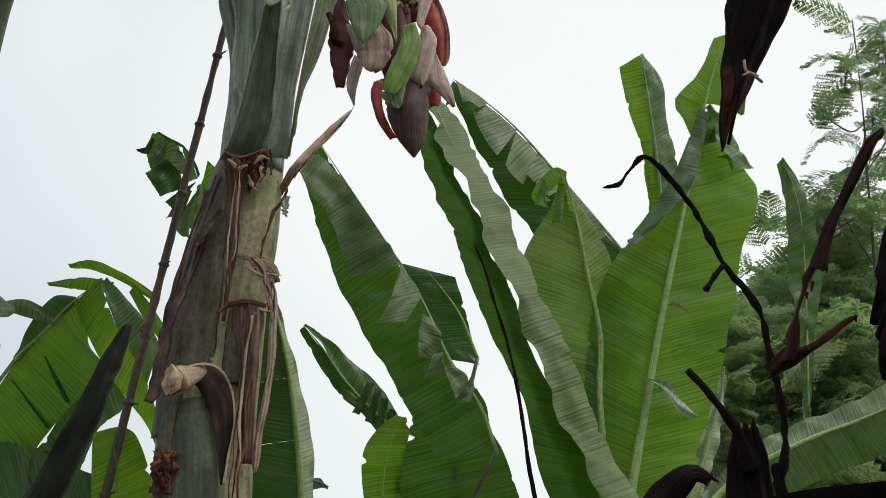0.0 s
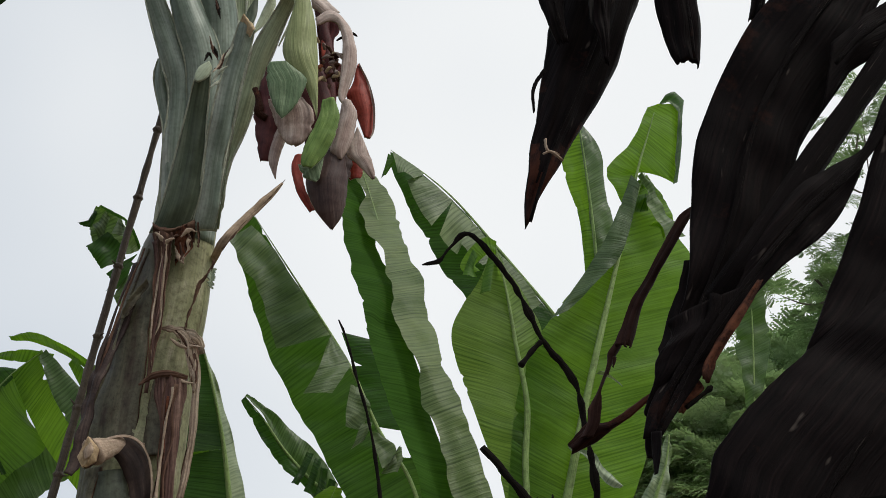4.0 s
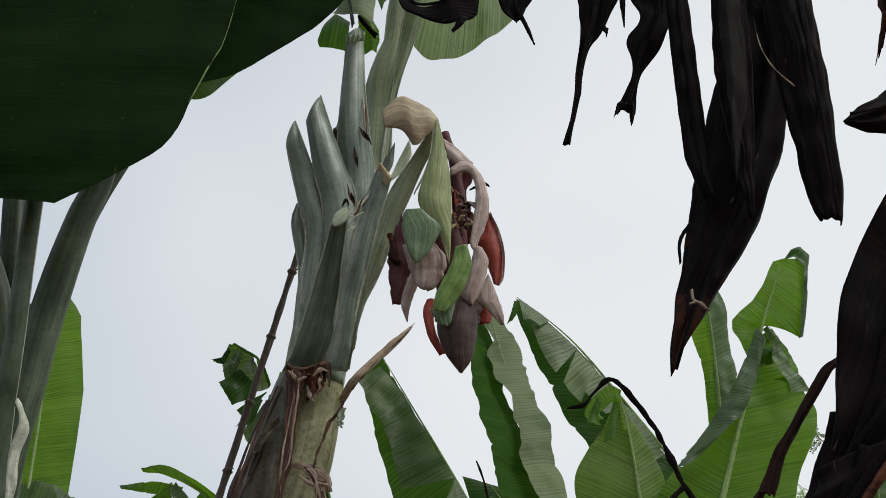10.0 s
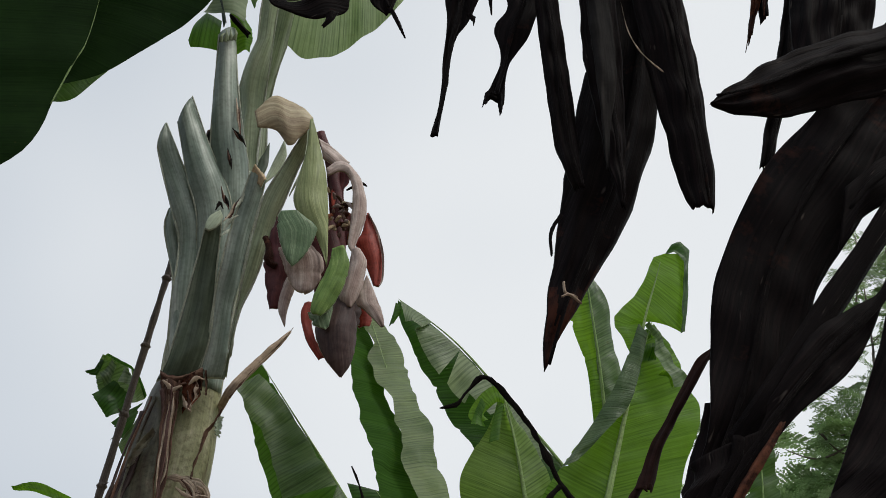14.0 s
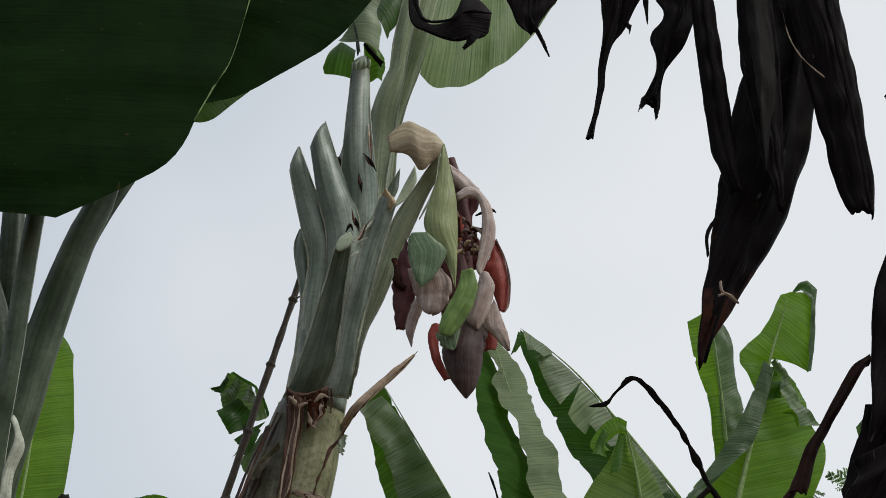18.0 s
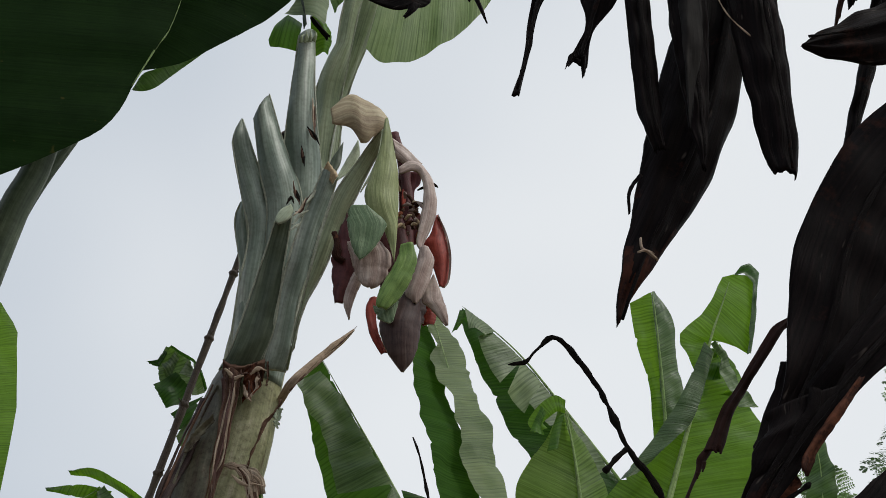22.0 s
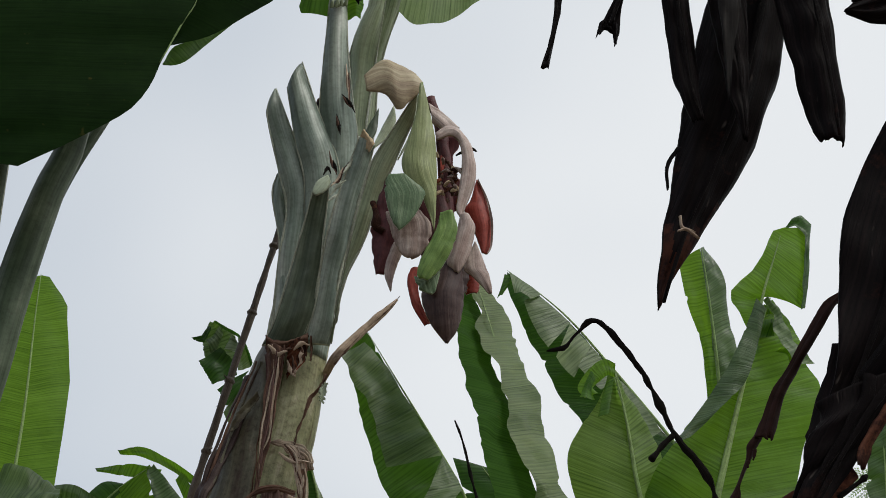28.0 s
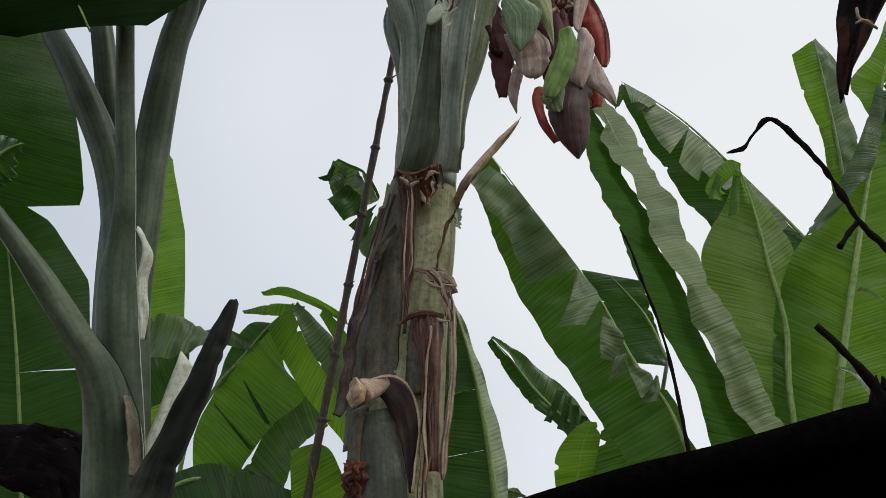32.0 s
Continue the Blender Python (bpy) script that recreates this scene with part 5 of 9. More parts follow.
    for l2, r2, mt in (([(0.135, 2.890, 3.710), (0.119, 2.890, 3.768), (0.109, 2.890, 3.819)], [(0.168, 2.890, 3.719), (0.169, 2.890, 3.776), (0.144, 2.890, 3.821)], LEAF_MID), ([(0.048, 2.870, 3.805), (0.074, 2.870, 3.876), (0.103, 2.870, 3.942), (0.143, 2.870, 4.083)], [(0.147, 2.870, 3.795), (0.149, 2.870, 3.855), (0.129, 2.870, 3.931), (0.171, 2.870, 4.087)], LEAF_PALE), ([(0.099, 2.920, 3.969), (0.136, 2.920, 4.031), (0.173, 2.920, 4.094)], [(0.164, 2.920, 3.879), (0.187, 2.920, 3.946), (0.223, 2.920, 4.026)], LEAF_SHEEN), ([(0.099, 2.865, 3.766), (0.084, 2.865, 3.831), (0.071, 2.865, 3.871)], [(0.107, 2.865, 3.775), (0.091, 2.865, 3.832), (0.076, 2.865, 3.874)], STEM_WAX), ([(0.166, 2.860, 3.755), (0.132, 2.860, 3.788), (0.112, 2.860, 3.799)], [(0.161, 2.860, 3.737), (0.125, 2.860, 3.773), (0.110, 2.860, 3.792)], DEAD)):
        part("torn_piece", panel(l2, r2, 0.12, 0.0, 22, 10, 1, seed=23, crinkle=0.007, jag=0.05), mt, ragged)
    for k in range(5):
        a = vec((0.100, 2.845, 3.703)).lerp(vec((0.129, 2.845, 3.714)), k / 4)
        part("torn_fibre", shell([a, a + vec((0.004 * math.sin(k * 2.0), -0.004, 0.016)), a + vec((0.006 * math.cos(k * 1.3), 0.002, 0.030 + 0.006 * (k % 2)))], [(0, 0.005), (0.5, 0.0035), (1, 0.001)], (0, -1, 0), 50, 0.0015, 12, 6, 1, seed=k, jag=0.4), STEM_GREEN, root)
    return root


build_main_plant()


# ---- blossom ----
def build_blossom():
    root = thing("banana_blossom", (0.270, 2.700, 3.434), "hanging banana blossom with red and mauve bracts under a pale spathe", "blossom")

    # sheathed stalk, bent over
    def flap(name, left, right, mats, label="", bow=0.12, **kw):
        for key, value in (("jag", 0.03), ("crinkle", 0.0022), ("pleat", 0.0004), ("rate", 0.03), ("notch", (0.10, 0.10))):
            kw.setdefault(key, value)
        part(name, panel(left, right, bow, 0.003, 30, 12, 2, **kw), list(mats), root, label)

    flap("stalk_sheath", [(0.202, 2.690, 3.410), (0.238, 2.690, 3.456), (0.275, 2.690, 3.449), (0.308, 2.690, 3.435), (0.330, 2.690, 3.413)], [(0.212, 2.690, 3.371), (0.253, 2.690, 3.368), (0.284, 2.690, 3.332), (0.306, 2.690, 3.359), (0.329, 2.690, 3.393)], (CREAM, STRAW), "broad cream-brown sheath folded over the stalk", 0.14, seed=20, notch=(0.0, 0.0))
    flap("stalk_sheath", [(0.346, 2.700, 3.368), (0.378, 2.700, 3.347), (0.418, 2.700, 3.314)], [(0.359, 2.700, 3.319), (0.377, 2.700, 3.307), (0.400, 2.700, 3.297)], (BRACT_OUT, CREAM), "dull pink-brown sheath", 0.20, seed=21)
    part("fruit_stalk", tube([(0.349, 2.735, 3.405), (0.379, 2.735, 3.329), (0.400, 2.735, 3.239), (0.410, 2.735, 3.149), (0.418, 2.735, 3.055)], [(0, 0.0100), (0.3, 0.0130), (0.6, 0.0110), (1, 0.0150)], 14, 0.9, count=24, rough=0.004, freq=30), BRACT_DARK, root)
    flap("spathe", [(0.322, 2.650, 3.378), (0.321, 2.650, 3.301), (0.310, 2.650, 3.227), (0.304, 2.650, 3.178), (0.320, 2.650, 3.139), (0.346, 2.650, 3.116), (0.369, 2.650, 3.071), (0.384, 2.650, 3.030)], [(0.328, 2.650, 3.383), (0.347, 2.650, 3.321), (0.367, 2.650, 3.246), (0.377, 2.650, 3.171), (0.383, 2.650, 3.091), (0.386, 2.650, 3.028)], (GREEN_SPATHE, CREAM), "pale green pointed spathe", 0.16, seed=1, pleat=0.0, jag=0.0)
    flap("spathe_leaf", [(0.282, 2.630, 3.133), (0.276, 2.630, 3.110), (0.284, 2.630, 3.068), (0.299, 2.630, 3.028), (0.315, 2.630, 3.007)], [(0.313, 2.630, 3.138), (0.338, 2.630, 3.120), (0.358, 2.630, 3.097), (0.342, 2.630, 3.044), (0.324, 2.630, 3.016)], (LEAFLET_DARK, CUT_PALE), "flat dark green leaflet with a pale rim", 0.10, seed=60)
    flap("bract", [(0.285, 2.667, 3.068), (0.298, 2.667, 3.031), (0.311, 2.667, 3.001), (0.327, 2.667, 2.977), (0.340, 2.667, 2.971)], [(0.354, 2.667, 3.079), (0.379, 2.667, 3.047), (0.378, 2.667, 3.014), (0.364, 2.667, 2.982), (0.348, 2.667, 2.969)], (BRACT_OUT, CREAM), "mauve bract with a torn end", 0.16, seed=61)
    # filler sheet added to close the gaps seen between the bracts
    flap("bract", [(0.312, 2.722, 3.183), (0.344, 2.722, 3.073), (0.362, 2.722, 3.023), (0.378, 2.722, 2.974)], [(0.391, 2.722, 3.193), (0.428, 2.722, 3.090), (0.445, 2.722, 3.040), (0.447, 2.722, 2.981)], (BRACT_DARK, BRACT_IN), "dark red backing behind the leaflets", 0.10, seed=75)
    flap("bract", [(0.395, 2.700, 2.991), (0.379, 2.700, 2.943), (0.383, 2.700, 2.899)], [(0.444, 2.700, 3.014), (0.465, 2.700, 2.979), (0.465, 2.700, 2.928)], (BUD, CREAM), "", 0.15, seed=76)
    flap("bract", [(0.276, 2.762, 3.196), (0.264, 2.762, 3.135), (0.260, 2.762, 3.079), (0.268, 2.762, 3.027), (0.282, 2.762, 2.973)], [(0.294, 2.762, 3.155), (0.312, 2.762, 3.090), (0.313, 2.762, 3.053), (0.305, 2.762, 3.018), (0.298, 2.762, 2.976)], (BRACT_DARK, BRACT_OUT), "dark red bract", 0.20, seed=62, jag=0.12)
    flap("bract", [(0.309, 2.712, 3.026), (0.300, 2.712, 2.991), (0.298, 2.712, 2.952), (0.314, 2.712, 2.913)], [(0.328, 2.712, 2.999), (0.320, 2.712, 2.966), (0.316, 2.712, 2.935), (0.316, 2.712, 2.914)], (BRACT_OUT, CREAM), "", 0.25, seed=63)
    flap("spathe_leaf", [(0.392, 2.612, 3.051), (0.386, 2.612, 3.010), (0.368, 2.612, 2.955), (0.359, 2.612, 2.909), (0.365, 2.612, 2.896)], [(0.414, 2.612, 3.056), (0.428, 2.612, 3.012), (0.421, 2.612, 2.971), (0.403, 2.612, 2.923), (0.381, 2.612, 2.896)], (LEAFLET, CUT_PALE), "bright green curled leaflet", 0.22, seed=64, scallop=(0.003, 0.004))
    flap("spathe_leaf", [(0.355, 2.637, 2.915), (0.366, 2.637, 2.889), (0.393, 2.637, 2.879)], [(0.380, 2.637, 2.911), (0.403, 2.637, 2.933), (0.399, 2.637, 2.886)], (LEAFLET_DARK, CUT_PALE), "", 0.15, seed=65)
    flap("bract", [(0.433, 2.647, 3.073), (0.430, 2.647, 3.039), (0.415, 2.647, 2.966), (0.432, 2.647, 2.942)], [(0.451, 2.647, 3.075), (0.467, 2.647, 3.041), (0.457, 2.647, 2.979), (0.440, 2.647, 2.940)], (BRACT_OUT, CREAM), "crumpled pale mauve bract", 0.25, seed=66, scallop=(0.003, 0.003))
    flap("bract", [(0.468, 2.760, 3.229), (0.459, 2.760, 3.175), (0.449, 2.760, 3.150), (0.472, 2.760, 3.105), (0.493, 2.760, 3.053)], [(0.472, 2.760, 3.230), (0.494, 2.760, 3.182), (0.508, 2.760, 3.129), (0.510, 2.760, 3.073), (0.503, 2.760, 3.052)], (BRACT_IN, BRACT_OUT), "deep red bract hanging open", 0.16, seed=67)
    flap("bract", [(0.470, 2.752, 3.226), (0.492, 2.752, 3.177), (0.506, 2.752, 3.124), (0.508, 2.752, 3.069), (0.502, 2.752, 3.048)], [(0.472, 2.752, 3.227), (0.496, 2.752, 3.178), (0.510, 2.752, 3.125), (0.512, 2.752, 3.069), (0.504, 2.752, 3.048)], (BRACT_OUT, CREAM), "", 0.20, seed=68)
    flap("bract", [(0.469, 2.672, 3.030), (0.452, 2.672, 2.967), (0.470, 2.672, 2.950), (0.506, 2.672, 2.916)], [(0.474, 2.672, 3.021), (0.495, 2.672, 2.976), (0.508, 2.672, 2.940), (0.512, 2.672, 2.917)], (BRACT_OUT, CREAM), "pale mauve bract spread outwards", 0.20, seed=69)
    flap("bract", [(0.448, 2.712, 2.995), (0.458, 2.712, 2.952), (0.464, 2.712, 2.927)], [(0.471, 2.712, 2.987), (0.489, 2.712, 2.958), (0.487, 2.712, 2.935)], (BRACT_IN, BRACT_OUT), "", 0.20, seed=70, jag=0.12)
    flap("bract", [(0.349, 2.692, 2.960), (0.344, 2.692, 2.931), (0.360, 2.692, 2.878), (0.388, 2.692, 2.838)], [(0.367, 2.692, 2.964), (0.369, 2.692, 2.911), (0.388, 2.692, 2.864), (0.401, 2.692, 2.845)], (BRACT_IN, BRACT_DARK), "", 0.22, seed=71)
    # mauve arch over the open flowers
    flap("bract", [(0.370, 2.655, 3.249), (0.395, 2.655, 3.266), (0.414, 2.655, 3.259), (0.426, 2.655, 3.224), (0.428, 2.655, 3.177), (0.426, 2.655, 3.129), (0.425, 2.655, 3.088), (0.434, 2.655, 3.069)], [(0.366, 2.665, 3.271), (0.388, 2.665, 3.293), (0.414, 2.665, 3.290), (0.441, 2.665, 3.259), (0.457, 2.665, 3.206), (0.458, 2.665, 3.157), (0.446, 2.665, 3.106), (0.438, 2.665, 3.076)], (BRACT_OUT, CREAM), "mauve dried bract arching over", 0.20, seed=4, notch=(0.0, 0.0))
    # dark red panel; the cavity's shade is put into its colour
    flap("bract", [(0.371, 2.735, 3.314), (0.381, 2.735, 3.242), (0.390, 2.735, 3.173), (0.399, 2.735, 3.125)], [(0.423, 2.735, 3.317), (0.422, 2.735, 3.286), (0.412, 2.735, 3.265), (0.419, 2.735, 3.217), (0.435, 2.735, 3.202), (0.437, 2.735, 3.133)], (BRACT_DARK, BRACT_IN), "dark red panel for the shaded hollow behind the flowers", -0.10, seed=5, jag=0.0, notch=(0.0, 0.0))
    flap("bract", [(0.385, 2.728, 3.258), (0.386, 2.728, 3.231), (0.393, 2.728, 3.204)], [(0.399, 2.728, 3.264), (0.405, 2.728, 3.235), (0.403, 2.728, 3.207)], (BRACT_IN, BRACT_IN), "", 0.10, seed=6)
    flap("bract", [(0.405, 2.665, 2.967), (0.379, 2.665, 2.911), (0.376, 2.665, 2.879), (0.398, 2.665, 2.831), (0.430, 2.665, 2.794)], [(0.448, 2.665, 2.956), (0.457, 2.665, 2.895), (0.452, 2.665, 2.832), (0.434, 2.665, 2.794)], (BUD, CREAM), "grey-mauve closed bract of the bud", 0.26, seed=14, notch=(0.0, 0.0))
    part("bud", tube([(0.409, 2.710, 3.026), (0.415, 2.710, 2.968), (0.423, 2.710, 2.912), (0.434, 2.710, 2.827)], [(0, 0.0240), (0.3, 0.0330), (0.65, 0.0290), (0.9, 0.0110), (1, 0.0020)], 20, 1.0, count=20, rough=0.003, freq=18), BUD, root, "closed maroon bud tip")
    rnd = random.Random(5)
    c0, c1 = vec((0.399, 2.700, 3.209)), vec((0.410, 2.690, 3.115))
    for i in range(34):
        a = c0.lerp(c1, rnd.random()) + vec((rnd.uniform(-0.022, 0.02), rnd.uniform(-0.015, 0.01), rnd.uniform(-0.02, 0.02)))
        b = a + vec((rnd.uniform(-0.018, 0.02), -0.012, rnd.uniform(-0.025, 0.012)))
        part("flower", tube([a, a.lerp(b, 0.5) + vec((0, 0, 0.004)), b], [(0, 0.003), (0.6, 0.0045), (1, 0.0015)], 6, 1.0, count=6), (DEAD_RED, DRY, BRACT_OUT, CUT_FACE)[i % 4], root)
    for px in (0.0, 0.5, 1.0):
        a = vec((0.416, 2.700, 3.244)) + vec((0.02 * px, 0, 0.012 * px))
        part("flower", tube([a, a + vec((0.012, -0.01, 0.003)), a + vec((0.022, -0.012, -0.004))], [(0, 0.002), (0.7, 0.004), (1, 0.001)], 6, 1.0, count=6), TWIG, root)
    part("dry_tip", tube([(0.256, 2.760, 3.140), (0.268, 2.750, 3.100), (0.269, 2.750, 3.078), (0.285, 2.750, 3.067)], [(0, 0.0057), (0.7, 0.0092), (1, 0.0069)], 8, 1, rough=0.004, freq=40), DEAD_RED, root)


build_blossom()


# ---- neighbouring banana plant whose broad leaves hang overhead ----
def build_left_plant():
    b = (-0.316, 2.800, 1.209)
    root = thing("banana_plant", (b[0], b[1], 0), "banana plant with waxy grey stem and broad leaves overhead", "banana plant", "banana plants")
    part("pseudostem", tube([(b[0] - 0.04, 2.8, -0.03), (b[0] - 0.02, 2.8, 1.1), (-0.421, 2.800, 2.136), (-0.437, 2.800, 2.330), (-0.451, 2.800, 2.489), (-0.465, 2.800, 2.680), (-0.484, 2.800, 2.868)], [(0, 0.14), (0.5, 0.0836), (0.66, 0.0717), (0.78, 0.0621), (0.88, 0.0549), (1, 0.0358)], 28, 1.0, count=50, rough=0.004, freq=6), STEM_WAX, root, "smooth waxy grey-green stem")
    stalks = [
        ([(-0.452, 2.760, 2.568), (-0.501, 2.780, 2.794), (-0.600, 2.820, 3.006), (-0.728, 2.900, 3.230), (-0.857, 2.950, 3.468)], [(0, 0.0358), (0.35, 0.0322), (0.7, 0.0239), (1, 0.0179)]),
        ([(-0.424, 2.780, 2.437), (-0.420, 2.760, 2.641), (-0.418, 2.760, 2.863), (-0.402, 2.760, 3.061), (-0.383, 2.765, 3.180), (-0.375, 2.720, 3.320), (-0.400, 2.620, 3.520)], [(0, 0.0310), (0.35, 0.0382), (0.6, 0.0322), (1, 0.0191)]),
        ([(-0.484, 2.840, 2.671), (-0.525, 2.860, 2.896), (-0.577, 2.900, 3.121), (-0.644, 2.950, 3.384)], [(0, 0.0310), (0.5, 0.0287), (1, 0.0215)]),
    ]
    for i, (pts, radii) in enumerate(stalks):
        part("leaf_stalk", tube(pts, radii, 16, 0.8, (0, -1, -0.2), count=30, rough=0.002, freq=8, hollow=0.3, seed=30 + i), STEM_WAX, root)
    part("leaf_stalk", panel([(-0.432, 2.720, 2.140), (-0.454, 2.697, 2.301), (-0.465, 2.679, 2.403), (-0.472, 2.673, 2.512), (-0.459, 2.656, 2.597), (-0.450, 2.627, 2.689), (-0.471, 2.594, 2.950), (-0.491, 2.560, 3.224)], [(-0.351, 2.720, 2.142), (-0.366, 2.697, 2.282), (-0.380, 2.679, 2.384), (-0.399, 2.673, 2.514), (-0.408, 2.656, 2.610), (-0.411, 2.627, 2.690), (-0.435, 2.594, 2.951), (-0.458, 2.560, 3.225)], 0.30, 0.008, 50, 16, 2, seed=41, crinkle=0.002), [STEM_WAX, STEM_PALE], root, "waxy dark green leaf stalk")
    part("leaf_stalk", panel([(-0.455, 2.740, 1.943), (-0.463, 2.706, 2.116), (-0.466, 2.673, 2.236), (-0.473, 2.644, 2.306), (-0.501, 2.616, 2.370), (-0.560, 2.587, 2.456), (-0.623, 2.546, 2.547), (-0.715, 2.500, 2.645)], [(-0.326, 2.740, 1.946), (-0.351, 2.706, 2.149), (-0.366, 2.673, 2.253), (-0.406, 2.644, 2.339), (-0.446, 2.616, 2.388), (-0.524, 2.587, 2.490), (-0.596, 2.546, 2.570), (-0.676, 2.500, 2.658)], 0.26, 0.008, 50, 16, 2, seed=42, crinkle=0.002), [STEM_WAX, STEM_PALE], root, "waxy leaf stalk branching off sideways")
    part("dark_seam", tube([(-0.456, 2.655, 2.402), (-0.408, 2.655, 2.345), (-0.374, 2.655, 2.279), (-0.361, 2.655, 2.245), (-0.347, 2.655, 2.159)], [(0, 0.0008), (0.5, 0.0016), (1, 0.0008)], 6, 1.0, count=30), PLUM, root, "dark seam of the sheath")
    part("peeling_strip", panel([(-0.364, 2.600, 2.378), (-0.370, 2.593, 2.421), (-0.378, 2.585, 2.482), (-0.375, 2.577, 2.540), (-0.388, 2.570, 2.575)], [(-0.356, 2.600, 2.379), (-0.354, 2.600, 2.424), (-0.361, 2.600, 2.489), (-0.356, 2.600, 2.546), (-0.386, 2.600, 2.585)], 0.25, 0.003, 40, 10, 2, seed=43, crinkle=0.004), [STEM_PALE, STEM_WAX], root, "peeling pale strip of sheath")
    part("dry_edge", panel([(-0.366, 2.640, 2.140), (-0.378, 2.640, 2.215), (-0.392, 2.640, 2.287)], [(-0.346, 2.650, 2.142), (-0.358, 2.650, 2.223), (-0.378, 2.650, 2.290)], 0.1, 0.002, 24, 8, 1, seed=44, crinkle=0.004, jag=0.12), MAUVE, root, "rusty sheath edge")
    part("sucker_stalk", tube([(-0.386, 2.780, 2.050), (-0.360, 2.760, 2.161), (-0.330, 2.760, 2.289), (-0.306, 2.760, 2.394)], [(0, 0.0278), (0.6, 0.0240), (1, 0.0177)], 12, 0.6, count=20, rough=0.003, cut=-0.7), STEM_PALE, root, "pale cut stalk beside the stem")
    part("dead_skirt", shell([(-0.797, 3.050, 2.281), (-0.653, 3.000, 2.261), (-0.525, 2.970, 2.201), (-0.494, 2.950, 1.990)], [(0, 0.0644), (0.5, 0.0798), (1, 0.1417)], (0, -1, 0.2), 40, 0.005, 24, 14, 1, crinkle=0.03, pleat=0.08, pleats=7, jag=0.1), DEAD, root, "dark dead leaves at the stem")
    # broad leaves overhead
    front = part("leaf_blade", panel([(-0.881, 2.520, 4.272), (-1.098, 2.520, 3.705), (-1.079, 2.520, 3.229), (-0.928, 2.520, 2.999), (-0.637, 2.520, 2.940)], [(-0.080, 2.470, 4.465), (-0.120, 2.470, 3.858), (-0.134, 2.470, 3.422), (-0.174, 2.470, 3.246), (-0.204, 2.470, 3.116), (-0.295, 2.470, 3.020), (-0.385, 2.470, 2.944)], 0.06, 0.0, 56, 24, 1, seed=31, crinkle=0.004), LEAF_OVERHEAD_DARK, root, "broad dark green leaf seen from below")
    part("midrib", tube([(-0.479, 2.470, 4.335), (-0.625, 2.470, 3.750), (-0.611, 2.470, 3.302), (-0.551, 2.470, 3.063), (-0.490, 2.470, 2.930)], [(0, 0.009), (1, 0.002)], 10, 0.8, count=40), RIB_GREEN, front, "pale green midrib")
    part("leaf_margin", tube([(-0.119, 2.468, 3.856), (-0.133, 2.468, 3.421), (-0.155, 2.468, 3.316), (-0.180, 2.468, 3.214)], [(0, 0.0012), (1, 0.0012)], 6, 1.0, count=30, rough=0.002, freq=12), RIB_GREEN, front)
    second = part("leaf_blade", panel([(-0.170, 2.620, 4.078), (-0.164, 2.620, 3.761), (-0.169, 2.620, 3.661), (-0.184, 2.620, 3.517), (-0.207, 2.620, 3.369)], [(0.265, 2.600, 4.132), (0.174, 2.600, 3.828), (0.124, 2.600, 3.719), (0.058, 2.600, 3.586), (-0.058, 2.600, 3.452), (-0.120, 2.600, 3.392), (-0.196, 2.600, 3.355)], 0.05, 0.0, 48, 18, 1, seed=36, crinkle=0.003), LEAF_OVERHEAD_DARK, root, "dark green leaf hanging behind")
    part("leaf_stalk", tube([(-0.424, 2.800, 2.883), (-0.383, 2.800, 3.125), (-0.289, 2.800, 3.459), (0.054, 2.700, 4.625), (0.046, 2.620, 4.127)], [(0, 0.014), (1, 0.008)], 10, 0.8, count=40), STEM_WAX, second)
    part("leaf_blade", panel([(-0.241, 2.780, 3.430), (-0.226, 2.780, 3.480), (-0.188, 2.780, 3.516), (-0.094, 2.780, 3.651)], [(-0.237, 2.800, 3.440), (-0.199, 2.800, 3.459), (-0.161, 2.800, 3.511), (-0.073, 2.800, 3.636)], 0.05, 0.0, 24, 12, 1, seed=32, crinkle=0.003), LEAF_SHEEN, root, "pale leaf underside")
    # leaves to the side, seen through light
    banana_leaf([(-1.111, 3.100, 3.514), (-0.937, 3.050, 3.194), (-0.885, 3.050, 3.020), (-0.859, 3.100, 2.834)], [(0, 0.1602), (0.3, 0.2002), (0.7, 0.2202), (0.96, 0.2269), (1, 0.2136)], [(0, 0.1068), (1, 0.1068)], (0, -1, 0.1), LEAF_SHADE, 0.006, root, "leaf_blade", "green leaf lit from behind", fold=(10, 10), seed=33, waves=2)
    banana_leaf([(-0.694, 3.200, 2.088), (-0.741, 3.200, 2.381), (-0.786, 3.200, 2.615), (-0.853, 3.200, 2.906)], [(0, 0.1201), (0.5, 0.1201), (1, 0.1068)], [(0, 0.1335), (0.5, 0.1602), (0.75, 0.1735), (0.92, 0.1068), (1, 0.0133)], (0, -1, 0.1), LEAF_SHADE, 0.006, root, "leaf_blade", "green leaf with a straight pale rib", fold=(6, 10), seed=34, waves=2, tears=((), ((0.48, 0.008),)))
    banana_leaf([(-0.681, 2.500, 2.624), (-0.640, 2.480, 2.661), (-0.603, 2.460, 2.680), (-0.578, 2.450, 2.687)], [(0, 0.0527), (0.6, 0.0527), (1, 0.0042)], [(0, 0.0527), (0.6, 0.0474), (1, 0.0042)], (0, -1, -0.2), LEAF_DEEP, 0.006, root, "leaf_blade", "dark leaf tip", seed=35)
    return root


build_left_plant()


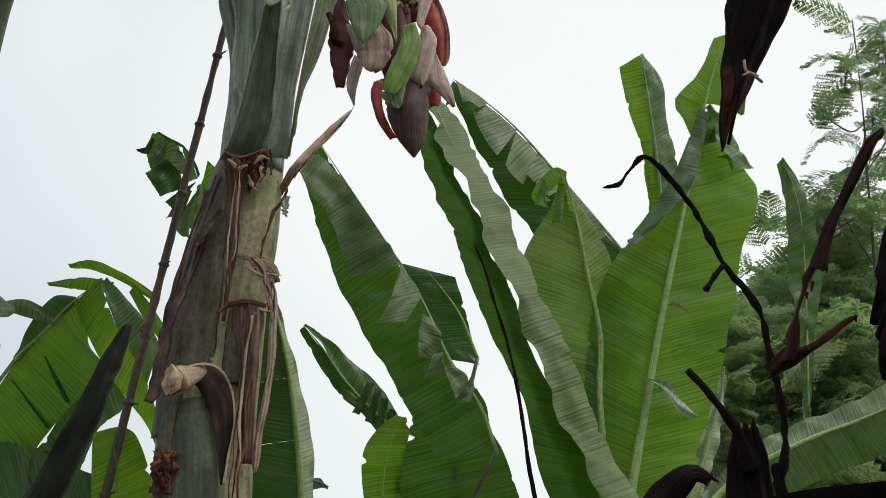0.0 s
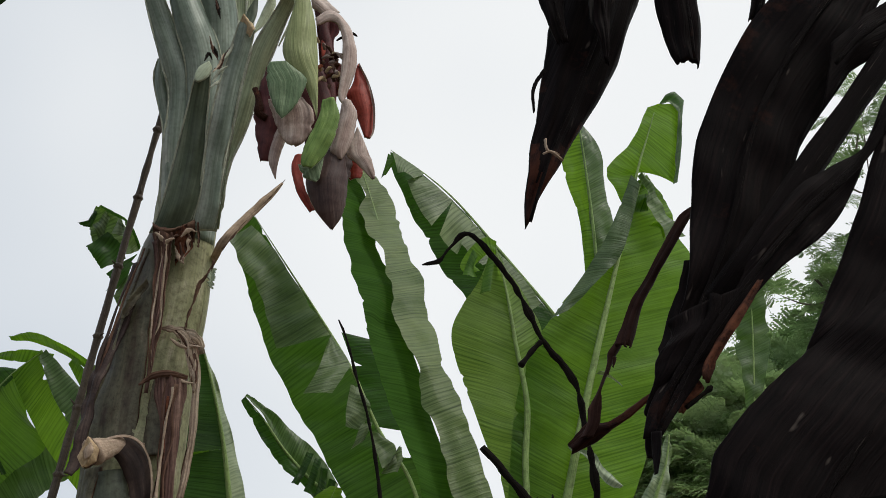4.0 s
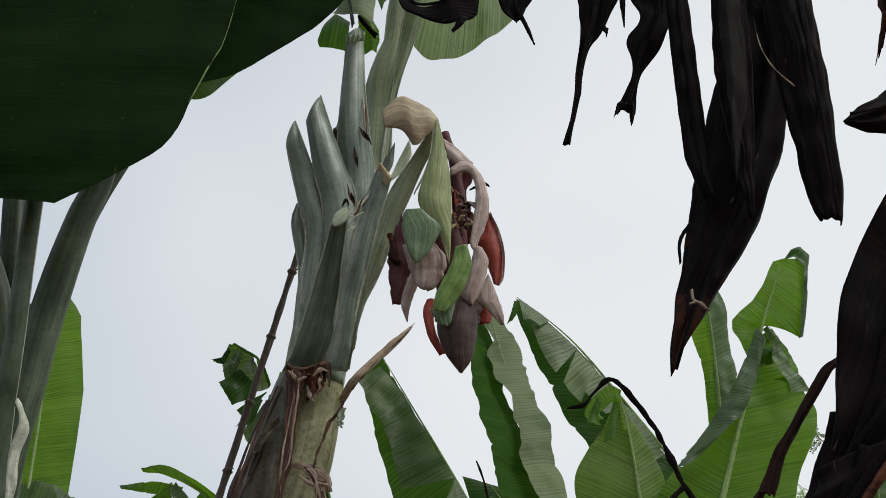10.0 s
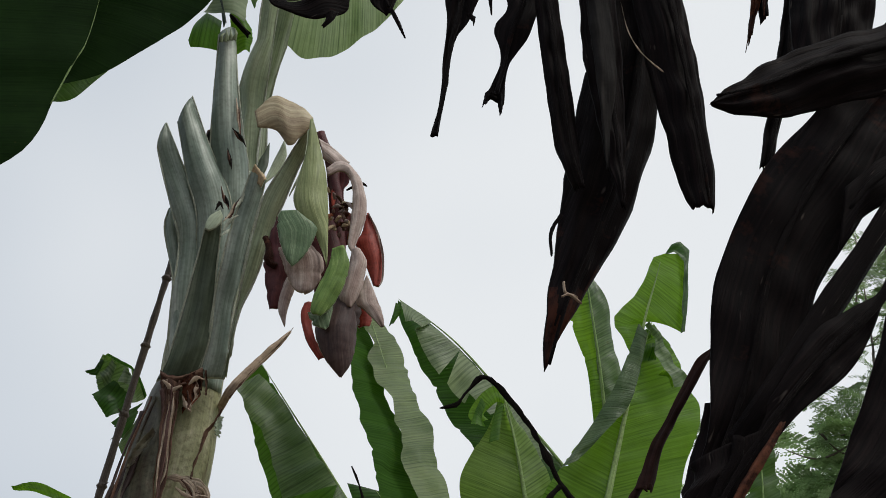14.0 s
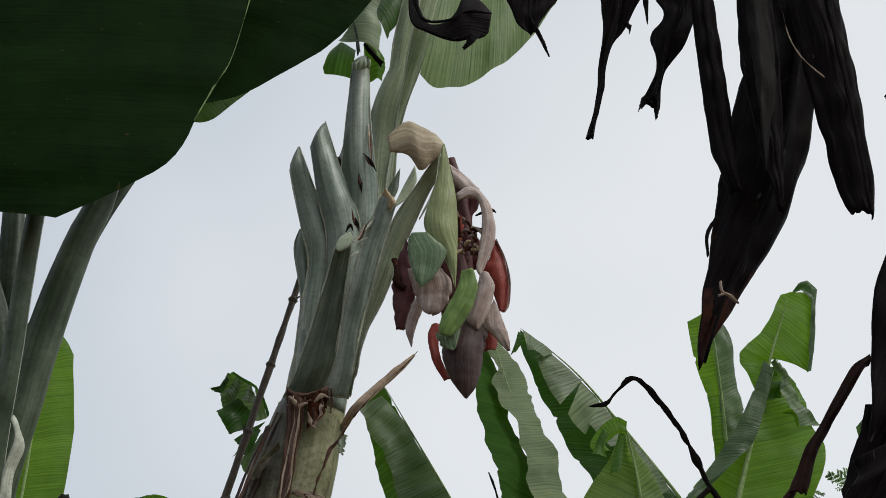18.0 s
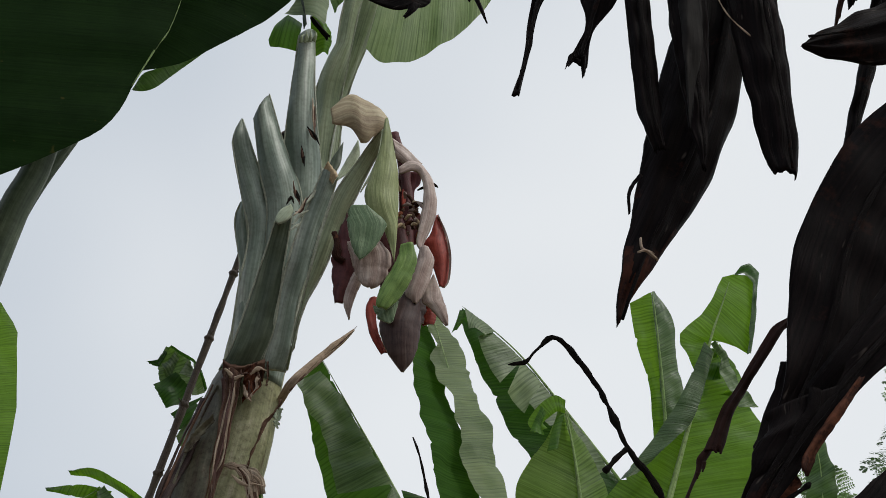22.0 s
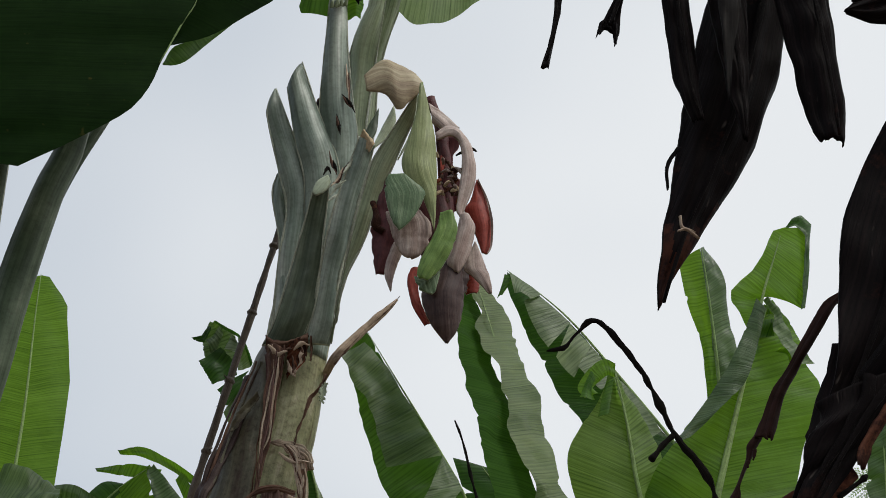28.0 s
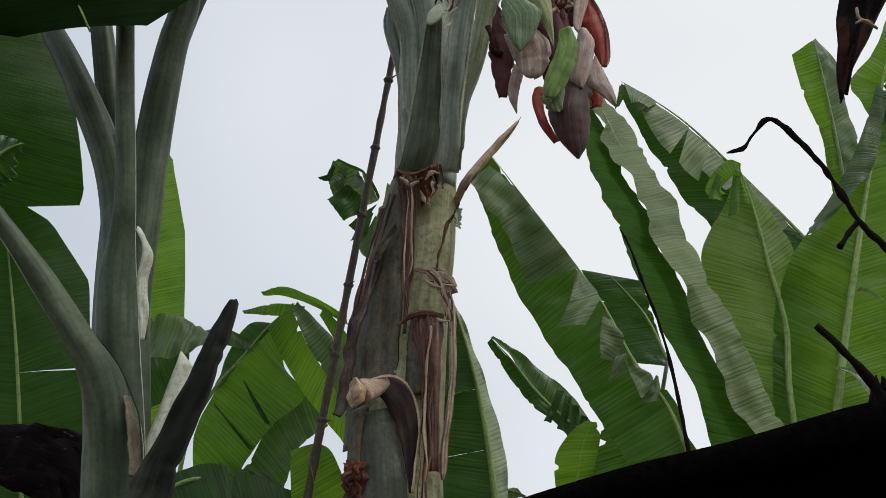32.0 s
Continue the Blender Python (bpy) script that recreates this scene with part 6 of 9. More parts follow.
# ---- banana plants behind ----
def back_plant(x, y, height, label, lean=0.0, r=0.11):
    root = thing("banana_plant", (x, y, 0), label, "banana plant", "banana plants")
    part("pseudostem", tube([(x, y, -0.03), (x + lean * 0.4, y, height * 0.5), (x + lean, y, height)], [(0, r * 1.2), (0.7, r), (1, r * 0.5)], 20, 1.0, count=24, rough=0.004), STEM_LOW, root)
    return root


def add_leaf(root, top, pts, left, right, label, mat, **kw):
    """A leaf of root's plant; its stalk springs from the top of the stem."""
    a, b = vec(top), vec(pts[0])
    mid = a.lerp(b, 0.5) + vec((0, 0.02, 0.05))
    return banana_leaf(pts, left, right, mat=mat, parent=root, name="leaf_blade", label=label, stalk=(a, mid) if (b - a).length > 0.02 else (), **kw)


def sheet_leaf(root, top, mid, label, sheets, seed=0, rib=0.004, under=None, crinkle=0.004, wave=0.003, jag=0.0, sharp=False, pleat=0.005, notch=0.22, rate=0.05):
    """A torn leaf made of sheets (left margin, right margin, material, scallops), with a midrib and a stalk to the top of its plant."""
    blade_ob = None
    for k, (left, right, mat, *more) in enumerate(sheets):
        nick = (notch, notch) if not mid or len(sheets) == 1 else ((notch, 0.0) if k == 0 else (0.0, notch))
        bm = panel(left, right, 0.04, 0.0, 48, 12, 1, seed=seed + 3 * k, crinkle=crinkle, wave=wave if k < 2 else 0.0, waves=3.5, jag=jag, sharp=sharp, pleat=pleat, rate=rate, notch=nick, scallop=more[0] if more else (0.0, 0.0), lean=0.3 if k == 0 and len(sheets) > 1 else -0.3)
        if blade_ob is None:
            blade_ob = part("leaf_blade" if under is None else "torn_piece", bm, mat, under or root, label)
        else:
            part("leaf_half" if under is None else "torn_piece", bm, mat, under or blade_ob)
    if mid:
        line = [vec(q) + vec((0, -0.009, 0)) for q in mid]
        part("midrib", tube(line, [(0, rib * 1.6), (0.6, rib), (1, rib * 0.2)], 8, 0.6, count=40), RIB_GREEN, blade_ob, "pale green midrib")
        a, b = vec(top), line[0]
        part("leaf_stalk", tube([a, a.lerp(b, 0.5) + vec((0, 0, 0.05)), b], [(0, rib * 3.5), (1, rib * 1.6)], 10, 0.8), STEM_GREY, blade_ob, "waxy green leaf stalk")
    return blade_ob


def build_back_plants():
    # clump seen between the stem and the black twig
    p = (0.705, 3.600, 2.300)
    A = back_plant(p[0] - 0.05, 3.75, 1.95, "banana plant with leaning torn leaves against the sky")
    top = (p[0] - 0.05, 3.75, 1.92)
    L = sheet_leaf(A, top, [(0.694, 3.050, 2.311), (0.656, 3.050, 2.407), (0.587, 3.050, 2.504), (0.523, 3.050, 2.630), (0.445, 3.050, 2.746), (0.345, 3.050, 2.885), (0.278, 3.050, 2.978)], "long green leaf with a turned grey-green half", [
        ([(0.565, 3.060, 2.286), (0.512, 3.060, 2.381), (0.453, 3.060, 2.478), (0.393, 3.060, 2.571), (0.325, 3.060, 2.693), (0.281, 3.060, 2.812), (0.235, 3.060, 2.928)], [(0.695, 3.055, 2.312), (0.657, 3.055, 2.408), (0.588, 3.055, 2.506), (0.524, 3.055, 2.632), (0.445, 3.055, 2.748), (0.345, 3.055, 2.887), (0.278, 3.055, 2.980)], LEAF_OLIVE, (0.007, 0.0))], seed=41, rib=0.003, notch=0.3, rate=0.07)
    sheet_leaf(A, None, None, "turned-over grey-green leaf half", [([(0.355, 2.930, 2.631), (0.328, 2.945, 2.698), (0.312, 2.960, 2.746), (0.292, 2.975, 2.793), (0.264, 2.990, 2.823), (0.243, 3.005, 2.870), (0.226, 3.020, 2.899)], [(0.463, 2.950, 2.676), (0.429, 2.967, 2.727), (0.405, 2.984, 2.771), (0.361, 3.001, 2.838), (0.316, 3.018, 2.903), (0.278, 3.035, 2.954)], LEAF_TURNED, (0.006, 0.0))], seed=42, under=L, wave=0.0, crinkle=0.006, notch=0.04, pleat=0.006)
    sheet_leaf(A, None, None, "turned-over leaf strip", [([(0.416, 2.940, 2.541), (0.436, 2.960, 2.584), (0.452, 2.980, 2.632), (0.465, 3.000, 2.685)], [(0.476, 2.960, 2.551), (0.507, 2.980, 2.610), (0.512, 3.000, 2.633), (0.471, 3.020, 2.702)], LEAF_TURNED)], seed=46, under=L, wave=0.0, notch=0.0)
    sheet_leaf(A, None, None, "curled torn leaf strip", [
        ([(0.509, 3.000, 2.493), (0.512, 3.000, 2.536), (0.520, 3.000, 2.587)], [(0.549, 3.020, 2.494), (0.560, 3.020, 2.544), (0.543, 3.020, 2.588)], LEAF_SHEEN_LIGHT),
        ([(0.531, 3.000, 2.450), (0.542, 3.000, 2.481), (0.550, 3.000, 2.506)], [(0.549, 3.020, 2.464), (0.565, 3.020, 2.494), (0.574, 3.020, 2.513)], LEAF_SHEEN_LIGHT),
        ([(0.595, 3.000, 2.410), (0.579, 3.000, 2.452), (0.562, 3.000, 2.494)], [(0.628, 3.020, 2.428), (0.618, 3.020, 2.465), (0.589, 3.020, 2.489)], LEAF_SHEEN_LIGHT),
        ([(0.595, 3.000, 2.401), (0.613, 3.000, 2.428), (0.626, 3.000, 2.459)], [(0.628, 3.020, 2.408), (0.638, 3.020, 2.437), (0.637, 3.020, 2.465)], LEAF_SHEEN_LIGHT)], seed=43, under=L, crinkle=0.008, wave=0.0)
    sheet_leaf(A, top, [(0.724, 3.400, 2.615), (0.673, 3.400, 2.728), (0.592, 3.400, 2.828)], "dark drooping leaf behind", [([(0.615, 3.400, 2.612), (0.569, 3.400, 2.725), (0.520, 3.400, 2.841)], [(0.730, 3.400, 2.601), (0.700, 3.400, 2.714), (0.664, 3.400, 2.818)], LEAF_DEEP)], seed=45, rib=0.003, wave=0.001)
    sheet_leaf(A, top, [(0.524, 3.400, 2.429), (0.464, 3.400, 2.475), (0.404, 3.400, 2.535), (0.350, 3.400, 2.604), (0.299, 3.400, 2.659)], "small dark leaf torn along its ribs", [
        ([(0.498, 3.410, 2.410), (0.459, 3.410, 2.457), (0.398, 3.410, 2.503), (0.344, 3.410, 2.571), (0.292, 3.410, 2.651)], [(0.524, 3.400, 2.429), (0.464, 3.400, 2.475), (0.404, 3.400, 2.535), (0.350, 3.400, 2.604), (0.299, 3.400, 2.659)], LEAF_DEEP, (0.004, 0.0)),
        ([(0.524, 3.400, 2.429), (0.464, 3.400, 2.475), (0.404, 3.400, 2.535), (0.350, 3.400, 2.604), (0.299, 3.400, 2.659)], [(0.539, 3.410, 2.466), (0.479, 3.410, 2.540), (0.412, 3.410, 2.592), (0.351, 3.410, 2.639), (0.305, 3.410, 2.668)], LEAF_SHEEN),
        ([(0.457, 3.385, 2.533), (0.443, 3.385, 2.491), (0.426, 3.385, 2.456)], [(0.474, 3.385, 2.528), (0.460, 3.385, 2.486), (0.443, 3.385, 2.451)], LEAF_DEEP),
        ([(0.477, 3.385, 2.519), (0.466, 3.385, 2.471), (0.456, 3.385, 2.437)], [(0.494, 3.385, 2.514), (0.483, 3.385, 2.466), (0.473, 3.385, 2.432)], LEAF_DEEP),
        ([(0.493, 3.385, 2.499), (0.489, 3.385, 2.458), (0.480, 3.385, 2.421)], [(0.510, 3.385, 2.494), (0.507, 3.385, 2.453), (0.497, 3.385, 2.416)], LEAF_DEEP),
        ([(0.514, 3.385, 2.472), (0.508, 3.385, 2.438), (0.499, 3.385, 2.408)], [(0.531, 3.385, 2.467), (0.525, 3.385, 2.433), (0.517, 3.385, 2.403)], LEAF_DEEP)], seed=44, rib=0.003, notch=0.4, rate=0.03)
    sheet_leaf(A, top, [(0.660, 3.270, 2.161), (0.652, 3.270, 2.286), (0.642, 3.270, 2.388), (0.639, 3.270, 2.493)], "broad low green leaf", [([(0.524, 3.270, 2.157), (0.513, 3.270, 2.269), (0.537, 3.270, 2.369), (0.557, 3.270, 2.444), (0.601, 3.270, 2.505)], [(0.832, 3.260, 2.164), (0.777, 3.260, 2.325), (0.733, 3.260, 2.407), (0.720, 3.260, 2.466), (0.696, 3.260, 2.505)], LEAF_OLIVE)], seed=44, rib=0.003)
    sheet_leaf(A, top, [(0.497, 3.250, 2.153), (0.486, 3.250, 2.264), (0.497, 3.250, 2.353), (0.519, 3.250, 2.418)], "small bright leaf", [([(0.460, 3.250, 2.152), (0.441, 3.250, 2.269), (0.439, 3.250, 2.336), (0.468, 3.250, 2.388), (0.508, 3.250, 2.424)], [(0.534, 3.250, 2.154), (0.526, 3.250, 2.290), (0.535, 3.250, 2.354), (0.540, 3.250, 2.390), (0.533, 3.250, 2.421)], LEAF_FRESH)], seed=45, rib=0.002)

    p = (0.953, 3.600, 2.266)
    B = back_plant(p[0], 3.75, 1.95, "banana plant with upright leaves behind the black twig")
    top = (p[0], 3.75, 1.92)
    L = sheet_leaf(B, top, [(0.736, 2.330, 2.026), (0.700, 2.361, 2.127), (0.646, 2.405, 2.292), (0.601, 2.467, 2.442), (0.573, 2.555, 2.572), (0.555, 2.655, 2.708), (0.532, 2.780, 2.874), (0.509, 2.894, 3.022), (0.470, 3.000, 3.198)], "upright dark green leaf with a wavy paler half", [
        ([(0.645, 2.300, 2.011), (0.611, 2.331, 2.110), (0.566, 2.375, 2.264), (0.519, 2.438, 2.421), (0.489, 2.525, 2.564), (0.475, 2.625, 2.694), (0.452, 2.750, 2.847), (0.421, 2.864, 2.985), (0.395, 2.970, 3.113)], [(0.723, 2.330, 2.020), (0.694, 2.361, 2.120), (0.634, 2.405, 2.278), (0.599, 2.468, 2.432), (0.564, 2.555, 2.562), (0.558, 2.655, 2.691), (0.522, 2.780, 2.844), (0.520, 2.894, 2.972), (0.467, 3.000, 3.152)], LEAF_BACK),
        ([(0.708, 2.288, 2.018), (0.679, 2.319, 2.118), (0.621, 2.363, 2.275), (0.585, 2.426, 2.430), (0.548, 2.513, 2.563), (0.542, 2.613, 2.692), (0.506, 2.738, 2.845), (0.502, 2.852, 2.974), (0.457, 2.958, 3.147)], [(0.771, 2.300, 2.025), (0.741, 2.331, 2.126), (0.682, 2.375, 2.288), (0.637, 2.438, 2.437), (0.620, 2.525, 2.561), (0.602, 2.625, 2.690), (0.581, 2.750, 2.842), (0.566, 2.864, 2.966), (0.481, 2.970, 3.160)], LEAF_WAVY, (0.009, 0.006))], seed=47, wave=0.006, rib=0.0015, notch=0.12)
    L = sheet_leaf(B, top, [(0.914, 2.930, 2.139), (0.884, 2.930, 2.395), (0.885, 2.930, 2.548), (0.859, 2.930, 2.679), (0.841, 2.930, 2.779), (0.823, 2.930, 2.856), (0.807, 2.930, 2.910)], "light green pointed leaf with clear ribs", [
        ([(0.892, 2.950, 2.140), (0.843, 2.950, 2.373), (0.797, 2.950, 2.482), (0.753, 2.950, 2.597), (0.723, 2.950, 2.699), (0.748, 2.950, 2.776), (0.792, 2.950, 2.853), (0.809, 2.950, 2.917)], [(0.914, 2.930, 2.139), (0.884, 2.930, 2.395), (0.885, 2.930, 2.548), (0.859, 2.930, 2.679), (0.841, 2.930, 2.779), (0.823, 2.930, 2.856), (0.807, 2.930, 2.910)], LEAF_RIBBED),
        ([(0.914, 2.930, 2.139), (0.884, 2.930, 2.395), (0.885, 2.930, 2.548), (0.859, 2.930, 2.679), (0.841, 2.930, 2.779), (0.823, 2.930, 2.856), (0.807, 2.930, 2.910)], [(0.950, 2.960, 2.148), (0.938, 2.960, 2.410), (0.958, 2.960, 2.555), (0.934, 2.960, 2.701), (0.892, 2.960, 2.792), (0.849, 2.960, 2.866), (0.816, 2.960, 2.928)], LEAF_RIBBED)], seed=48, rib=0.006)
    part("curled_tip", panel([(0.747, 2.910, 2.825), (0.731, 2.910, 2.847), (0.754, 2.910, 2.893), (0.785, 2.910, 2.920), (0.810, 2.910, 2.913)], [(0.775, 2.915, 2.840), (0.764, 2.915, 2.851), (0.778, 2.915, 2.869), (0.795, 2.915, 2.885), (0.810, 2.915, 2.882)], 0.15, 0.0, 26, 8, 1, seed=2, crinkle=0.003), LEAF_FRESH, L, "bright folded leaf tip")
    part("curled_tip", panel([(0.775, 2.905, 2.783), (0.783, 2.905, 2.832), (0.791, 2.905, 2.867)], [(0.797, 2.905, 2.791), (0.802, 2.905, 2.839), (0.808, 2.905, 2.880)], 0.15, 0.0, 18, 8, 1, seed=3, crinkle=0.003), LEAF_MID, L)
    part("curled_tip", panel([(0.735, 2.900, 2.822), (0.746, 2.900, 2.858), (0.757, 2.900, 2.886)], [(0.767, 2.900, 2.819), (0.759, 2.900, 2.841), (0.767, 2.900, 2.869)], 0.10, 0.0, 14, 8, 1, seed=4, crinkle=0.003), LEAF_MID, L)
    L = sheet_leaf(B, top, [(1.045, 3.100, 2.748), (0.956, 3.100, 2.856), (0.823, 3.100, 3.004), (0.741, 3.100, 3.091), (0.670, 3.100, 3.148), (0.585, 3.100, 3.202)], "dark green leaf with grey torn strips folded over", [
        ([(0.846, 3.110, 2.753), (0.786, 3.110, 2.845), (0.718, 3.110, 2.925), (0.668, 3.110, 3.013), (0.612, 3.110, 3.117), (0.588, 3.110, 3.173)], [(1.045, 3.100, 2.748), (0.956, 3.100, 2.856), (0.823, 3.100, 3.004), (0.741, 3.100, 3.091), (0.670, 3.100, 3.148), (0.585, 3.100, 3.202)], LEAF_DEEP, (0.004, 0.0)),
        ([(0.664, 3.070, 3.135), (0.620, 3.070, 3.164), (0.586, 3.070, 3.185)], [(0.636, 3.040, 3.104), (0.618, 3.040, 3.113), (0.599, 3.040, 3.114)], LEAF_SHEEN_LIGHT),
        ([(0.736, 3.070, 3.077), (0.702, 3.070, 3.106), (0.661, 3.070, 3.136)], [(0.683, 3.040, 2.992), (0.655, 3.040, 3.038), (0.625, 3.040, 3.106)], LEAF_SHEEN_LIGHT),
        ([(0.785, 3.070, 3.025), (0.761, 3.070, 3.053), (0.736, 3.070, 3.077)], [(0.745, 3.040, 2.928), (0.721, 3.040, 2.952), (0.702, 3.040, 2.972)], LEAF_UNDER),
        ([(0.857, 3.070, 2.947), (0.820, 3.070, 2.991), (0.785, 3.070, 3.025)], [(0.804, 3.040, 2.906), (0.781, 3.040, 2.931), (0.751, 3.040, 2.954)], LEAF_SHEEN_LIGHT),
        ([(0.951, 3.070, 2.841), (0.903, 3.070, 2.894), (0.857, 3.070, 2.947)], [(0.914, 3.040, 2.804), (0.881, 3.040, 2.843), (0.839, 3.040, 2.897)], LEAF_SHEEN_LIGHT),
        ([(0.563, 3.060, 3.111), (0.571, 3.060, 3.145), (0.576, 3.060, 3.175)], [(0.575, 3.060, 3.123), (0.587, 3.060, 3.147), (0.592, 3.060, 3.170)], LEAF_OLIVE)], seed=50, crinkle=0.003, wave=0.0, rib=0.003, notch=0.1)

    p = (1.096, 3.500, 2.158)
    C = back_plant(p[0], 3.7, 1.95, "banana plant with a broad sunlit leaf beside the feathery trees")
    top = (p[0], 3.7, 1.92)
    L = sheet_leaf(C, top, [(0.918, 2.900, 2.124), (0.953, 2.900, 2.297), (0.996, 2.900, 2.518), (1.049, 2.900, 2.759), (1.096, 2.900, 2.953), (1.145, 2.900, 3.108)], "broad light green leaf with a turned top", [
        ([(0.843, 2.930, 2.121), (0.847, 2.930, 2.301), (0.861, 2.930, 2.544), (0.895, 2.930, 2.672), (0.955, 2.930, 2.777), (1.039, 2.930, 2.903), (1.110, 2.930, 3.025), (1.150, 2.930, 3.115)], [(0.918, 2.900, 2.124), (0.953, 2.900, 2.297), (0.996, 2.900, 2.518), (1.049, 2.900, 2.759), (1.096, 2.900, 2.953), (1.145, 2.900, 3.108)], LEAF_FRESH),
        ([(0.918, 2.900, 2.124), (0.953, 2.900, 2.297), (0.996, 2.900, 2.518), (1.049, 2.900, 2.759), (1.096, 2.900, 2.953), (1.145, 2.900, 3.108)], [(1.022, 2.940, 2.143), (1.079, 2.940, 2.255), (1.153, 2.940, 2.479), (1.191, 2.940, 2.635), (1.227, 2.940, 2.788), (1.267, 2.940, 2.931), (1.227, 2.940, 2.992), (1.203, 2.940, 3.073), (1.167, 2.940, 3.131)], LEAF_FRESH)], seed=51, rib=0.007)
    sheet_leaf(C, None, None, "bright green leaf end standing like a flag", [([(1.092, 2.895, 2.963), (1.094, 2.895, 3.028), (1.076, 2.895, 3.059), (1.057, 2.895, 3.087), (1.056, 2.895, 3.112), (1.077, 2.895, 3.140), (1.107, 2.895, 3.172), (1.130, 2.895, 3.214), (1.147, 2.895, 3.257), (1.159, 2.895, 3.284), (1.185, 2.895, 3.296)], [(1.124, 2.910, 2.977), (1.124, 2.910, 3.050), (1.130, 2.910, 3.096), (1.139, 2.910, 3.122), (1.170, 2.910, 3.121), (1.198, 2.910, 3.111), (1.223, 2.910, 3.100), (1.228, 2.910, 3.148), (1.234, 2.910, 3.219), (1.240, 2.910, 3.284), (1.233, 2.910, 3.306)], LEAF_FRESH), ([(1.185, 2.895, 3.293), (1.211, 2.895, 3.307), (1.233, 2.895, 3.282), (1.227, 2.895, 3.209), (1.217, 2.895, 3.094)], [(1.205, 2.910, 3.326), (1.229, 2.910, 3.342), (1.255, 2.910, 3.325), (1.244, 2.910, 3.221), (1.225, 2.910, 3.100)], LEAF_DEEP)], seed=58, under=L, sharp=True, wave=0.0, notch=0.0, pleat=0.003)
    part("midrib", tube([(1.098, 2.885, 2.956), (1.110, 2.885, 3.016), (1.121, 2.885, 3.081), (1.134, 2.885, 3.137), (1.152, 2.885, 3.198), (1.171, 2.885, 3.266)], [(0, 0.0042), (0.6, 0.0028), (1, 0.0006)], 8, 0.6, count=30), RIB_GREEN, L, "pale green midrib")
    sheet_leaf(C, None, None, "turned grey-green leaf margin", [([(0.924, 2.875, 2.729), (0.986, 2.875, 2.824), (1.048, 2.875, 2.931), (1.089, 2.875, 3.034), (1.108, 2.875, 3.089)], [(0.959, 2.865, 2.748), (1.026, 2.865, 2.822), (1.080, 2.865, 2.894), (1.109, 2.865, 2.991), (1.125, 2.865, 3.064)], LEAF_SHEEN)], seed=59, under=L, wave=0.0)
    sheet_leaf(C, None, None, "hanging torn leaf strip", [([(1.126, 2.880, 3.096), (1.144, 2.880, 3.076), (1.148, 2.880, 3.022), (1.173, 2.880, 2.979), (1.187, 2.880, 2.947)], [(1.139, 2.890, 3.109), (1.168, 2.890, 3.072), (1.187, 2.890, 3.030), (1.208, 2.890, 2.998), (1.238, 2.890, 2.962)], LEAF_TURNED), ([(1.118, 2.900, 3.064), (1.152, 2.900, 3.076)], [(1.127, 2.900, 3.093), (1.153, 2.900, 3.105)], LEAF_FRESH), ([(1.110, 2.900, 3.008), (1.155, 2.900, 3.021)], [(1.117, 2.900, 3.052), (1.154, 2.900, 3.065)], LEAF_MID), ([(1.151, 2.885, 2.978), (1.177, 2.885, 2.976), (1.183, 2.885, 2.945)], [(1.161, 2.885, 2.983), (1.182, 2.885, 2.984), (1.193, 2.885, 2.965)], LEAF_FRESH)], seed=52, under=L, notch=0.05, crinkle=0.005)
    sheet_leaf(C, None, None, "pale folded strip on the leaf margin", [([(0.960, 2.870, 2.453), (1.013, 2.870, 2.445), (1.036, 2.870, 2.413), (1.076, 2.870, 2.379)], [(0.973, 2.860, 2.437), (0.999, 2.860, 2.426), (1.041, 2.860, 2.380), (1.067, 2.860, 2.372)], LEAF_PALE), ([(1.025, 2.880, 2.619), (1.056, 2.880, 2.613), (1.083, 2.880, 2.593)], [(1.032, 2.880, 2.623), (1.049, 2.880, 2.621), (1.076, 2.880, 2.603)], LEAF_PALE)], seed=61, under=L, wave=0.0, notch=0.0)
    sheet_leaf(C, top, [(1.095, 3.050, 2.614), (1.081, 3.050, 2.822), (1.067, 3.050, 3.017), (1.048, 3.050, 3.193), (1.034, 3.050, 3.299)], "narrow upright leaf with a yellow-green half", [
        ([(1.072, 3.060, 2.614), (1.058, 3.060, 2.823), (1.039, 3.060, 3.046), (1.003, 3.060, 3.160), (0.983, 3.060, 3.268)], [(1.095, 3.050, 2.614), (1.081, 3.050, 2.822), (1.063, 3.050, 3.045), (1.046, 3.050, 3.192), (1.032, 3.050, 3.302)], LEAF_FRESH),
        ([(1.095, 3.050, 2.614), (1.081, 3.050, 2.822), (1.063, 3.050, 3.045), (1.046, 3.050, 3.192), (1.032, 3.050, 3.302)], [(1.158, 3.070, 2.629), (1.147, 3.070, 2.840), (1.126, 3.070, 3.035), (1.107, 3.070, 3.151), (1.088, 3.070, 3.241), (1.047, 3.070, 3.324)], LEAF_SHEEN)], seed=53, rib=0.004)
    sheet_leaf(C, None, None, "green leaf end lit from behind", [([(1.087, 3.100, 2.734), (1.071, 3.100, 2.882), (1.053, 3.100, 3.038)], [(1.149, 3.100, 2.783), (1.123, 3.100, 2.932), (1.083, 3.100, 3.072)], LEAF_FRESH)], seed=60, under=C)
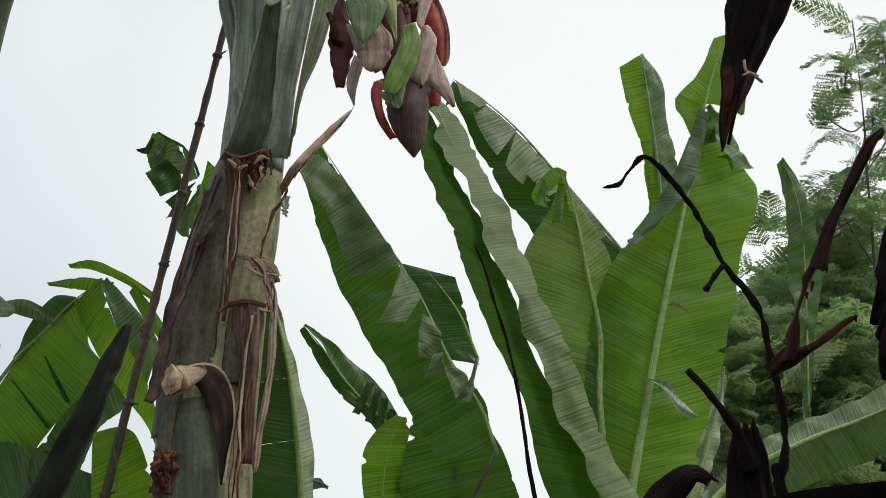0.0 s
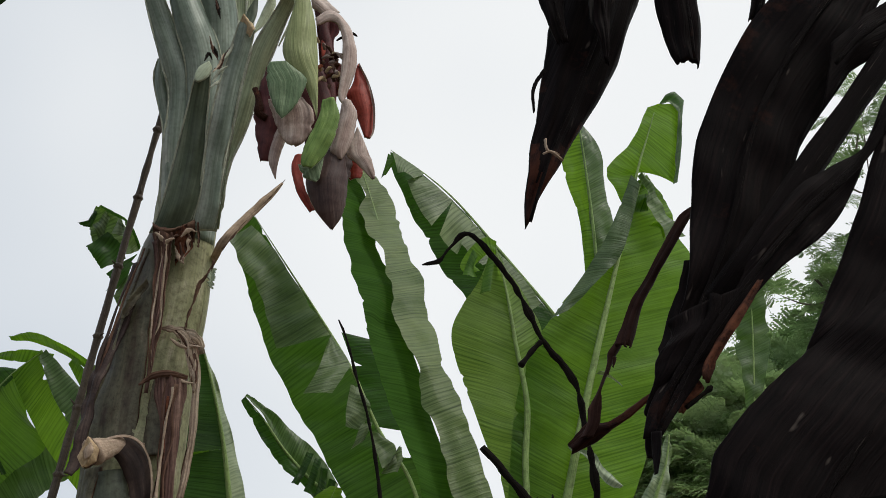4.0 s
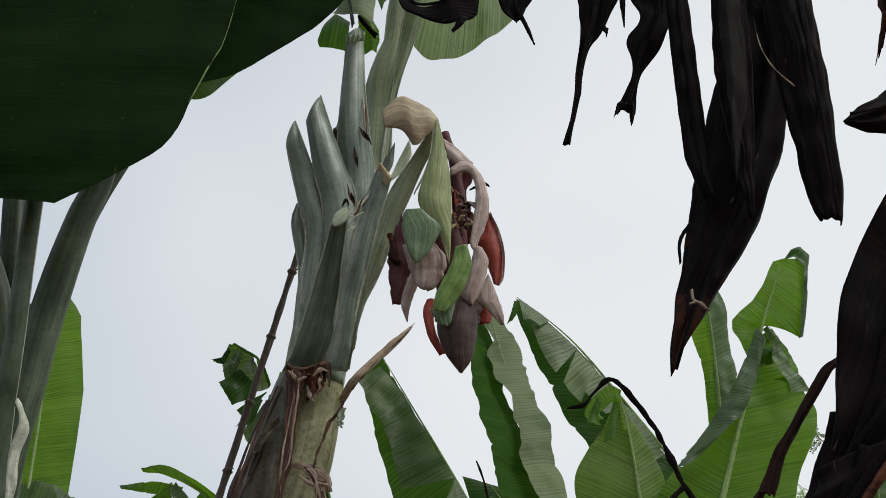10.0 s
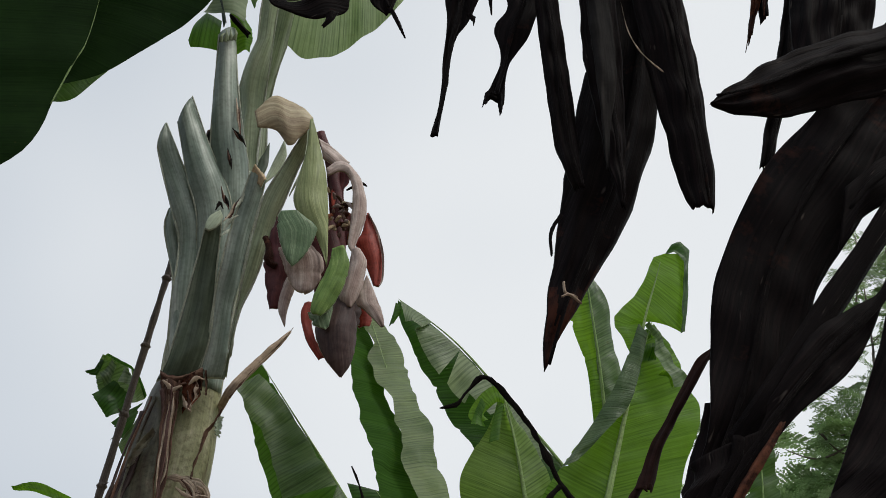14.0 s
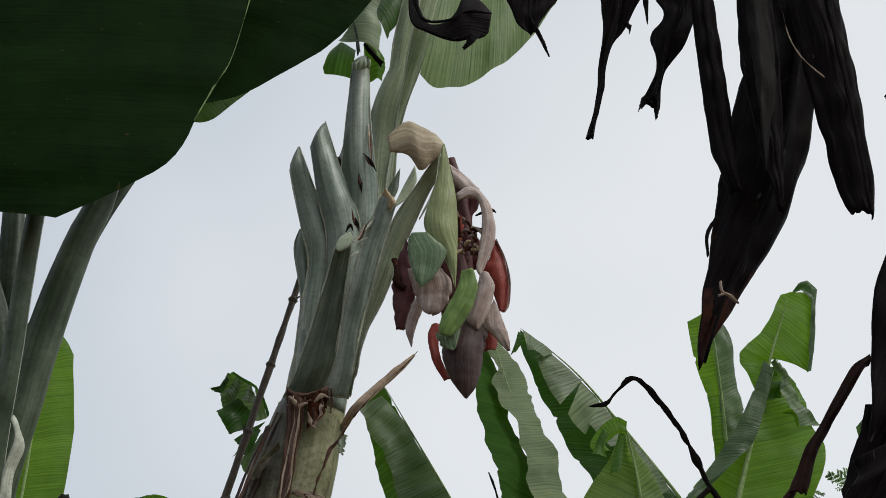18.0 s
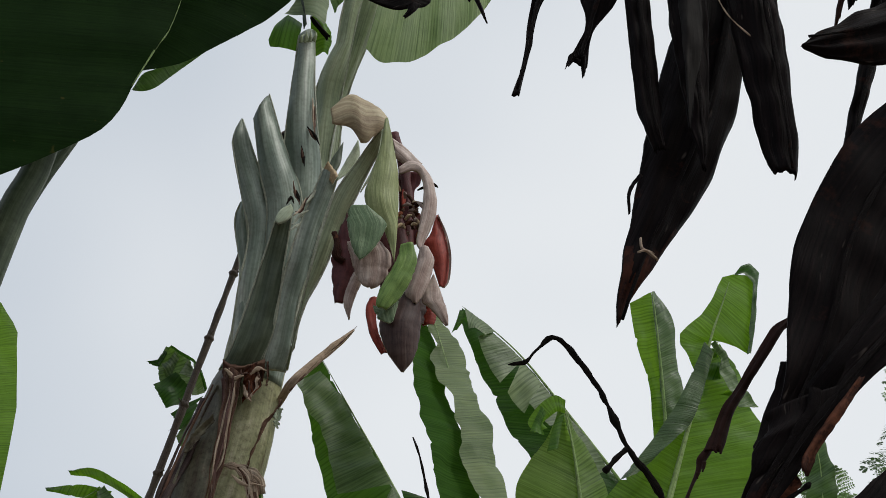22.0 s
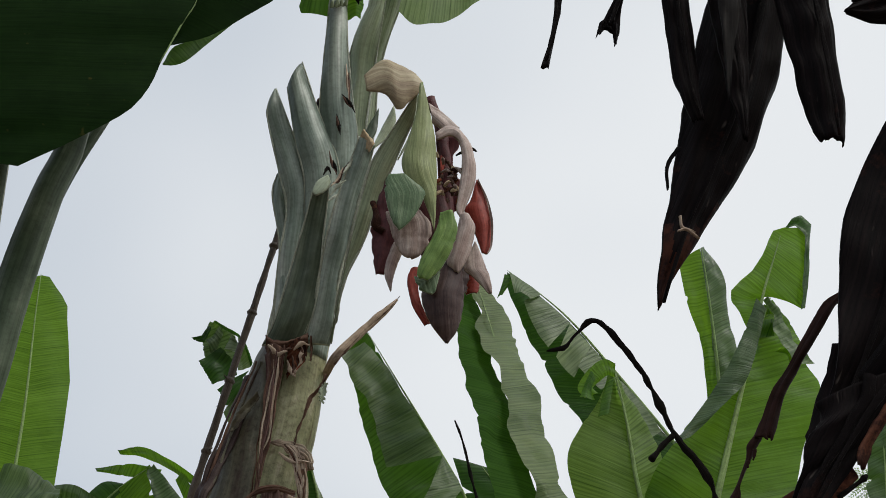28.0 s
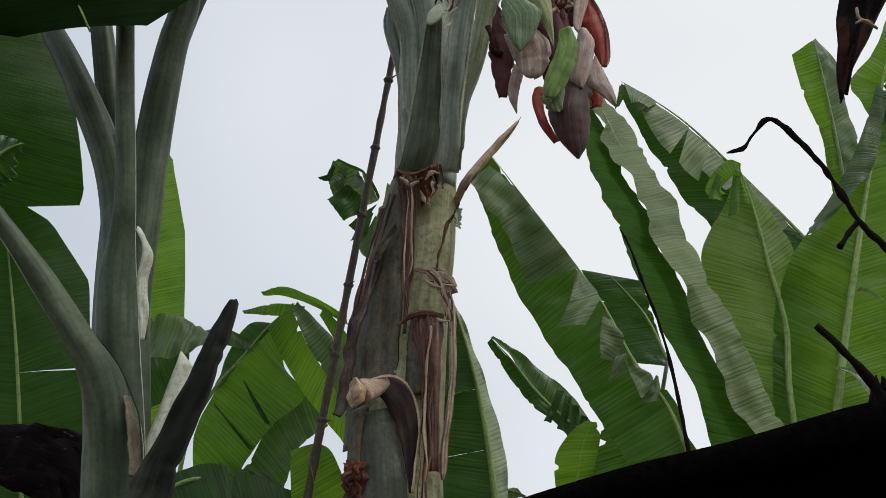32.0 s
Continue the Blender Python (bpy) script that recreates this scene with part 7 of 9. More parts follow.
    sheet_leaf(C, top, [(1.553, 3.350, 2.494), (1.569, 3.350, 2.957), (1.556, 3.350, 3.122), (1.522, 3.350, 3.217)], "small upright leaf", [([(1.549, 3.360, 2.496), (1.546, 3.360, 2.729), (1.533, 3.360, 2.910), (1.535, 3.360, 3.035), (1.528, 3.360, 3.131), (1.516, 3.360, 3.207)], [(1.560, 3.340, 2.493), (1.580, 3.340, 2.726), (1.609, 3.340, 2.880), (1.605, 3.340, 3.004), (1.582, 3.340, 3.129), (1.527, 3.340, 3.223)], LEAF_SHEEN)], seed=54, rib=0.002, jag=0.12, crinkle=0.009)
    add_leaf(C, top, [(1.201, 3.300, 2.139), (1.275, 3.300, 2.287), (1.393, 3.300, 2.382), (1.542, 3.300, 2.461), (1.669, 3.280, 2.513), (1.825, 3.250, 2.592)], [(0, 0.0114), (0.5, 0.0571), (1, 0.0714)], [(0, 0.0114), (0.5, 0.1057), (1, 0.1000)], "pale arching leaf showing its ribbed underside", LEAF_SHEEN, fold=(15, 25), seed=55)
    add_leaf(C, top, [(1.178, 3.350, 2.144), (1.246, 3.350, 2.307), (1.295, 3.350, 2.461), (1.328, 3.350, 2.562), (1.338, 3.350, 2.634)], [(0, 0.0114), (0.6, 0.0371), (1, 0.0057)], [(0, 0.0114), (0.6, 0.0429), (1, 0.0057)], "grey-green leaf standing behind", LEAF_PALE, fold=(20, 25), seed=56, jag=0.1)

    # low plants at the other side of the stem
    p = (-0.158, 3.600, 2.140)
    D = back_plant(p[0], 3.75, 1.9, "banana plant with wind-torn fingered leaves")
    top = (p[0], 3.75, 1.88)
    sheet_leaf(D, top, [(-0.411, 3.330, 2.142), (-0.394, 3.330, 2.359), (-0.343, 3.330, 2.488), (-0.288, 3.330, 2.564), (-0.230, 3.330, 2.645), (-0.169, 3.330, 2.707)], "arching green leaf split along its ribs", [
        ([(-0.375, 3.340, 2.284), (-0.379, 3.340, 2.395), (-0.342, 3.340, 2.491), (-0.289, 3.340, 2.567), (-0.232, 3.340, 2.648), (-0.172, 3.340, 2.709)], [(-0.303, 3.320, 2.218), (-0.267, 3.320, 2.306), (-0.238, 3.320, 2.355), (-0.191, 3.320, 2.418), (-0.131, 3.320, 2.485), (-0.188, 3.320, 2.564), (-0.164, 3.320, 2.697)], LEAF_MID),
        ([(-0.345, 3.345, 2.512), (-0.318, 3.345, 2.592), (-0.277, 3.345, 2.659), (-0.227, 3.345, 2.665)], [(-0.331, 3.335, 2.496), (-0.283, 3.335, 2.574), (-0.234, 3.335, 2.636), (-0.220, 3.335, 2.654)], LEAF_DEEP),
        # two thin dark strips stand in for open slits in the blade
        ([(-0.215, 3.310, 2.409), (-0.248, 3.310, 2.462), (-0.275, 3.310, 2.512)], [(-0.204, 3.310, 2.412), (-0.237, 3.310, 2.462), (-0.272, 3.310, 2.513)], LEAF_DEEP),
        ([(-0.249, 3.310, 2.351), (-0.294, 3.310, 2.403), (-0.338, 3.310, 2.455)], [(-0.237, 3.310, 2.352), (-0.287, 3.310, 2.405), (-0.335, 3.310, 2.456)], LEAF_DEEP)], seed=61, rib=0.004, wave=0.001)
    sheet_leaf(D, None, None, "bright leaf half beside a grey-green one", [
        ([(-0.226, 3.290, 2.636), (-0.193, 3.290, 2.575), (-0.139, 3.290, 2.490), (-0.076, 3.290, 2.414), (-0.037, 3.290, 2.370), (-0.004, 3.290, 2.309)], [(-0.172, 3.285, 2.683), (-0.128, 3.285, 2.593), (-0.070, 3.285, 2.509), (-0.044, 3.285, 2.461), (-0.026, 3.285, 2.418), (0.007, 3.285, 2.360)], LEAF_FRESH),
        ([(-0.173, 3.280, 2.681), (-0.129, 3.280, 2.591), (-0.071, 3.280, 2.508), (-0.044, 3.280, 2.459)], [(-0.160, 3.290, 2.699), (-0.098, 3.290, 2.640), (-0.054, 3.290, 2.597), (-0.026, 3.290, 2.553)], LEAF_SHEEN)], seed=62, under=D, wave=0.001)
    sheet_leaf(D, None, None, "ribbed dull leaf underside", [([(-0.279, 3.380, 2.302), (-0.245, 3.380, 2.362), (-0.208, 3.380, 2.433), (-0.135, 3.380, 2.503)], [(-0.185, 3.370, 2.257), (-0.166, 3.370, 2.290), (-0.138, 3.370, 2.374), (-0.078, 3.370, 2.429)], LEAF_SHEEN), ([(-0.325, 3.360, 2.331), (-0.292, 3.360, 2.322), (-0.213, 3.360, 2.306)], [(-0.351, 3.360, 2.263), (-0.274, 3.360, 2.265), (-0.159, 3.360, 2.266)], LEAF_SHEEN)], seed=63, under=D)
    sheet_leaf(D, top, [(-0.041, 3.140, 1.904), (-0.064, 3.140, 2.119), (-0.082, 3.140, 2.238), (-0.100, 3.140, 2.312)], "short upright bright leaf", [([(-0.087, 3.150, 1.904), (-0.117, 3.150, 2.096), (-0.130, 3.150, 2.214), (-0.140, 3.150, 2.316)], [(0.056, 3.150, 1.908), (0.024, 3.150, 2.100), (-0.006, 3.150, 2.213), (-0.046, 3.150, 2.307), (-0.077, 3.150, 2.332)], LEAF_FRESH)], seed=64, rib=0.002)
    sheet_leaf(D, None, None, "wrinkled leaf hanging sideways", [([(-0.516, 3.300, 2.658), (-0.456, 3.300, 2.653), (-0.402, 3.300, 2.642), (-0.354, 3.300, 2.626)], [(-0.489, 3.240, 2.541), (-0.431, 3.240, 2.529), (-0.378, 3.240, 2.555), (-0.336, 3.240, 2.580)], LEAF_TURNED, (0.004, 0.008)), ([(-0.507, 3.340, 2.585), (-0.455, 3.340, 2.573), (-0.411, 3.340, 2.593)], [(-0.489, 3.340, 2.452), (-0.452, 3.340, 2.473), (-0.412, 3.340, 2.535)], LEAF_DEEP)], seed=65, under=D, crinkle=0.010, pleat=0.014, rate=0.045)
    sheet_leaf(D, top, [(-0.466, 3.200, 2.190), (-0.345, 3.200, 2.255), (-0.240, 3.200, 2.233), (-0.128, 3.200, 2.194)], "dark low leaf", [([(-0.481, 3.200, 2.214), (-0.348, 3.200, 2.288), (-0.243, 3.200, 2.275), (-0.130, 3.200, 2.236)], [(-0.445, 3.150, 1.973), (-0.312, 3.150, 1.976), (-0.214, 3.150, 1.979), (-0.110, 3.150, 1.982)], LEAF_DEEP)], seed=66)
    sheet_leaf(D, None, None, "narrow torn leaf finger", [([(-0.047, 3.330, 2.683), (-0.119, 3.330, 2.723), (-0.195, 3.330, 2.749), (-0.255, 3.330, 2.739)], [(-0.041, 3.330, 2.660), (-0.123, 3.330, 2.703), (-0.193, 3.330, 2.726), (-0.246, 3.330, 2.730)], LEAF_MID), ([(-0.144, 3.320, 2.702), (-0.218, 3.320, 2.705), (-0.292, 3.320, 2.686)], [(-0.149, 3.320, 2.682), (-0.216, 3.320, 2.677), (-0.286, 3.320, 2.677)], LEAF_MID), ([(-0.096, 3.310, 2.695), (-0.054, 3.310, 2.648), (-0.026, 3.310, 2.615)], [(-0.108, 3.310, 2.677), (-0.069, 3.310, 2.619), (-0.033, 3.310, 2.576)], LEAF_MID), ([(-0.271, 3.320, 2.616), (-0.333, 3.320, 2.642), (-0.404, 3.320, 2.626)], [(-0.255, 3.320, 2.582), (-0.323, 3.320, 2.601), (-0.396, 3.320, 2.615)], LEAF_SHEEN)], seed=80, under=D, wave=0.0)
    add_leaf(D, top, [(-0.786, 5.200, 2.361), (-0.858, 5.200, 2.729), (-0.916, 5.200, 3.129), (-0.952, 5.200, 3.520), (-1.000, 5.200, 3.893), (-1.019, 5.200, 4.070)], [(0, 0.0464), (0.4, 0.1391), (0.75, 0.1391), (0.93, 0.1043), (1, 0.0325)], [(0, 0.0464), (0.4, 0.1437), (0.75, 0.1530), (0.93, 0.1159), (1, 0.0325)], "upright bright leaf with a rounded tip", LEAF_FRESH, fold=(5, 8), seed=67, wave=0.006, waves=2)

    p = (0.287, 3.500, 2.137)
    E = back_plant(p[0], 3.7, 1.95, "banana plant half hidden by the stem")
    top = (p[0], 3.7, 1.92)
    add_leaf(E, top, [(0.320, 3.240, 1.957), (0.314, 3.240, 2.147), (0.295, 3.240, 2.319), (0.264, 3.240, 2.486), (0.223, 3.240, 2.633), (0.188, 3.240, 2.728)], [(0, 0.0276), (0.3, 0.1243), (0.55, 0.1312), (0.8, 0.0829), (1, 0.0083)], [(0, 0.0138), (0.5, 0.0691), (1, 0.0069)], "dark leaf with a pale turned margin", LEAF_DEEP, fold=(6, 40), seed=71, tears=(((0.5, 0.006), (0.68, 0.006)), ()), pale=(0, 1))
    L = sheet_leaf(E, top, [(0.244, 3.300, 2.477), (0.151, 3.300, 2.727), (0.098, 3.300, 2.930), (0.066, 3.300, 2.985)], "wind-torn leaf crumpled at the tip", [
        ([(0.158, 3.300, 2.471), (0.090, 3.300, 2.656), (0.038, 3.300, 2.805), (0.006, 3.300, 2.853), (0.010, 3.300, 2.917), (0.031, 3.300, 2.969)], [(0.262, 3.300, 2.479), (0.203, 3.300, 2.665), (0.149, 3.300, 2.820), (0.122, 3.300, 2.932), (0.093, 3.300, 2.970), (0.038, 3.300, 3.018)], LEAF_MID),
        ([(0.016, 3.310, 2.799), (0.018, 3.310, 2.881), (0.017, 3.310, 2.954)], [(0.058, 3.310, 2.843), (0.052, 3.310, 2.905), (0.037, 3.310, 2.962)], LEAF_UNDER, (0.004, 0.004)),
        ([(-0.091, 3.285, 2.968), (-0.104, 3.285, 3.014), (-0.103, 3.285, 3.044), (-0.098, 3.285, 3.066)], [(-0.010, 3.285, 2.973), (-0.013, 3.285, 3.012), (-0.038, 3.285, 3.050), (-0.085, 3.285, 3.069)], LEAF_TURNED, (0.006, 0.006)),
        ([(-0.132, 3.275, 3.015), (-0.108, 3.275, 3.026), (-0.098, 3.275, 3.057)], [(-0.115, 3.275, 3.007), (-0.099, 3.275, 3.009), (-0.087, 3.275, 3.045)], LEAF_DEEP, (0.004, 0.004)),
        ([(-0.059, 3.262, 2.900), (-0.080, 3.262, 2.925), (-0.101, 3.262, 2.949)], [(-0.009, 3.262, 2.933), (-0.022, 3.262, 2.968), (-0.057, 3.262, 2.994)], LEAF_DEEP, (0.003, 0.003)),
        ([(-0.009, 3.270, 2.941), (-0.009, 3.270, 2.992), (-0.020, 3.270, 3.020)], [(0.020, 3.270, 2.959), (0.003, 3.270, 2.999), (-0.023, 3.270, 3.034)], LEAF_SHEEN_LIGHT, (0.004, 0.004)),
        ([(0.020, 3.260, 2.954), (-0.001, 3.260, 2.998), (-0.025, 3.260, 3.028), (-0.082, 3.260, 3.053)], [(0.024, 3.260, 2.960), (0.005, 3.260, 2.999), (-0.020, 3.260, 3.033), (-0.081, 3.260, 3.059)], LEAF_DEEP, (0.001, 0.001)),
        ([(-0.044, 3.275, 2.846), (-0.031, 3.275, 2.878), (-0.049, 3.275, 2.895)], [(-0.009, 3.275, 2.865), (0.003, 3.275, 2.902), (0.016, 3.275, 2.954)], LEAF_DEEP, (0.004, 0.004)),
        ([(-0.010, 3.268, 2.810), (-0.024, 3.268, 2.836), (-0.014, 3.268, 2.864)], [(0.011, 3.268, 2.803), (0.014, 3.268, 2.861), (0.019, 3.268, 2.912)], LEAF_SHEEN_LIGHT, (0.004, 0.004)),
        ([(-0.096, 3.272, 3.014), (-0.084, 3.272, 3.026), (-0.071, 3.272, 3.053)], [(-0.074, 3.272, 2.972), (-0.065, 3.272, 2.994), (-0.057, 3.272, 3.035)], LEAF_SHEEN_LIGHT, (0.006, 0.006)),
        ([(-0.051, 3.266, 2.993), (-0.044, 3.266, 3.015), (-0.040, 3.266, 3.035)], [(-0.023, 3.266, 2.988), (-0.019, 3.266, 3.003), (-0.024, 3.266, 3.018)], LEAF_PALE, (0.006, 0.006))], seed=72, crinkle=0.009, jag=0.03, sharp=True)
    add_leaf(E, top, [(0.168, 3.450, 2.126), (0.256, 3.450, 2.259), (0.335, 3.450, 2.301), (0.388, 3.450, 2.289)], [(0, 0.0148), (0.5, 0.0369), (1, 0.0059)], [(0, 0.0148), (0.5, 0.0369), (1, 0.0059)], "low pale leaf", LEAF_PALE, seed=73)


build_back_plants()


# ---- withered plant close by, whose dead leaves hang into view ----
def build_withered():
    x0, y0 = 1.75, 1.35
    root = thing("withered_banana_plant", (x0, y0, 0), "withered banana plant hung with near-black dead leaves", "banana plant", "banana plants")
    crown = vec((x0 - 0.05, y0, 3.25))
    part("pseudostem", tube([(x0, y0, -0.03), (x0 - 0.02, y0, 1.7), tuple(crown)], [(0, 0.13), (0.7, 0.09), (1, 0.05)], 20, 1.0, count=30, rough=0.012, freq=9), DEAD, root, "dark withered stem")

    def dead(label, pts, widths, facing=(0, -1, 0), cup=50, mat=None, seed=0, pleat=0.10, pleats=3.0, ragged=0.01, crinkle=0.006, extra=(), jag=0.08, end_from=None):
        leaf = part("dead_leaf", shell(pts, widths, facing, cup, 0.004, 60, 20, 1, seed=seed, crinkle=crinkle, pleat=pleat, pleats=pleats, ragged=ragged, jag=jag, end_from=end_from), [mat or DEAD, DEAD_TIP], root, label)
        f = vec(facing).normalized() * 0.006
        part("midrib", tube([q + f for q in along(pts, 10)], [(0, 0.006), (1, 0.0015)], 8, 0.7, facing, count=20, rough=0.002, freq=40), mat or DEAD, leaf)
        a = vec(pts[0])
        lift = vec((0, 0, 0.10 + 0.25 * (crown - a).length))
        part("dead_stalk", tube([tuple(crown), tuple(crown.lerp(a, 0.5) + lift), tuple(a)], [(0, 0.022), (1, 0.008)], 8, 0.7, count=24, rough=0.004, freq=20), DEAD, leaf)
        for name, p2, w2, m2 in extra:
            part(name, shell(p2, w2, facing, 45, 0.003, 16, 8, 1, seed=seed + 1, crinkle=0.006, pleat=0.08, ragged=0.01, jag=0.3), m2, leaf)

    dead("near-black dead leaf folded to a red-brown point", [(0.690, 1.450, 2.986), (0.674, 1.450, 2.785), (0.655, 1.450, 2.648), (0.626, 1.450, 2.520), (0.589, 1.450, 2.408), (0.566, 1.450, 2.341), (0.553, 1.450, 2.286)],
         [(0, 0.0225), (0.3, 0.0425), (0.5, 0.0500), (0.66, 0.0430), (0.8, 0.0270), (0.9, 0.0140), (1, 0.0011)], (0.2, -1, 0), 60, None, 1, end_from=0.84,
         extra=[("torn_edge", [(0.565, 1.430, 2.456), (0.556, 1.430, 2.440), (0.552, 1.430, 2.424), (0.554, 1.430, 2.408)], [(0, 0.0022), (0.5, 0.0017), (1, 0.0008)], DEAD),
                # straw streaks stand in for bright sky showing through a split
                ("pale_tear", [(0.562, 1.415, 2.366), (0.564, 1.415, 2.354), (0.573, 1.415, 2.351)], [(0, 0.0001), (0.4, 0.0007), (1, 0.0001)], STRAW),
                ("pale_tear", [(0.560, 1.415, 2.349), (0.568, 1.415, 2.352), (0.578, 1.415, 2.346)], [(0, 0.0001), (0.5, 0.0005), (1, 0.0001)], STRAW)])
    dead("rolled dead leaf strip", [(0.531, 1.420, 2.908), (0.549, 1.420, 2.725), (0.563, 1.420, 2.601), (0.573, 1.420, 2.525), (0.583, 1.420, 2.489)], [(0, 0.0112), (0.5, 0.0140), (0.85, 0.0135), (1, 0.0056)], (-0.2, -1, 0), 75, None, 2)
    dead("dead leaf flap with pale dry edges", [(0.601, 1.400, 2.850), (0.607, 1.400, 2.689), (0.616, 1.400, 2.559), (0.625, 1.400, 2.459)], [(0, 0.0191), (0.5, 0.0225), (0.8, 0.0124), (1, 0.0017)], (0, -1, 0), 50, None, 3)
    part("dry_fold", panel([(0.599, 1.372, 2.481), (0.595, 1.372, 2.541), (0.591, 1.372, 2.583), (0.585, 1.372, 2.648), (0.579, 1.372, 2.726)], [(0.601, 1.372, 2.481), (0.606, 1.372, 2.543), (0.612, 1.372, 2.587), (0.611, 1.372, 2.653), (0.605, 1.372, 2.732)], 0.15, 0.002, 50, 10, 1, seed=33, crinkle=0.003, jag=0.04), DEAD_GREY, root, "greyish dry fold of a dead leaf")
    part("dry_thread", tube([(0.609, 1.335, 2.676), (0.615, 1.335, 2.641), (0.626, 1.335, 2.616), (0.640, 1.335, 2.600), (0.653, 1.335, 2.589)], [(0, 0.0003), (0.8, 0.0006), (0.95, 0.0016), (1, 0.0006)], 6, 1.0, count=30, rough=0.001, freq=60), STRAW, root)
    dead("dark leathery dead leaf end", [(0.660, 1.380, 2.862), (0.682, 1.380, 2.705), (0.697, 1.380, 2.585), (0.706, 1.380, 2.503), (0.709, 1.380, 2.457)], [(0, 0.0300), (0.5, 0.0325), (0.8, 0.0237), (0.97, 0.0172), (1, 0.0129)], (0.1, -1, 0), 70, None, 4, ragged=0.004, jag=0.03)
    dead("dark dead leaf pointing sideways", [(0.873, 1.120, 2.522), (0.793, 1.120, 2.482), (0.719, 1.120, 2.447), (0.663, 1.120, 2.414), (0.621, 1.120, 2.396)], [(0, 0.0337), (0.4, 0.0346), (0.75, 0.0270), (0.93, 0.0126), (1, 0.0013)], (0, -1, 0), 60, None, 11, ragged=0.003, jag=0.04)
    dead("black dead leaf mass overhead", [(0.894, 1.300, 2.967), (0.867, 1.300, 2.799), (0.849, 1.300, 2.696), (0.831, 1.300, 2.599)], [(0, 0.0516), (0.5, 0.0516), (0.85, 0.0467), (1, 0.0344)], (0, -1, 0), 45, None, 29, pleats=4, jag=0.04)
    def dead_sheet(label, left, right, seed=0, bow=0.10, extra=(), jag=0.01):
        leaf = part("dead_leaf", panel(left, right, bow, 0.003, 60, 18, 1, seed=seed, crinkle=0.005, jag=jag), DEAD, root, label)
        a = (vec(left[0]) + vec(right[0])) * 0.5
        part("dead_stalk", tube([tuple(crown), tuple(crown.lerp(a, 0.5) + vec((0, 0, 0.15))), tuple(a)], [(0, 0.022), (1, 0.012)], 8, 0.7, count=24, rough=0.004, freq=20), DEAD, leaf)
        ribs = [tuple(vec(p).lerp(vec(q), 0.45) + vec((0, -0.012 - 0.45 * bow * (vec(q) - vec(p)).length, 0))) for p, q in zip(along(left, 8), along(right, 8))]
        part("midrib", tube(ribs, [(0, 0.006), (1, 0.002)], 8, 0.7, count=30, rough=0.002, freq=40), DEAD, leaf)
        for name, l2, r2, m2 in extra:
            part(name, panel(l2, r2, 0.15, 0.002, 16, 8, 1, seed=seed + 1, crinkle=0.004, jag=0.12), m2, leaf)
        return leaf

    dead_sheet("thin dead leaf shred", [(0.416, 1.480, 2.954), (0.429, 1.480, 2.816), (0.439, 1.480, 2.748), (0.438, 1.480, 2.689), (0.436, 1.480, 2.624), (0.426, 1.480, 2.570)], [(0.499, 1.480, 2.968), (0.490, 1.480, 2.826), (0.467, 1.480, 2.742), (0.450, 1.480, 2.707), (0.443, 1.480, 2.639), (0.435, 1.480, 2.571)], 5, jag=0.04, extra=[("shred", [(0.478, 1.470, 2.833), (0.485, 1.470, 2.781), (0.490, 1.470, 2.748)], [(0.494, 1.470, 2.836), (0.492, 1.470, 2.782), (0.492, 1.470, 2.746)], DEAD), ("shred", [(0.461, 1.470, 2.743), (0.467, 1.470, 2.734)], [(0.473, 1.470, 2.745), (0.471, 1.470, 2.730)], DEAD)])
    dead_sheet("forked dead leaf shred", [(0.477, 1.460, 2.945), (0.489, 1.460, 2.809), (0.509, 1.460, 2.760), (0.494, 1.460, 2.719), (0.502, 1.460, 2.675), (0.484, 1.460, 2.615)], [(0.586, 1.460, 2.964), (0.564, 1.460, 2.821), (0.546, 1.460, 2.757), (0.532, 1.460, 2.708), (0.511, 1.460, 2.667), (0.506, 1.460, 2.612)], 6, jag=0.03, extra=[("shred", [(0.483, 1.455, 2.619), (0.480, 1.455, 2.600)], [(0.493, 1.455, 2.621), (0.485, 1.455, 2.606)], DEAD), ("shred", [(0.497, 1.455, 2.619), (0.501, 1.455, 2.592)], [(0.506, 1.455, 2.620), (0.503, 1.455, 2.596)], DEAD), ("shred", [(0.557, 1.450, 2.737), (0.566, 1.450, 2.730)], [(0.556, 1.450, 2.728), (0.566, 1.450, 2.729)], DEAD)])
    dead_sheet("curled black dead leaf", [(0.216, 2.180, 3.512), (0.220, 2.180, 3.387), (0.232, 2.180, 3.328), (0.254, 2.180, 3.304), (0.279, 2.180, 3.313), (0.293, 2.180, 3.338), (0.305, 2.180, 3.377), (0.334, 2.180, 3.381), (0.360, 2.180, 3.363)], [(0.178, 2.160, 3.487), (0.196, 2.160, 3.366), (0.213, 2.160, 3.294), (0.237, 2.160, 3.273), (0.270, 2.160, 3.266), (0.302, 2.160, 3.264), (0.329, 2.160, 3.275), (0.348, 2.160, 3.288), (0.358, 2.160, 3.301)], 9, jag=0.02, bow=0.06, extra=[("shred", [(0.314, 2.150, 3.265), (0.319, 2.150, 3.256), (0.312, 2.150, 3.239)], [(0.340, 2.150, 3.277), (0.331, 2.150, 3.255), (0.316, 2.150, 3.236)], DEAD)])
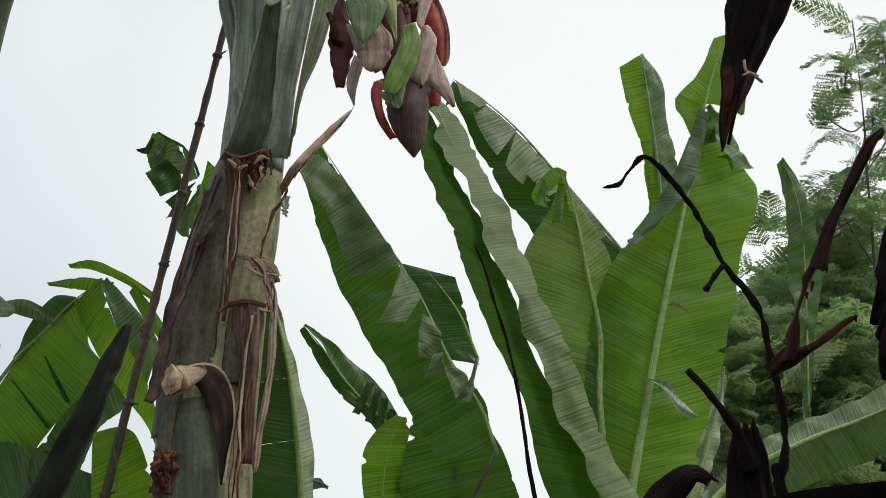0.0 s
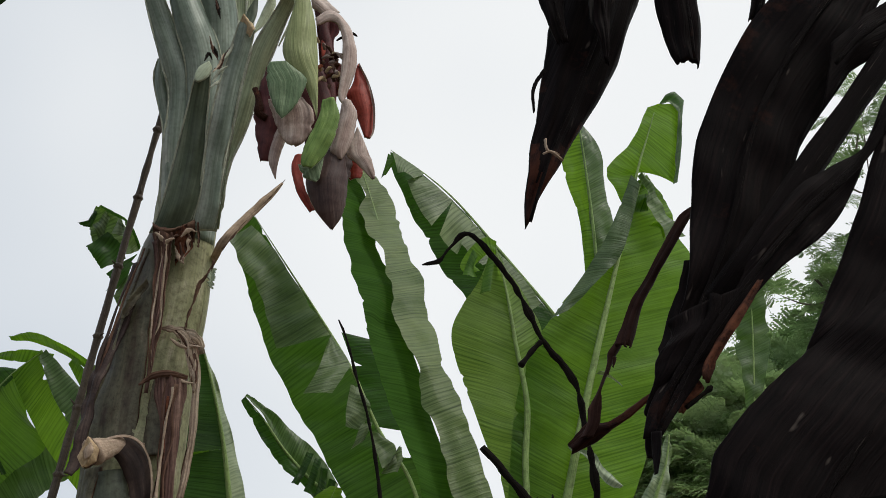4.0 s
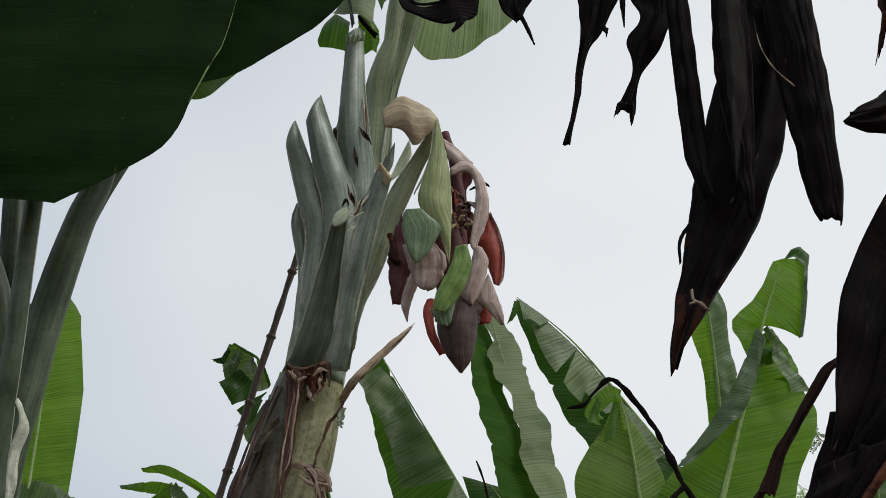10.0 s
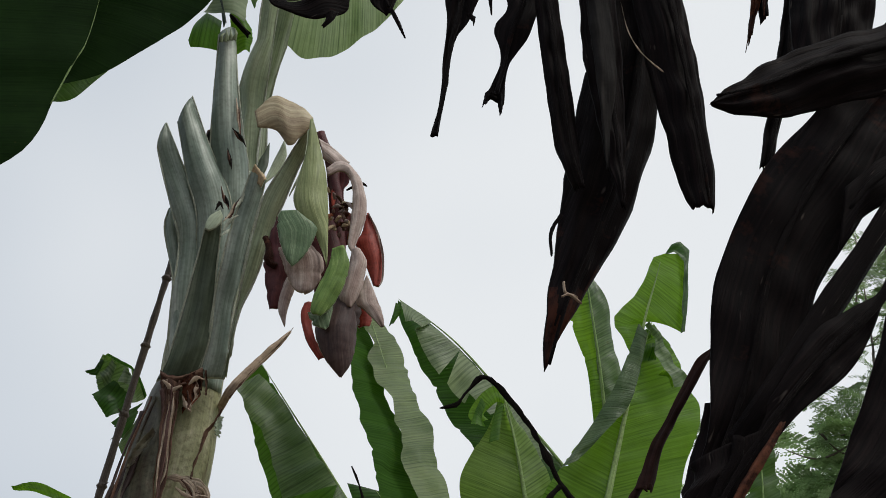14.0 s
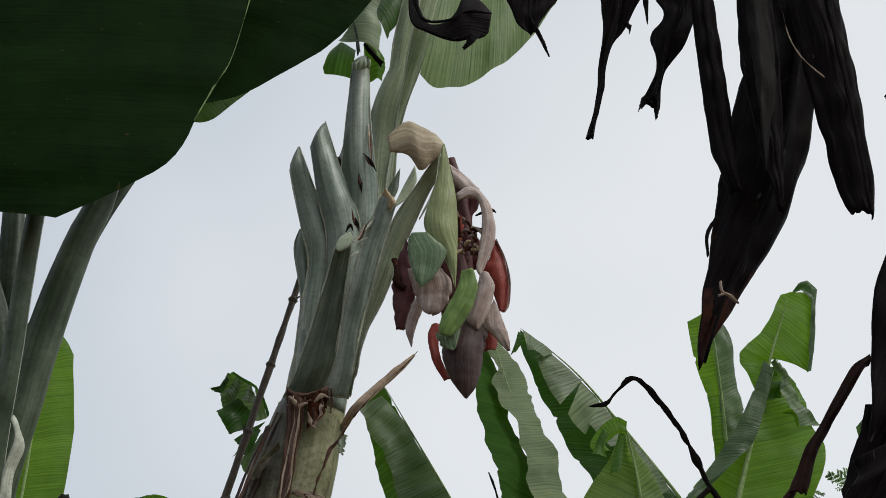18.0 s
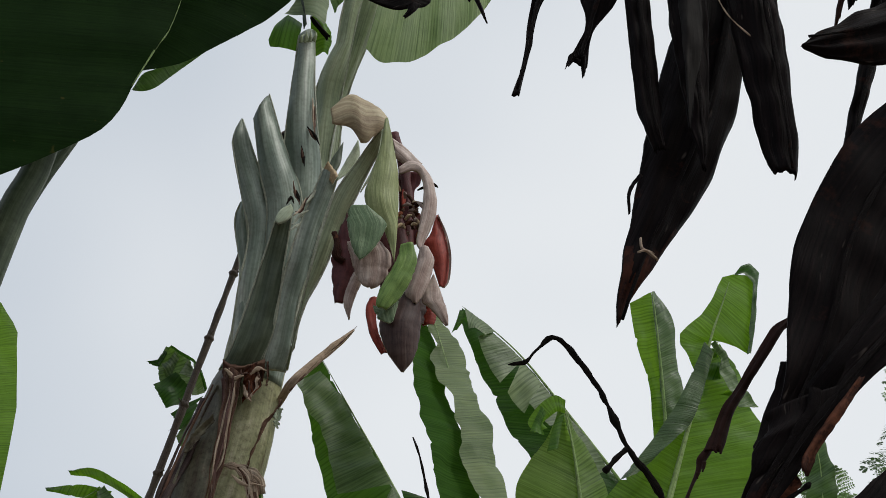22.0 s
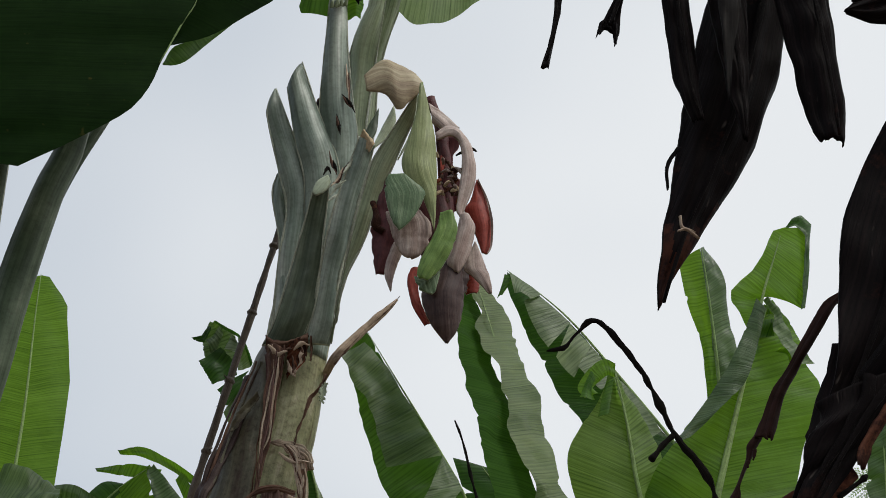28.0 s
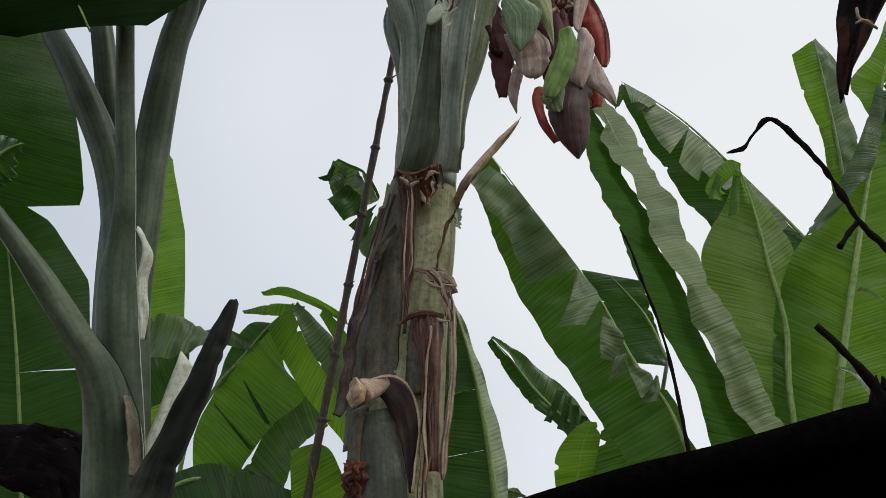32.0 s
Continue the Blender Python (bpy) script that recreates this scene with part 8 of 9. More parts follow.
    dead_sheet("black dead leaf end", [(0.331, 1.900, 3.322), (0.352, 1.900, 3.167), (0.369, 1.900, 3.122), (0.381, 1.900, 3.097), (0.402, 1.900, 3.083)], [(0.458, 1.900, 3.344), (0.448, 1.900, 3.182), (0.434, 1.900, 3.142), (0.421, 1.900, 3.114), (0.410, 1.900, 3.082)], 10, jag=0.03, extra=[("shred", [(0.408, 1.890, 3.079), (0.420, 1.890, 3.054), (0.434, 1.890, 3.028)], [(0.415, 1.890, 3.080), (0.427, 1.890, 3.055), (0.436, 1.890, 3.030)], DEAD)])
    dead_sheet("red-brown dead leaf tooth", [(0.846, 1.500, 2.978), (0.844, 1.500, 2.900), (0.845, 1.500, 2.853), (0.847, 1.500, 2.823)], [(0.881, 1.500, 2.984), (0.866, 1.500, 2.904), (0.856, 1.500, 2.855), (0.849, 1.500, 2.822)], 30, extra=[("red_brown_end", [(0.841, 1.485, 2.896), (0.841, 1.485, 2.849), (0.841, 1.485, 2.813)], [(0.856, 1.485, 2.898), (0.848, 1.485, 2.851), (0.842, 1.485, 2.813)], DEAD_RED)])
    dead_sheet("large near-black leaf with mouldy flecks", [(1.048, 1.360, 2.897), (0.905, 1.360, 2.682), (0.834, 1.360, 2.584), (0.761, 1.360, 2.491), (0.706, 1.360, 2.360), (0.695, 1.360, 2.275), (0.685, 1.360, 2.189), (0.675, 1.360, 2.158)], [(1.092, 1.360, 2.791), (0.983, 1.360, 2.631), (0.912, 1.360, 2.545), (0.883, 1.360, 2.474), (0.851, 1.360, 2.420), (0.812, 1.360, 2.360), (0.799, 1.360, 2.310), (0.767, 1.360, 2.234), (0.700, 1.360, 2.144)], 12, extra=[
        ("torn_end", [(0.691, 1.372, 2.229), (0.674, 1.372, 2.174), (0.664, 1.372, 2.146), (0.660, 1.372, 2.123), (0.652, 1.372, 2.086)], [(0.715, 1.368, 2.232), (0.698, 1.368, 2.168), (0.683, 1.368, 2.119), (0.661, 1.368, 2.084)], DEAD),
       ])
    dead_sheet("dark dead leaf crossing overhead", [(1.061, 1.330, 2.615), (0.934, 1.330, 2.542), (0.889, 1.330, 2.514), (0.842, 1.330, 2.470)], [(1.052, 1.330, 2.561), (0.926, 1.330, 2.479), (0.858, 1.330, 2.436), (0.825, 1.330, 2.386)], 21)
    dead_sheet("twisted black dead leaf with a red-brown end", [(1.001, 1.310, 2.569), (0.917, 1.310, 2.455), (0.883, 1.310, 2.399), (0.857, 1.310, 2.343), (0.817, 1.310, 2.313), (0.775, 1.310, 2.281), (0.727, 1.310, 2.208), (0.675, 1.310, 2.132), (0.637, 1.310, 2.072), (0.625, 1.310, 2.031)], [(1.040, 1.310, 2.473), (0.911, 1.310, 2.387), (0.864, 1.310, 2.341), (0.832, 1.310, 2.280), (0.804, 1.310, 2.240), (0.755, 1.310, 2.198), (0.715, 1.310, 2.148), (0.676, 1.310, 2.086), (0.652, 1.310, 2.052), (0.640, 1.310, 2.032)], 13, extra=[
        ("shred", [(0.625, 1.290, 2.031), (0.627, 1.290, 2.008), (0.628, 1.290, 1.995)], [(0.633, 1.290, 2.031), (0.631, 1.290, 2.009), (0.629, 1.290, 1.995)], DEAD)])
    dead_sheet("black dead leaf curtain", [(0.962, 1.300, 2.519), (0.902, 1.300, 2.413), (0.860, 1.300, 2.335), (0.839, 1.300, 2.276), (0.810, 1.300, 2.201), (0.780, 1.300, 2.136), (0.767, 1.300, 2.093)], [(1.059, 1.300, 2.470), (1.015, 1.300, 2.362), (0.975, 1.300, 2.262), (0.931, 1.300, 2.168), (0.882, 1.300, 2.107), (0.812, 1.300, 2.084)], 14)
    dead_sheet("black dead leaf mass", [(0.862, 1.280, 2.190), (0.810, 1.280, 2.149), (0.768, 1.280, 2.114), (0.726, 1.280, 2.075), (0.694, 1.280, 2.039), (0.677, 1.280, 2.010), (0.670, 1.280, 1.976), (0.664, 1.280, 1.928)], [(1.020, 1.280, 2.146), (0.968, 1.280, 2.075), (0.926, 1.280, 2.024), (0.898, 1.280, 1.982), (0.871, 1.280, 1.945), (0.844, 1.280, 1.896), (0.815, 1.280, 1.827)], 16)
    tail = dead_sheet("torn rusty tail of a dead leaf", [(0.652, 1.318, 2.144), (0.655, 1.318, 2.128), (0.641, 1.318, 2.108), (0.637, 1.318, 2.083), (0.630, 1.318, 2.059), (0.634, 1.318, 2.052), (0.630, 1.318, 2.032), (0.631, 1.318, 2.017)], [(0.744, 1.318, 2.193), (0.726, 1.318, 2.159), (0.703, 1.318, 2.124), (0.667, 1.318, 2.089), (0.647, 1.318, 2.059), (0.644, 1.318, 2.042), (0.642, 1.318, 2.029), (0.641, 1.318, 2.018)], 31, jag=0.03, extra=[
        ("rusty_margin", [(0.730, 1.296, 2.182), (0.704, 1.296, 2.144), (0.682, 1.296, 2.109), (0.675, 1.296, 2.095), (0.674, 1.296, 2.083)], [(0.734, 1.296, 2.181), (0.716, 1.296, 2.147), (0.694, 1.296, 2.112), (0.686, 1.296, 2.094), (0.681, 1.296, 2.082)], DEAD_RED),
        ("rusty_piece", [(0.675, 1.330, 2.096), (0.665, 1.330, 2.081), (0.663, 1.330, 2.074), (0.664, 1.330, 2.062)], [(0.682, 1.330, 2.093), (0.686, 1.330, 2.084), (0.675, 1.330, 2.072), (0.667, 1.330, 2.061)], DEAD_RED)])
    part("twig_end", tube([(0.669, 1.325, 2.066), (0.683, 1.325, 2.078), (0.690, 1.325, 2.084), (0.694, 1.325, 2.088)], [(0, 0.0015), (0.7, 0.0016), (0.9, 0.0030), (1, 0.0014)], 8, 1.0, count=20, rough=0.001, freq=60), TWIG, tail)
    dead("narrow dead leaf strip", [(0.904, 1.500, 2.962), (0.878, 1.500, 2.787), (0.852, 1.500, 2.678), (0.834, 1.500, 2.601)], [(0, 0.0082), (0.6, 0.0105), (1, 0.0070)], seed=18)
    dead("red-brown dead leaf shred overhead", [(0.867, 1.500, 3.004), (0.856, 1.500, 2.932), (0.843, 1.500, 2.863), (0.828, 1.500, 2.793)], [(0, 0.0234), (0.4, 0.0176), (0.7, 0.0059), (1, 0.0012)], (0, -1, 0), 50, DEAD_RED, 19, ragged=0.04, pleat=0.2, jag=0.3)


build_withered()


# ---- black twigs and stubs ----
def build_twigs():
    root = thing("dry_twig", (0.646, 1.570, 1.893), "arched black dry twig with side spurs", "twig")
    main = [(0.463, 1.570, 2.280), (0.482, 1.570, 2.287), (0.495, 1.570, 2.307), (0.510, 1.570, 2.322), (0.526, 1.570, 2.315), (0.552, 1.570, 2.285), (0.575, 1.570, 2.249), (0.599, 1.570, 2.203), (0.633, 1.570, 2.161), (0.647, 1.570, 2.097), (0.656, 1.570, 2.031), (0.648, 1.570, 1.955), (0.641, 1.570, 1.812), ((0.633, 1.570, 1.635)[0], 1.57, 0.0)]
    part("twig", tube(main, [(0, 0.0018), (0.02, 0.0030), (0.08, 0.0032), (0.2, 0.0042), (1, 0.0066)], 10, 1.0, count=420, rough=0.0036, freq=70), TWIG, root)
    part("spur", tube([(0.595, 1.570, 2.204), (0.583, 1.565, 2.188), (0.572, 1.560, 2.172)], [(0, 0.0037), (0.6, 0.0025), (1, 0.0031)], 8, 1.0, count=14, rough=0.002, freq=60), TWIG, root)
    root = thing("dry_twig", (0.571, 1.500, 2.009), "short black dry stub", "twig")
    part("twig", tube([(0.587, 1.500, 1.972), (0.568, 1.490, 2.007), (0.542, 1.480, 2.033), (0.517, 1.480, 2.059)], [(0, 0.0094), (0.3, 0.0047), (1, 0.0029)], 8, 1.0, count=24, rough=0.003, freq=50), TWIG, root)
    root = thing("dry_twig", (0.613, 1.500, 2.053), "brown sheathed dry stem with torn bark", "twig")
    part("sheath", panel([(0.745, 1.480, 2.346), (0.739, 1.480, 2.340), (0.721, 1.480, 2.322), (0.705, 1.480, 2.292), (0.690, 1.480, 2.262), (0.670, 1.480, 2.226), (0.657, 1.480, 2.192), (0.651, 1.480, 2.175)], [(0.742, 1.475, 2.331), (0.736, 1.475, 2.326), (0.725, 1.475, 2.306), (0.707, 1.475, 2.273), (0.690, 1.475, 2.244), (0.678, 1.475, 2.217), (0.672, 1.475, 2.192), (0.667, 1.475, 2.174)], 0.30, 0.003, 90, 10, 1, seed=21, crinkle=0.002, jag=0.02, pleat=0.002, rate=0.02), DEAD_BROWN, root)
    part("sheath", panel([(0.663, 1.485, 2.204), (0.653, 1.485, 2.181), (0.646, 1.485, 2.169), (0.644, 1.485, 2.154), (0.635, 1.485, 2.128), (0.625, 1.485, 2.108), (0.623, 1.485, 2.091), (0.615, 1.485, 2.076)], [(0.671, 1.485, 2.201), (0.662, 1.485, 2.182), (0.654, 1.485, 2.165), (0.649, 1.485, 2.154), (0.638, 1.485, 2.128), (0.638, 1.485, 2.119), (0.636, 1.485, 2.097), (0.629, 1.485, 2.079)], 0.30, 0.003, 60, 8, 1, seed=22, crinkle=0.002, jag=0.10), DEAD_BROWN, root)
    part("branch", panel([(0.608, 1.500, 2.075), (0.626, 1.495, 2.096), (0.642, 1.490, 2.096), (0.655, 1.485, 2.102), (0.673, 1.480, 2.116), (0.686, 1.475, 2.126), (0.693, 1.470, 2.127)], [(0.612, 1.500, 2.065), (0.630, 1.495, 2.074), (0.651, 1.490, 2.090), (0.667, 1.485, 2.102), (0.682, 1.480, 2.116), (0.691, 1.475, 2.123), (0.693, 1.470, 2.126)], 0.35, 0.004, 60, 8, 1, seed=23, crinkle=0.003, jag=0.05), DEAD_TIP, root, "red-brown side branch")
    part("bark_shred", shell([(0.664, 1.470, 2.180), (0.665, 1.470, 2.175), (0.664, 1.470, 2.170)], [(0, 0.0022), (0.5, 0.0016), (1, 0.0004)], (0, -1, 0), 40, 0.001, 10, 6, 1, jag=0.5), DEAD_BROWN, root)
    part("bark_shred", shell([(0.658, 1.470, 2.177), (0.659, 1.470, 2.172), (0.661, 1.470, 2.171)], [(0, 0.0022), (0.5, 0.0016), (1, 0.0004)], (0, -1, 0), 40, 0.001, 10, 6, 1, jag=0.5), DEAD_BROWN, root)
    part("bark_shred", shell([(0.648, 1.470, 2.159), (0.647, 1.470, 2.152), (0.646, 1.470, 2.148)], [(0, 0.0022), (0.5, 0.0016), (1, 0.0004)], (0, -1, 0), 40, 0.001, 10, 6, 1, jag=0.5), DEAD_BROWN, root)
    part("bark_shred", shell([(0.642, 1.470, 2.147), (0.641, 1.470, 2.144), (0.641, 1.470, 2.140)], [(0, 0.0022), (0.5, 0.0016), (1, 0.0004)], (0, -1, 0), 40, 0.001, 10, 6, 1, jag=0.5), DEAD_BROWN, root)
    part("bark_shred", shell([(0.693, 1.470, 2.128), (0.692, 1.470, 2.124), (0.693, 1.470, 2.121)], [(0, 0.0022), (0.5, 0.0016), (1, 0.0004)], (0, -1, 0), 40, 0.001, 10, 6, 1, jag=0.5), DEAD_BROWN, root)
    root = thing("dead_stump", (0.585, 1.500, 1.934), "black dead sheath stump beside the twig", "dead leaf")
    part("dead_blade", shell([(0.585, 1.500, 1.830), (0.594, 1.500, 1.935), (0.590, 1.500, 1.978), (0.586, 1.500, 2.015)], [(0, 0.0263), (0.5, 0.0281), (0.85, 0.0199), (1, 0.0117)], (0, -1, 0), 60, 0.004, 20, 10, 1, crinkle=0.01, pleat=0.1, ragged=0.02), DEAD, root)
    part("dead_blade", shell([(0.455, 1.450, 1.887), (0.488, 1.450, 1.935), (0.510, 1.450, 1.954), (0.527, 1.450, 1.948)], [(0, 0.0176), (0.5, 0.0164), (1, 0.0047)], (0, -1, 0), 50, 0.004, 16, 8, 1, crinkle=0.01, ragged=0.02, seed=4), DEAD, root)
    root = thing("dead_leaf_stalk", (-0.072, 1.280, 1.790), "near-black jagged dead leaf stalk leaning beside the stem", "dead stalk")
    part("stalk", panel([(-0.097, 1.260, 1.728), (-0.068, 1.260, 1.828), (-0.046, 1.260, 1.881), (-0.027, 1.260, 1.929), (-0.013, 1.260, 1.969), (-0.002, 1.260, 1.990)], [(-0.046, 1.260, 1.730), (-0.036, 1.260, 1.829), (-0.024, 1.260, 1.881), (-0.008, 1.260, 1.930), (0.001, 1.260, 1.969), (0.004, 1.260, 1.992)], 0.32, 0.012, 110, 14, 1, seed=6, crinkle=0.003, jag=0.06, pleat=0.003, rate=0.022, notch=(0.28, 0.28)), STALK_BLACK, root)
    part("stalk_base", tube([((-0.116, 1.260, 1.728)[0] - 0.05, 1.26, -0.03), ((-0.105, 1.260, 1.728)[0], 1.26, 0.7), (-0.090, 1.260, 1.738)], [(0, 0.055), (1, 0.0284)], 16, 0.7, count=40, rough=0.006, freq=30), STALK_BLACK, root)
    root = thing("dry_twig", (0.484, 1.950, 2.047), "slender dry twig standing in front of the leaves", "twig")
    part("twig", tube([((0.545, 1.950, 1.745)[0], 1.95, 0.0), (0.545, 1.950, 1.745), (0.524, 1.950, 1.855), (0.503, 1.950, 1.956), (0.484, 1.950, 2.047), (0.476, 1.950, 2.098), (0.464, 1.950, 2.165), (0.450, 1.950, 2.222), (0.435, 1.950, 2.265), (0.419, 1.950, 2.316), (0.405, 1.950, 2.347)], [(0, 0.006), (0.7, 0.0036), (0.9, 0.0025), (1, 0.0013)], 8, 1.0, count=160, rough=0.0016, freq=90), TWIG, root)


build_twigs()


# ---- picking pole with a tied knife ----
def build_pole():
    a, b = vec((-0.041, 3.140, 2.626)), vec((0.106, 3.140, 3.738))
    way = (b - a).normalized()
    foot = a - way * (a.z / way.z)
    root = thing("picking_pole", tuple(foot), "long knotty bamboo pole with a knife tied near its tip", "pole")
    pts = [foot.lerp(b, k / 30) for k in range(31)]
    part("pole", tube(pts, [(0, 0.016), (0.6, 0.0093), (1, 0.0071)], 10, 1.0, count=160, rough=0.0025, freq=22), BAMBOO, root)
    rnd = random.Random(3)
    length = (b - foot).length
    d = 0.3
    while d < length:
        c = foot + way * d
        part("node_ring", tube([c - way * 0.008, c, c + way * 0.008], [(0, 0.008), (0.5, 0.0125), (1, 0.008)], 10, 1.0, count=5), BAMBOO, root)
        out = vec((rnd.uniform(-1, 1), -0.4, rnd.uniform(-0.2, 0.6))).normalized()
        part("node_spur", tube([c, c + out * 0.012, c + out * 0.026], [(0, 0.004), (1, 0.001)], 6, 1.0, count=4), BAMBOO, root)
        d += rnd.uniform(0.14, 0.2)
    k = b - way * 0.11
    side = way
    part("knife_handle", tube([k - side * 0.10 + vec((0, -0.015, -0.02)), k - side * 0.04 + vec((0, -0.015, 0)), k + vec((0, -0.015, 0))], [(0, 0.008), (0.2, 0.011), (1, 0.008)], 10, 0.7, count=12), TWIG, root, "black knife handle")
    part("knife_blade", shell([k + vec((0, -0.016, 0)), k + side * 0.04 + vec((0, -0.016, 0.004)), k + side * 0.08 + vec((0, -0.016, 0.016))], [(0, 0.009), (0.6, 0.008), (1, 0.001)], (0, -1, 0), 4, 0.0015, 10, 4, 1, crinkle=0), METAL, root, "steel knife blade")
    part("tie", tube([k + way * 0.012, k, k - way * 0.012], [(0, 0.013), (1, 0.013)], 10, 1.0, count=5), DRY, root)


build_pole()


# ---- roof edge close by ----
def build_roof():
    a, b = vec((0.176, 1.147, 1.810)), vec((0.482, 0.955, 1.864))
    root = thing("roof_edge", tuple(a.lerp(b, 0.5)), "black timber edge of a low roof", "roof", kind="structure")
    way = (b - a).normalized()
    a = a - way * 0.12
    b = b + way * 0.75
    pts = [a.lerp(b, k / 12) for k in range(13)]
    up = way.cross(vec((0, 1, 0))).normalized()
    up = up if up.z > 0 else -up
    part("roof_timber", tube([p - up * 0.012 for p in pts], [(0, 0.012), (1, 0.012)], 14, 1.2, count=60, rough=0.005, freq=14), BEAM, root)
    bm = bmesh.new()
    uvl = bm.loops.layers.uv.new("UVMap")
    cols = 40
    rows = []
    for j in range(8):
        row = []
        for i in range(cols + 1):
            q = a.lerp(b, i / cols) - up * (0.02 + 0.12 * j) + vec((0, -0.05 * j, 0))
            q += vec((0, 0.008 * math.sin(i * 1.9), 0))
            row.append(bm.verts.new(q))
        rows.append(row)
    for j in range(7):
        for i in range(cols):
            f = bm.faces.new((rows[j][i], rows[j + 1][i], rows[j + 1][i + 1], rows[j][i + 1]))
            for lp in f.loops:
                lp[uvl].uv = (lp.vert.co.x, lp.vert.co.z)
    bmesh.ops.solidify(bm, geom=bm.faces[:], thickness=0.012)
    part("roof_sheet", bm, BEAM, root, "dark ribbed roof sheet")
    for k in (0.1, 0.9):
        top = a.lerp(b, k) - up * 0.1 + vec((0, 0.03, 0))
        part("post", tube([(top.x, top.y, -0.02), (top.x, top.y, top.z * 0.5), tuple(top)], [(0, 0.05), (1, 0.045)], 12, 1.0, count=16, rough=0.006), BEAM, root, "dark timber post")


build_roof()


# ---- feathery trees in the distance ----
def frond_shape(seed, pairs=9, leaflets=8):
    """One twice-feathered frond of unit length along x: corners of its quads, four by four."""
    rnd = random.Random(seed)
    quads = []

    def spine(t):
        return vec((t, 0.03 * math.sin(3 * t + seed), 0.10 * math.sin(2.2 * t) - 0.34 * t * t))

    def strip(p, q, w):
        quads.extend([p - w, p + w, q + w, q - w])

    for k in range(6):
        strip(spine(k / 6), spine((k + 1) / 6), vec((0, 0.004, 0.001)))
    for k in range(pairs):
        t = 0.16 + 0.84 * k / (pairs - 1)
        o = spine(t)
        for sg in (-1, 1):
            out = vec((0.55, sg, rnd.uniform(-0.35, 0.05))).normalized()
            reach = 0.36 * math.sin(math.pi * (0.24 + 0.68 * t)) * rnd.uniform(0.8, 1.15)
            tip = o + out * reach
            strip(o, tip, vec((0.0025, 0, 0.001)))
            for j in range(leaflets):
                c = o.lerp(tip, (j + 0.7) / leaflets) - vec((0, 0, 0.03 * (j / leaflets) ** 2))
                for s2 in (-1, 1):
                    way = (vec((-out.y, out.x, 0)) * s2 + out * 0.55 + vec((0, 0, rnd.uniform(-0.5, 0.25)))).normalized()
                    ln = 0.072 * (1.1 - 0.45 * j / leaflets) * rnd.uniform(0.8, 1.2)
                    wide = out * (ln * 0.36)
                    quads.extend([c, c + way * (ln * 0.5) + wide, c + way * ln, c + way * (ln * 0.5) - wide])
    return np.array([tuple(q) for q in quads])


FRONDS = [frond_shape(k) for k in range(5)]


def crown_of(root, poses, leaf=LEAF_FEATHER):
    """All fronds of a tree as one crown. poses: (place, direction, length, tilt)."""
    blocks = []
    for i, (o, d, length, tilt) in enumerate(poses):
        d = vec(d).normalized()
        side = vec((0, 0, 1)).cross(d).normalized()
        up = d.cross(side)
        side, up = side * math.cos(tilt) + up * math.sin(tilt), up * math.cos(tilt) - side * math.sin(tilt)
        turn = np.array([tuple(d), tuple(side), tuple(up)])
        blocks.append(FRONDS[i % len(FRONDS)] @ turn * length + np.array(tuple(o)))
    verts = np.concatenate(blocks)
    me = bpy.data.meshes.new("crown")
    me.from_pydata(verts.tolist(), [], np.arange(len(verts)).reshape(-1, 4).tolist())
    me.uv_layers.new(name="UVMap")
    me.materials.append(leaf)
    crown = new("crown", me)
    crown.parent = root
    crown.matrix_parent_inverse = root.matrix_basis.inverted()
    tagged(crown, "fine feathery green leaflets", kind="stuff")


def feathery_tree(base, height, spots, label, seed, density=40, size=0.5, leaf=LEAF_FEATHER):
    """Trunk, limbs to the spots (place, spread) and arching fronds about each of them."""
    root = thing("feathery_tree", base, label, "tree", "feathery trees")
    rnd = random.Random(seed)
    part("trunk", tube([base, (base[0] + 0.1, base[1], height * 0.4), (base[0], base[1] + 0.1, height * 0.75)], [(0, 0.12), (1, 0.05)], 10, 1.0, count=20, rough=0.01), BARK, root)
    joint = None
    poses = []
    for place, spread in spots:
        c = vec(place)
        start = vec((base[0], base[1] + 0.1, min(height * 0.72, c.z - 0.3)))
        if joint is not None and (joint - c).length < (start - c).length:
            start = joint
        joint = c
        part("limb", tube([start, start.lerp(c, 0.5) + vec((0, 0, -0.15)), c], [(0, 0.010), (1, 0.003)], 7, 1.0, count=14, rough=0.006, freq=12), BARK, root)
        for _ in range(int(density * (spread / 0.5) ** 2) + 3):
            o = c + vec((rnd.gauss(0, spread * 0.42), rnd.gauss(0, spread * 0.5), rnd.gauss(0, spread * 0.38)))
            d = vec((rnd.uniform(-1, 1), rnd.uniform(-1, 0.6), rnd.uniform(-0.1, 0.75))) + (o - c) * (0.8 / max(spread, 0.1))
            poses.append((o - d.normalized() * (size * 0.4), d, size * rnd.uniform(0.6, 1.15), rnd.uniform(-0.6, 0.6)))
    crown_of(root, poses, leaf)


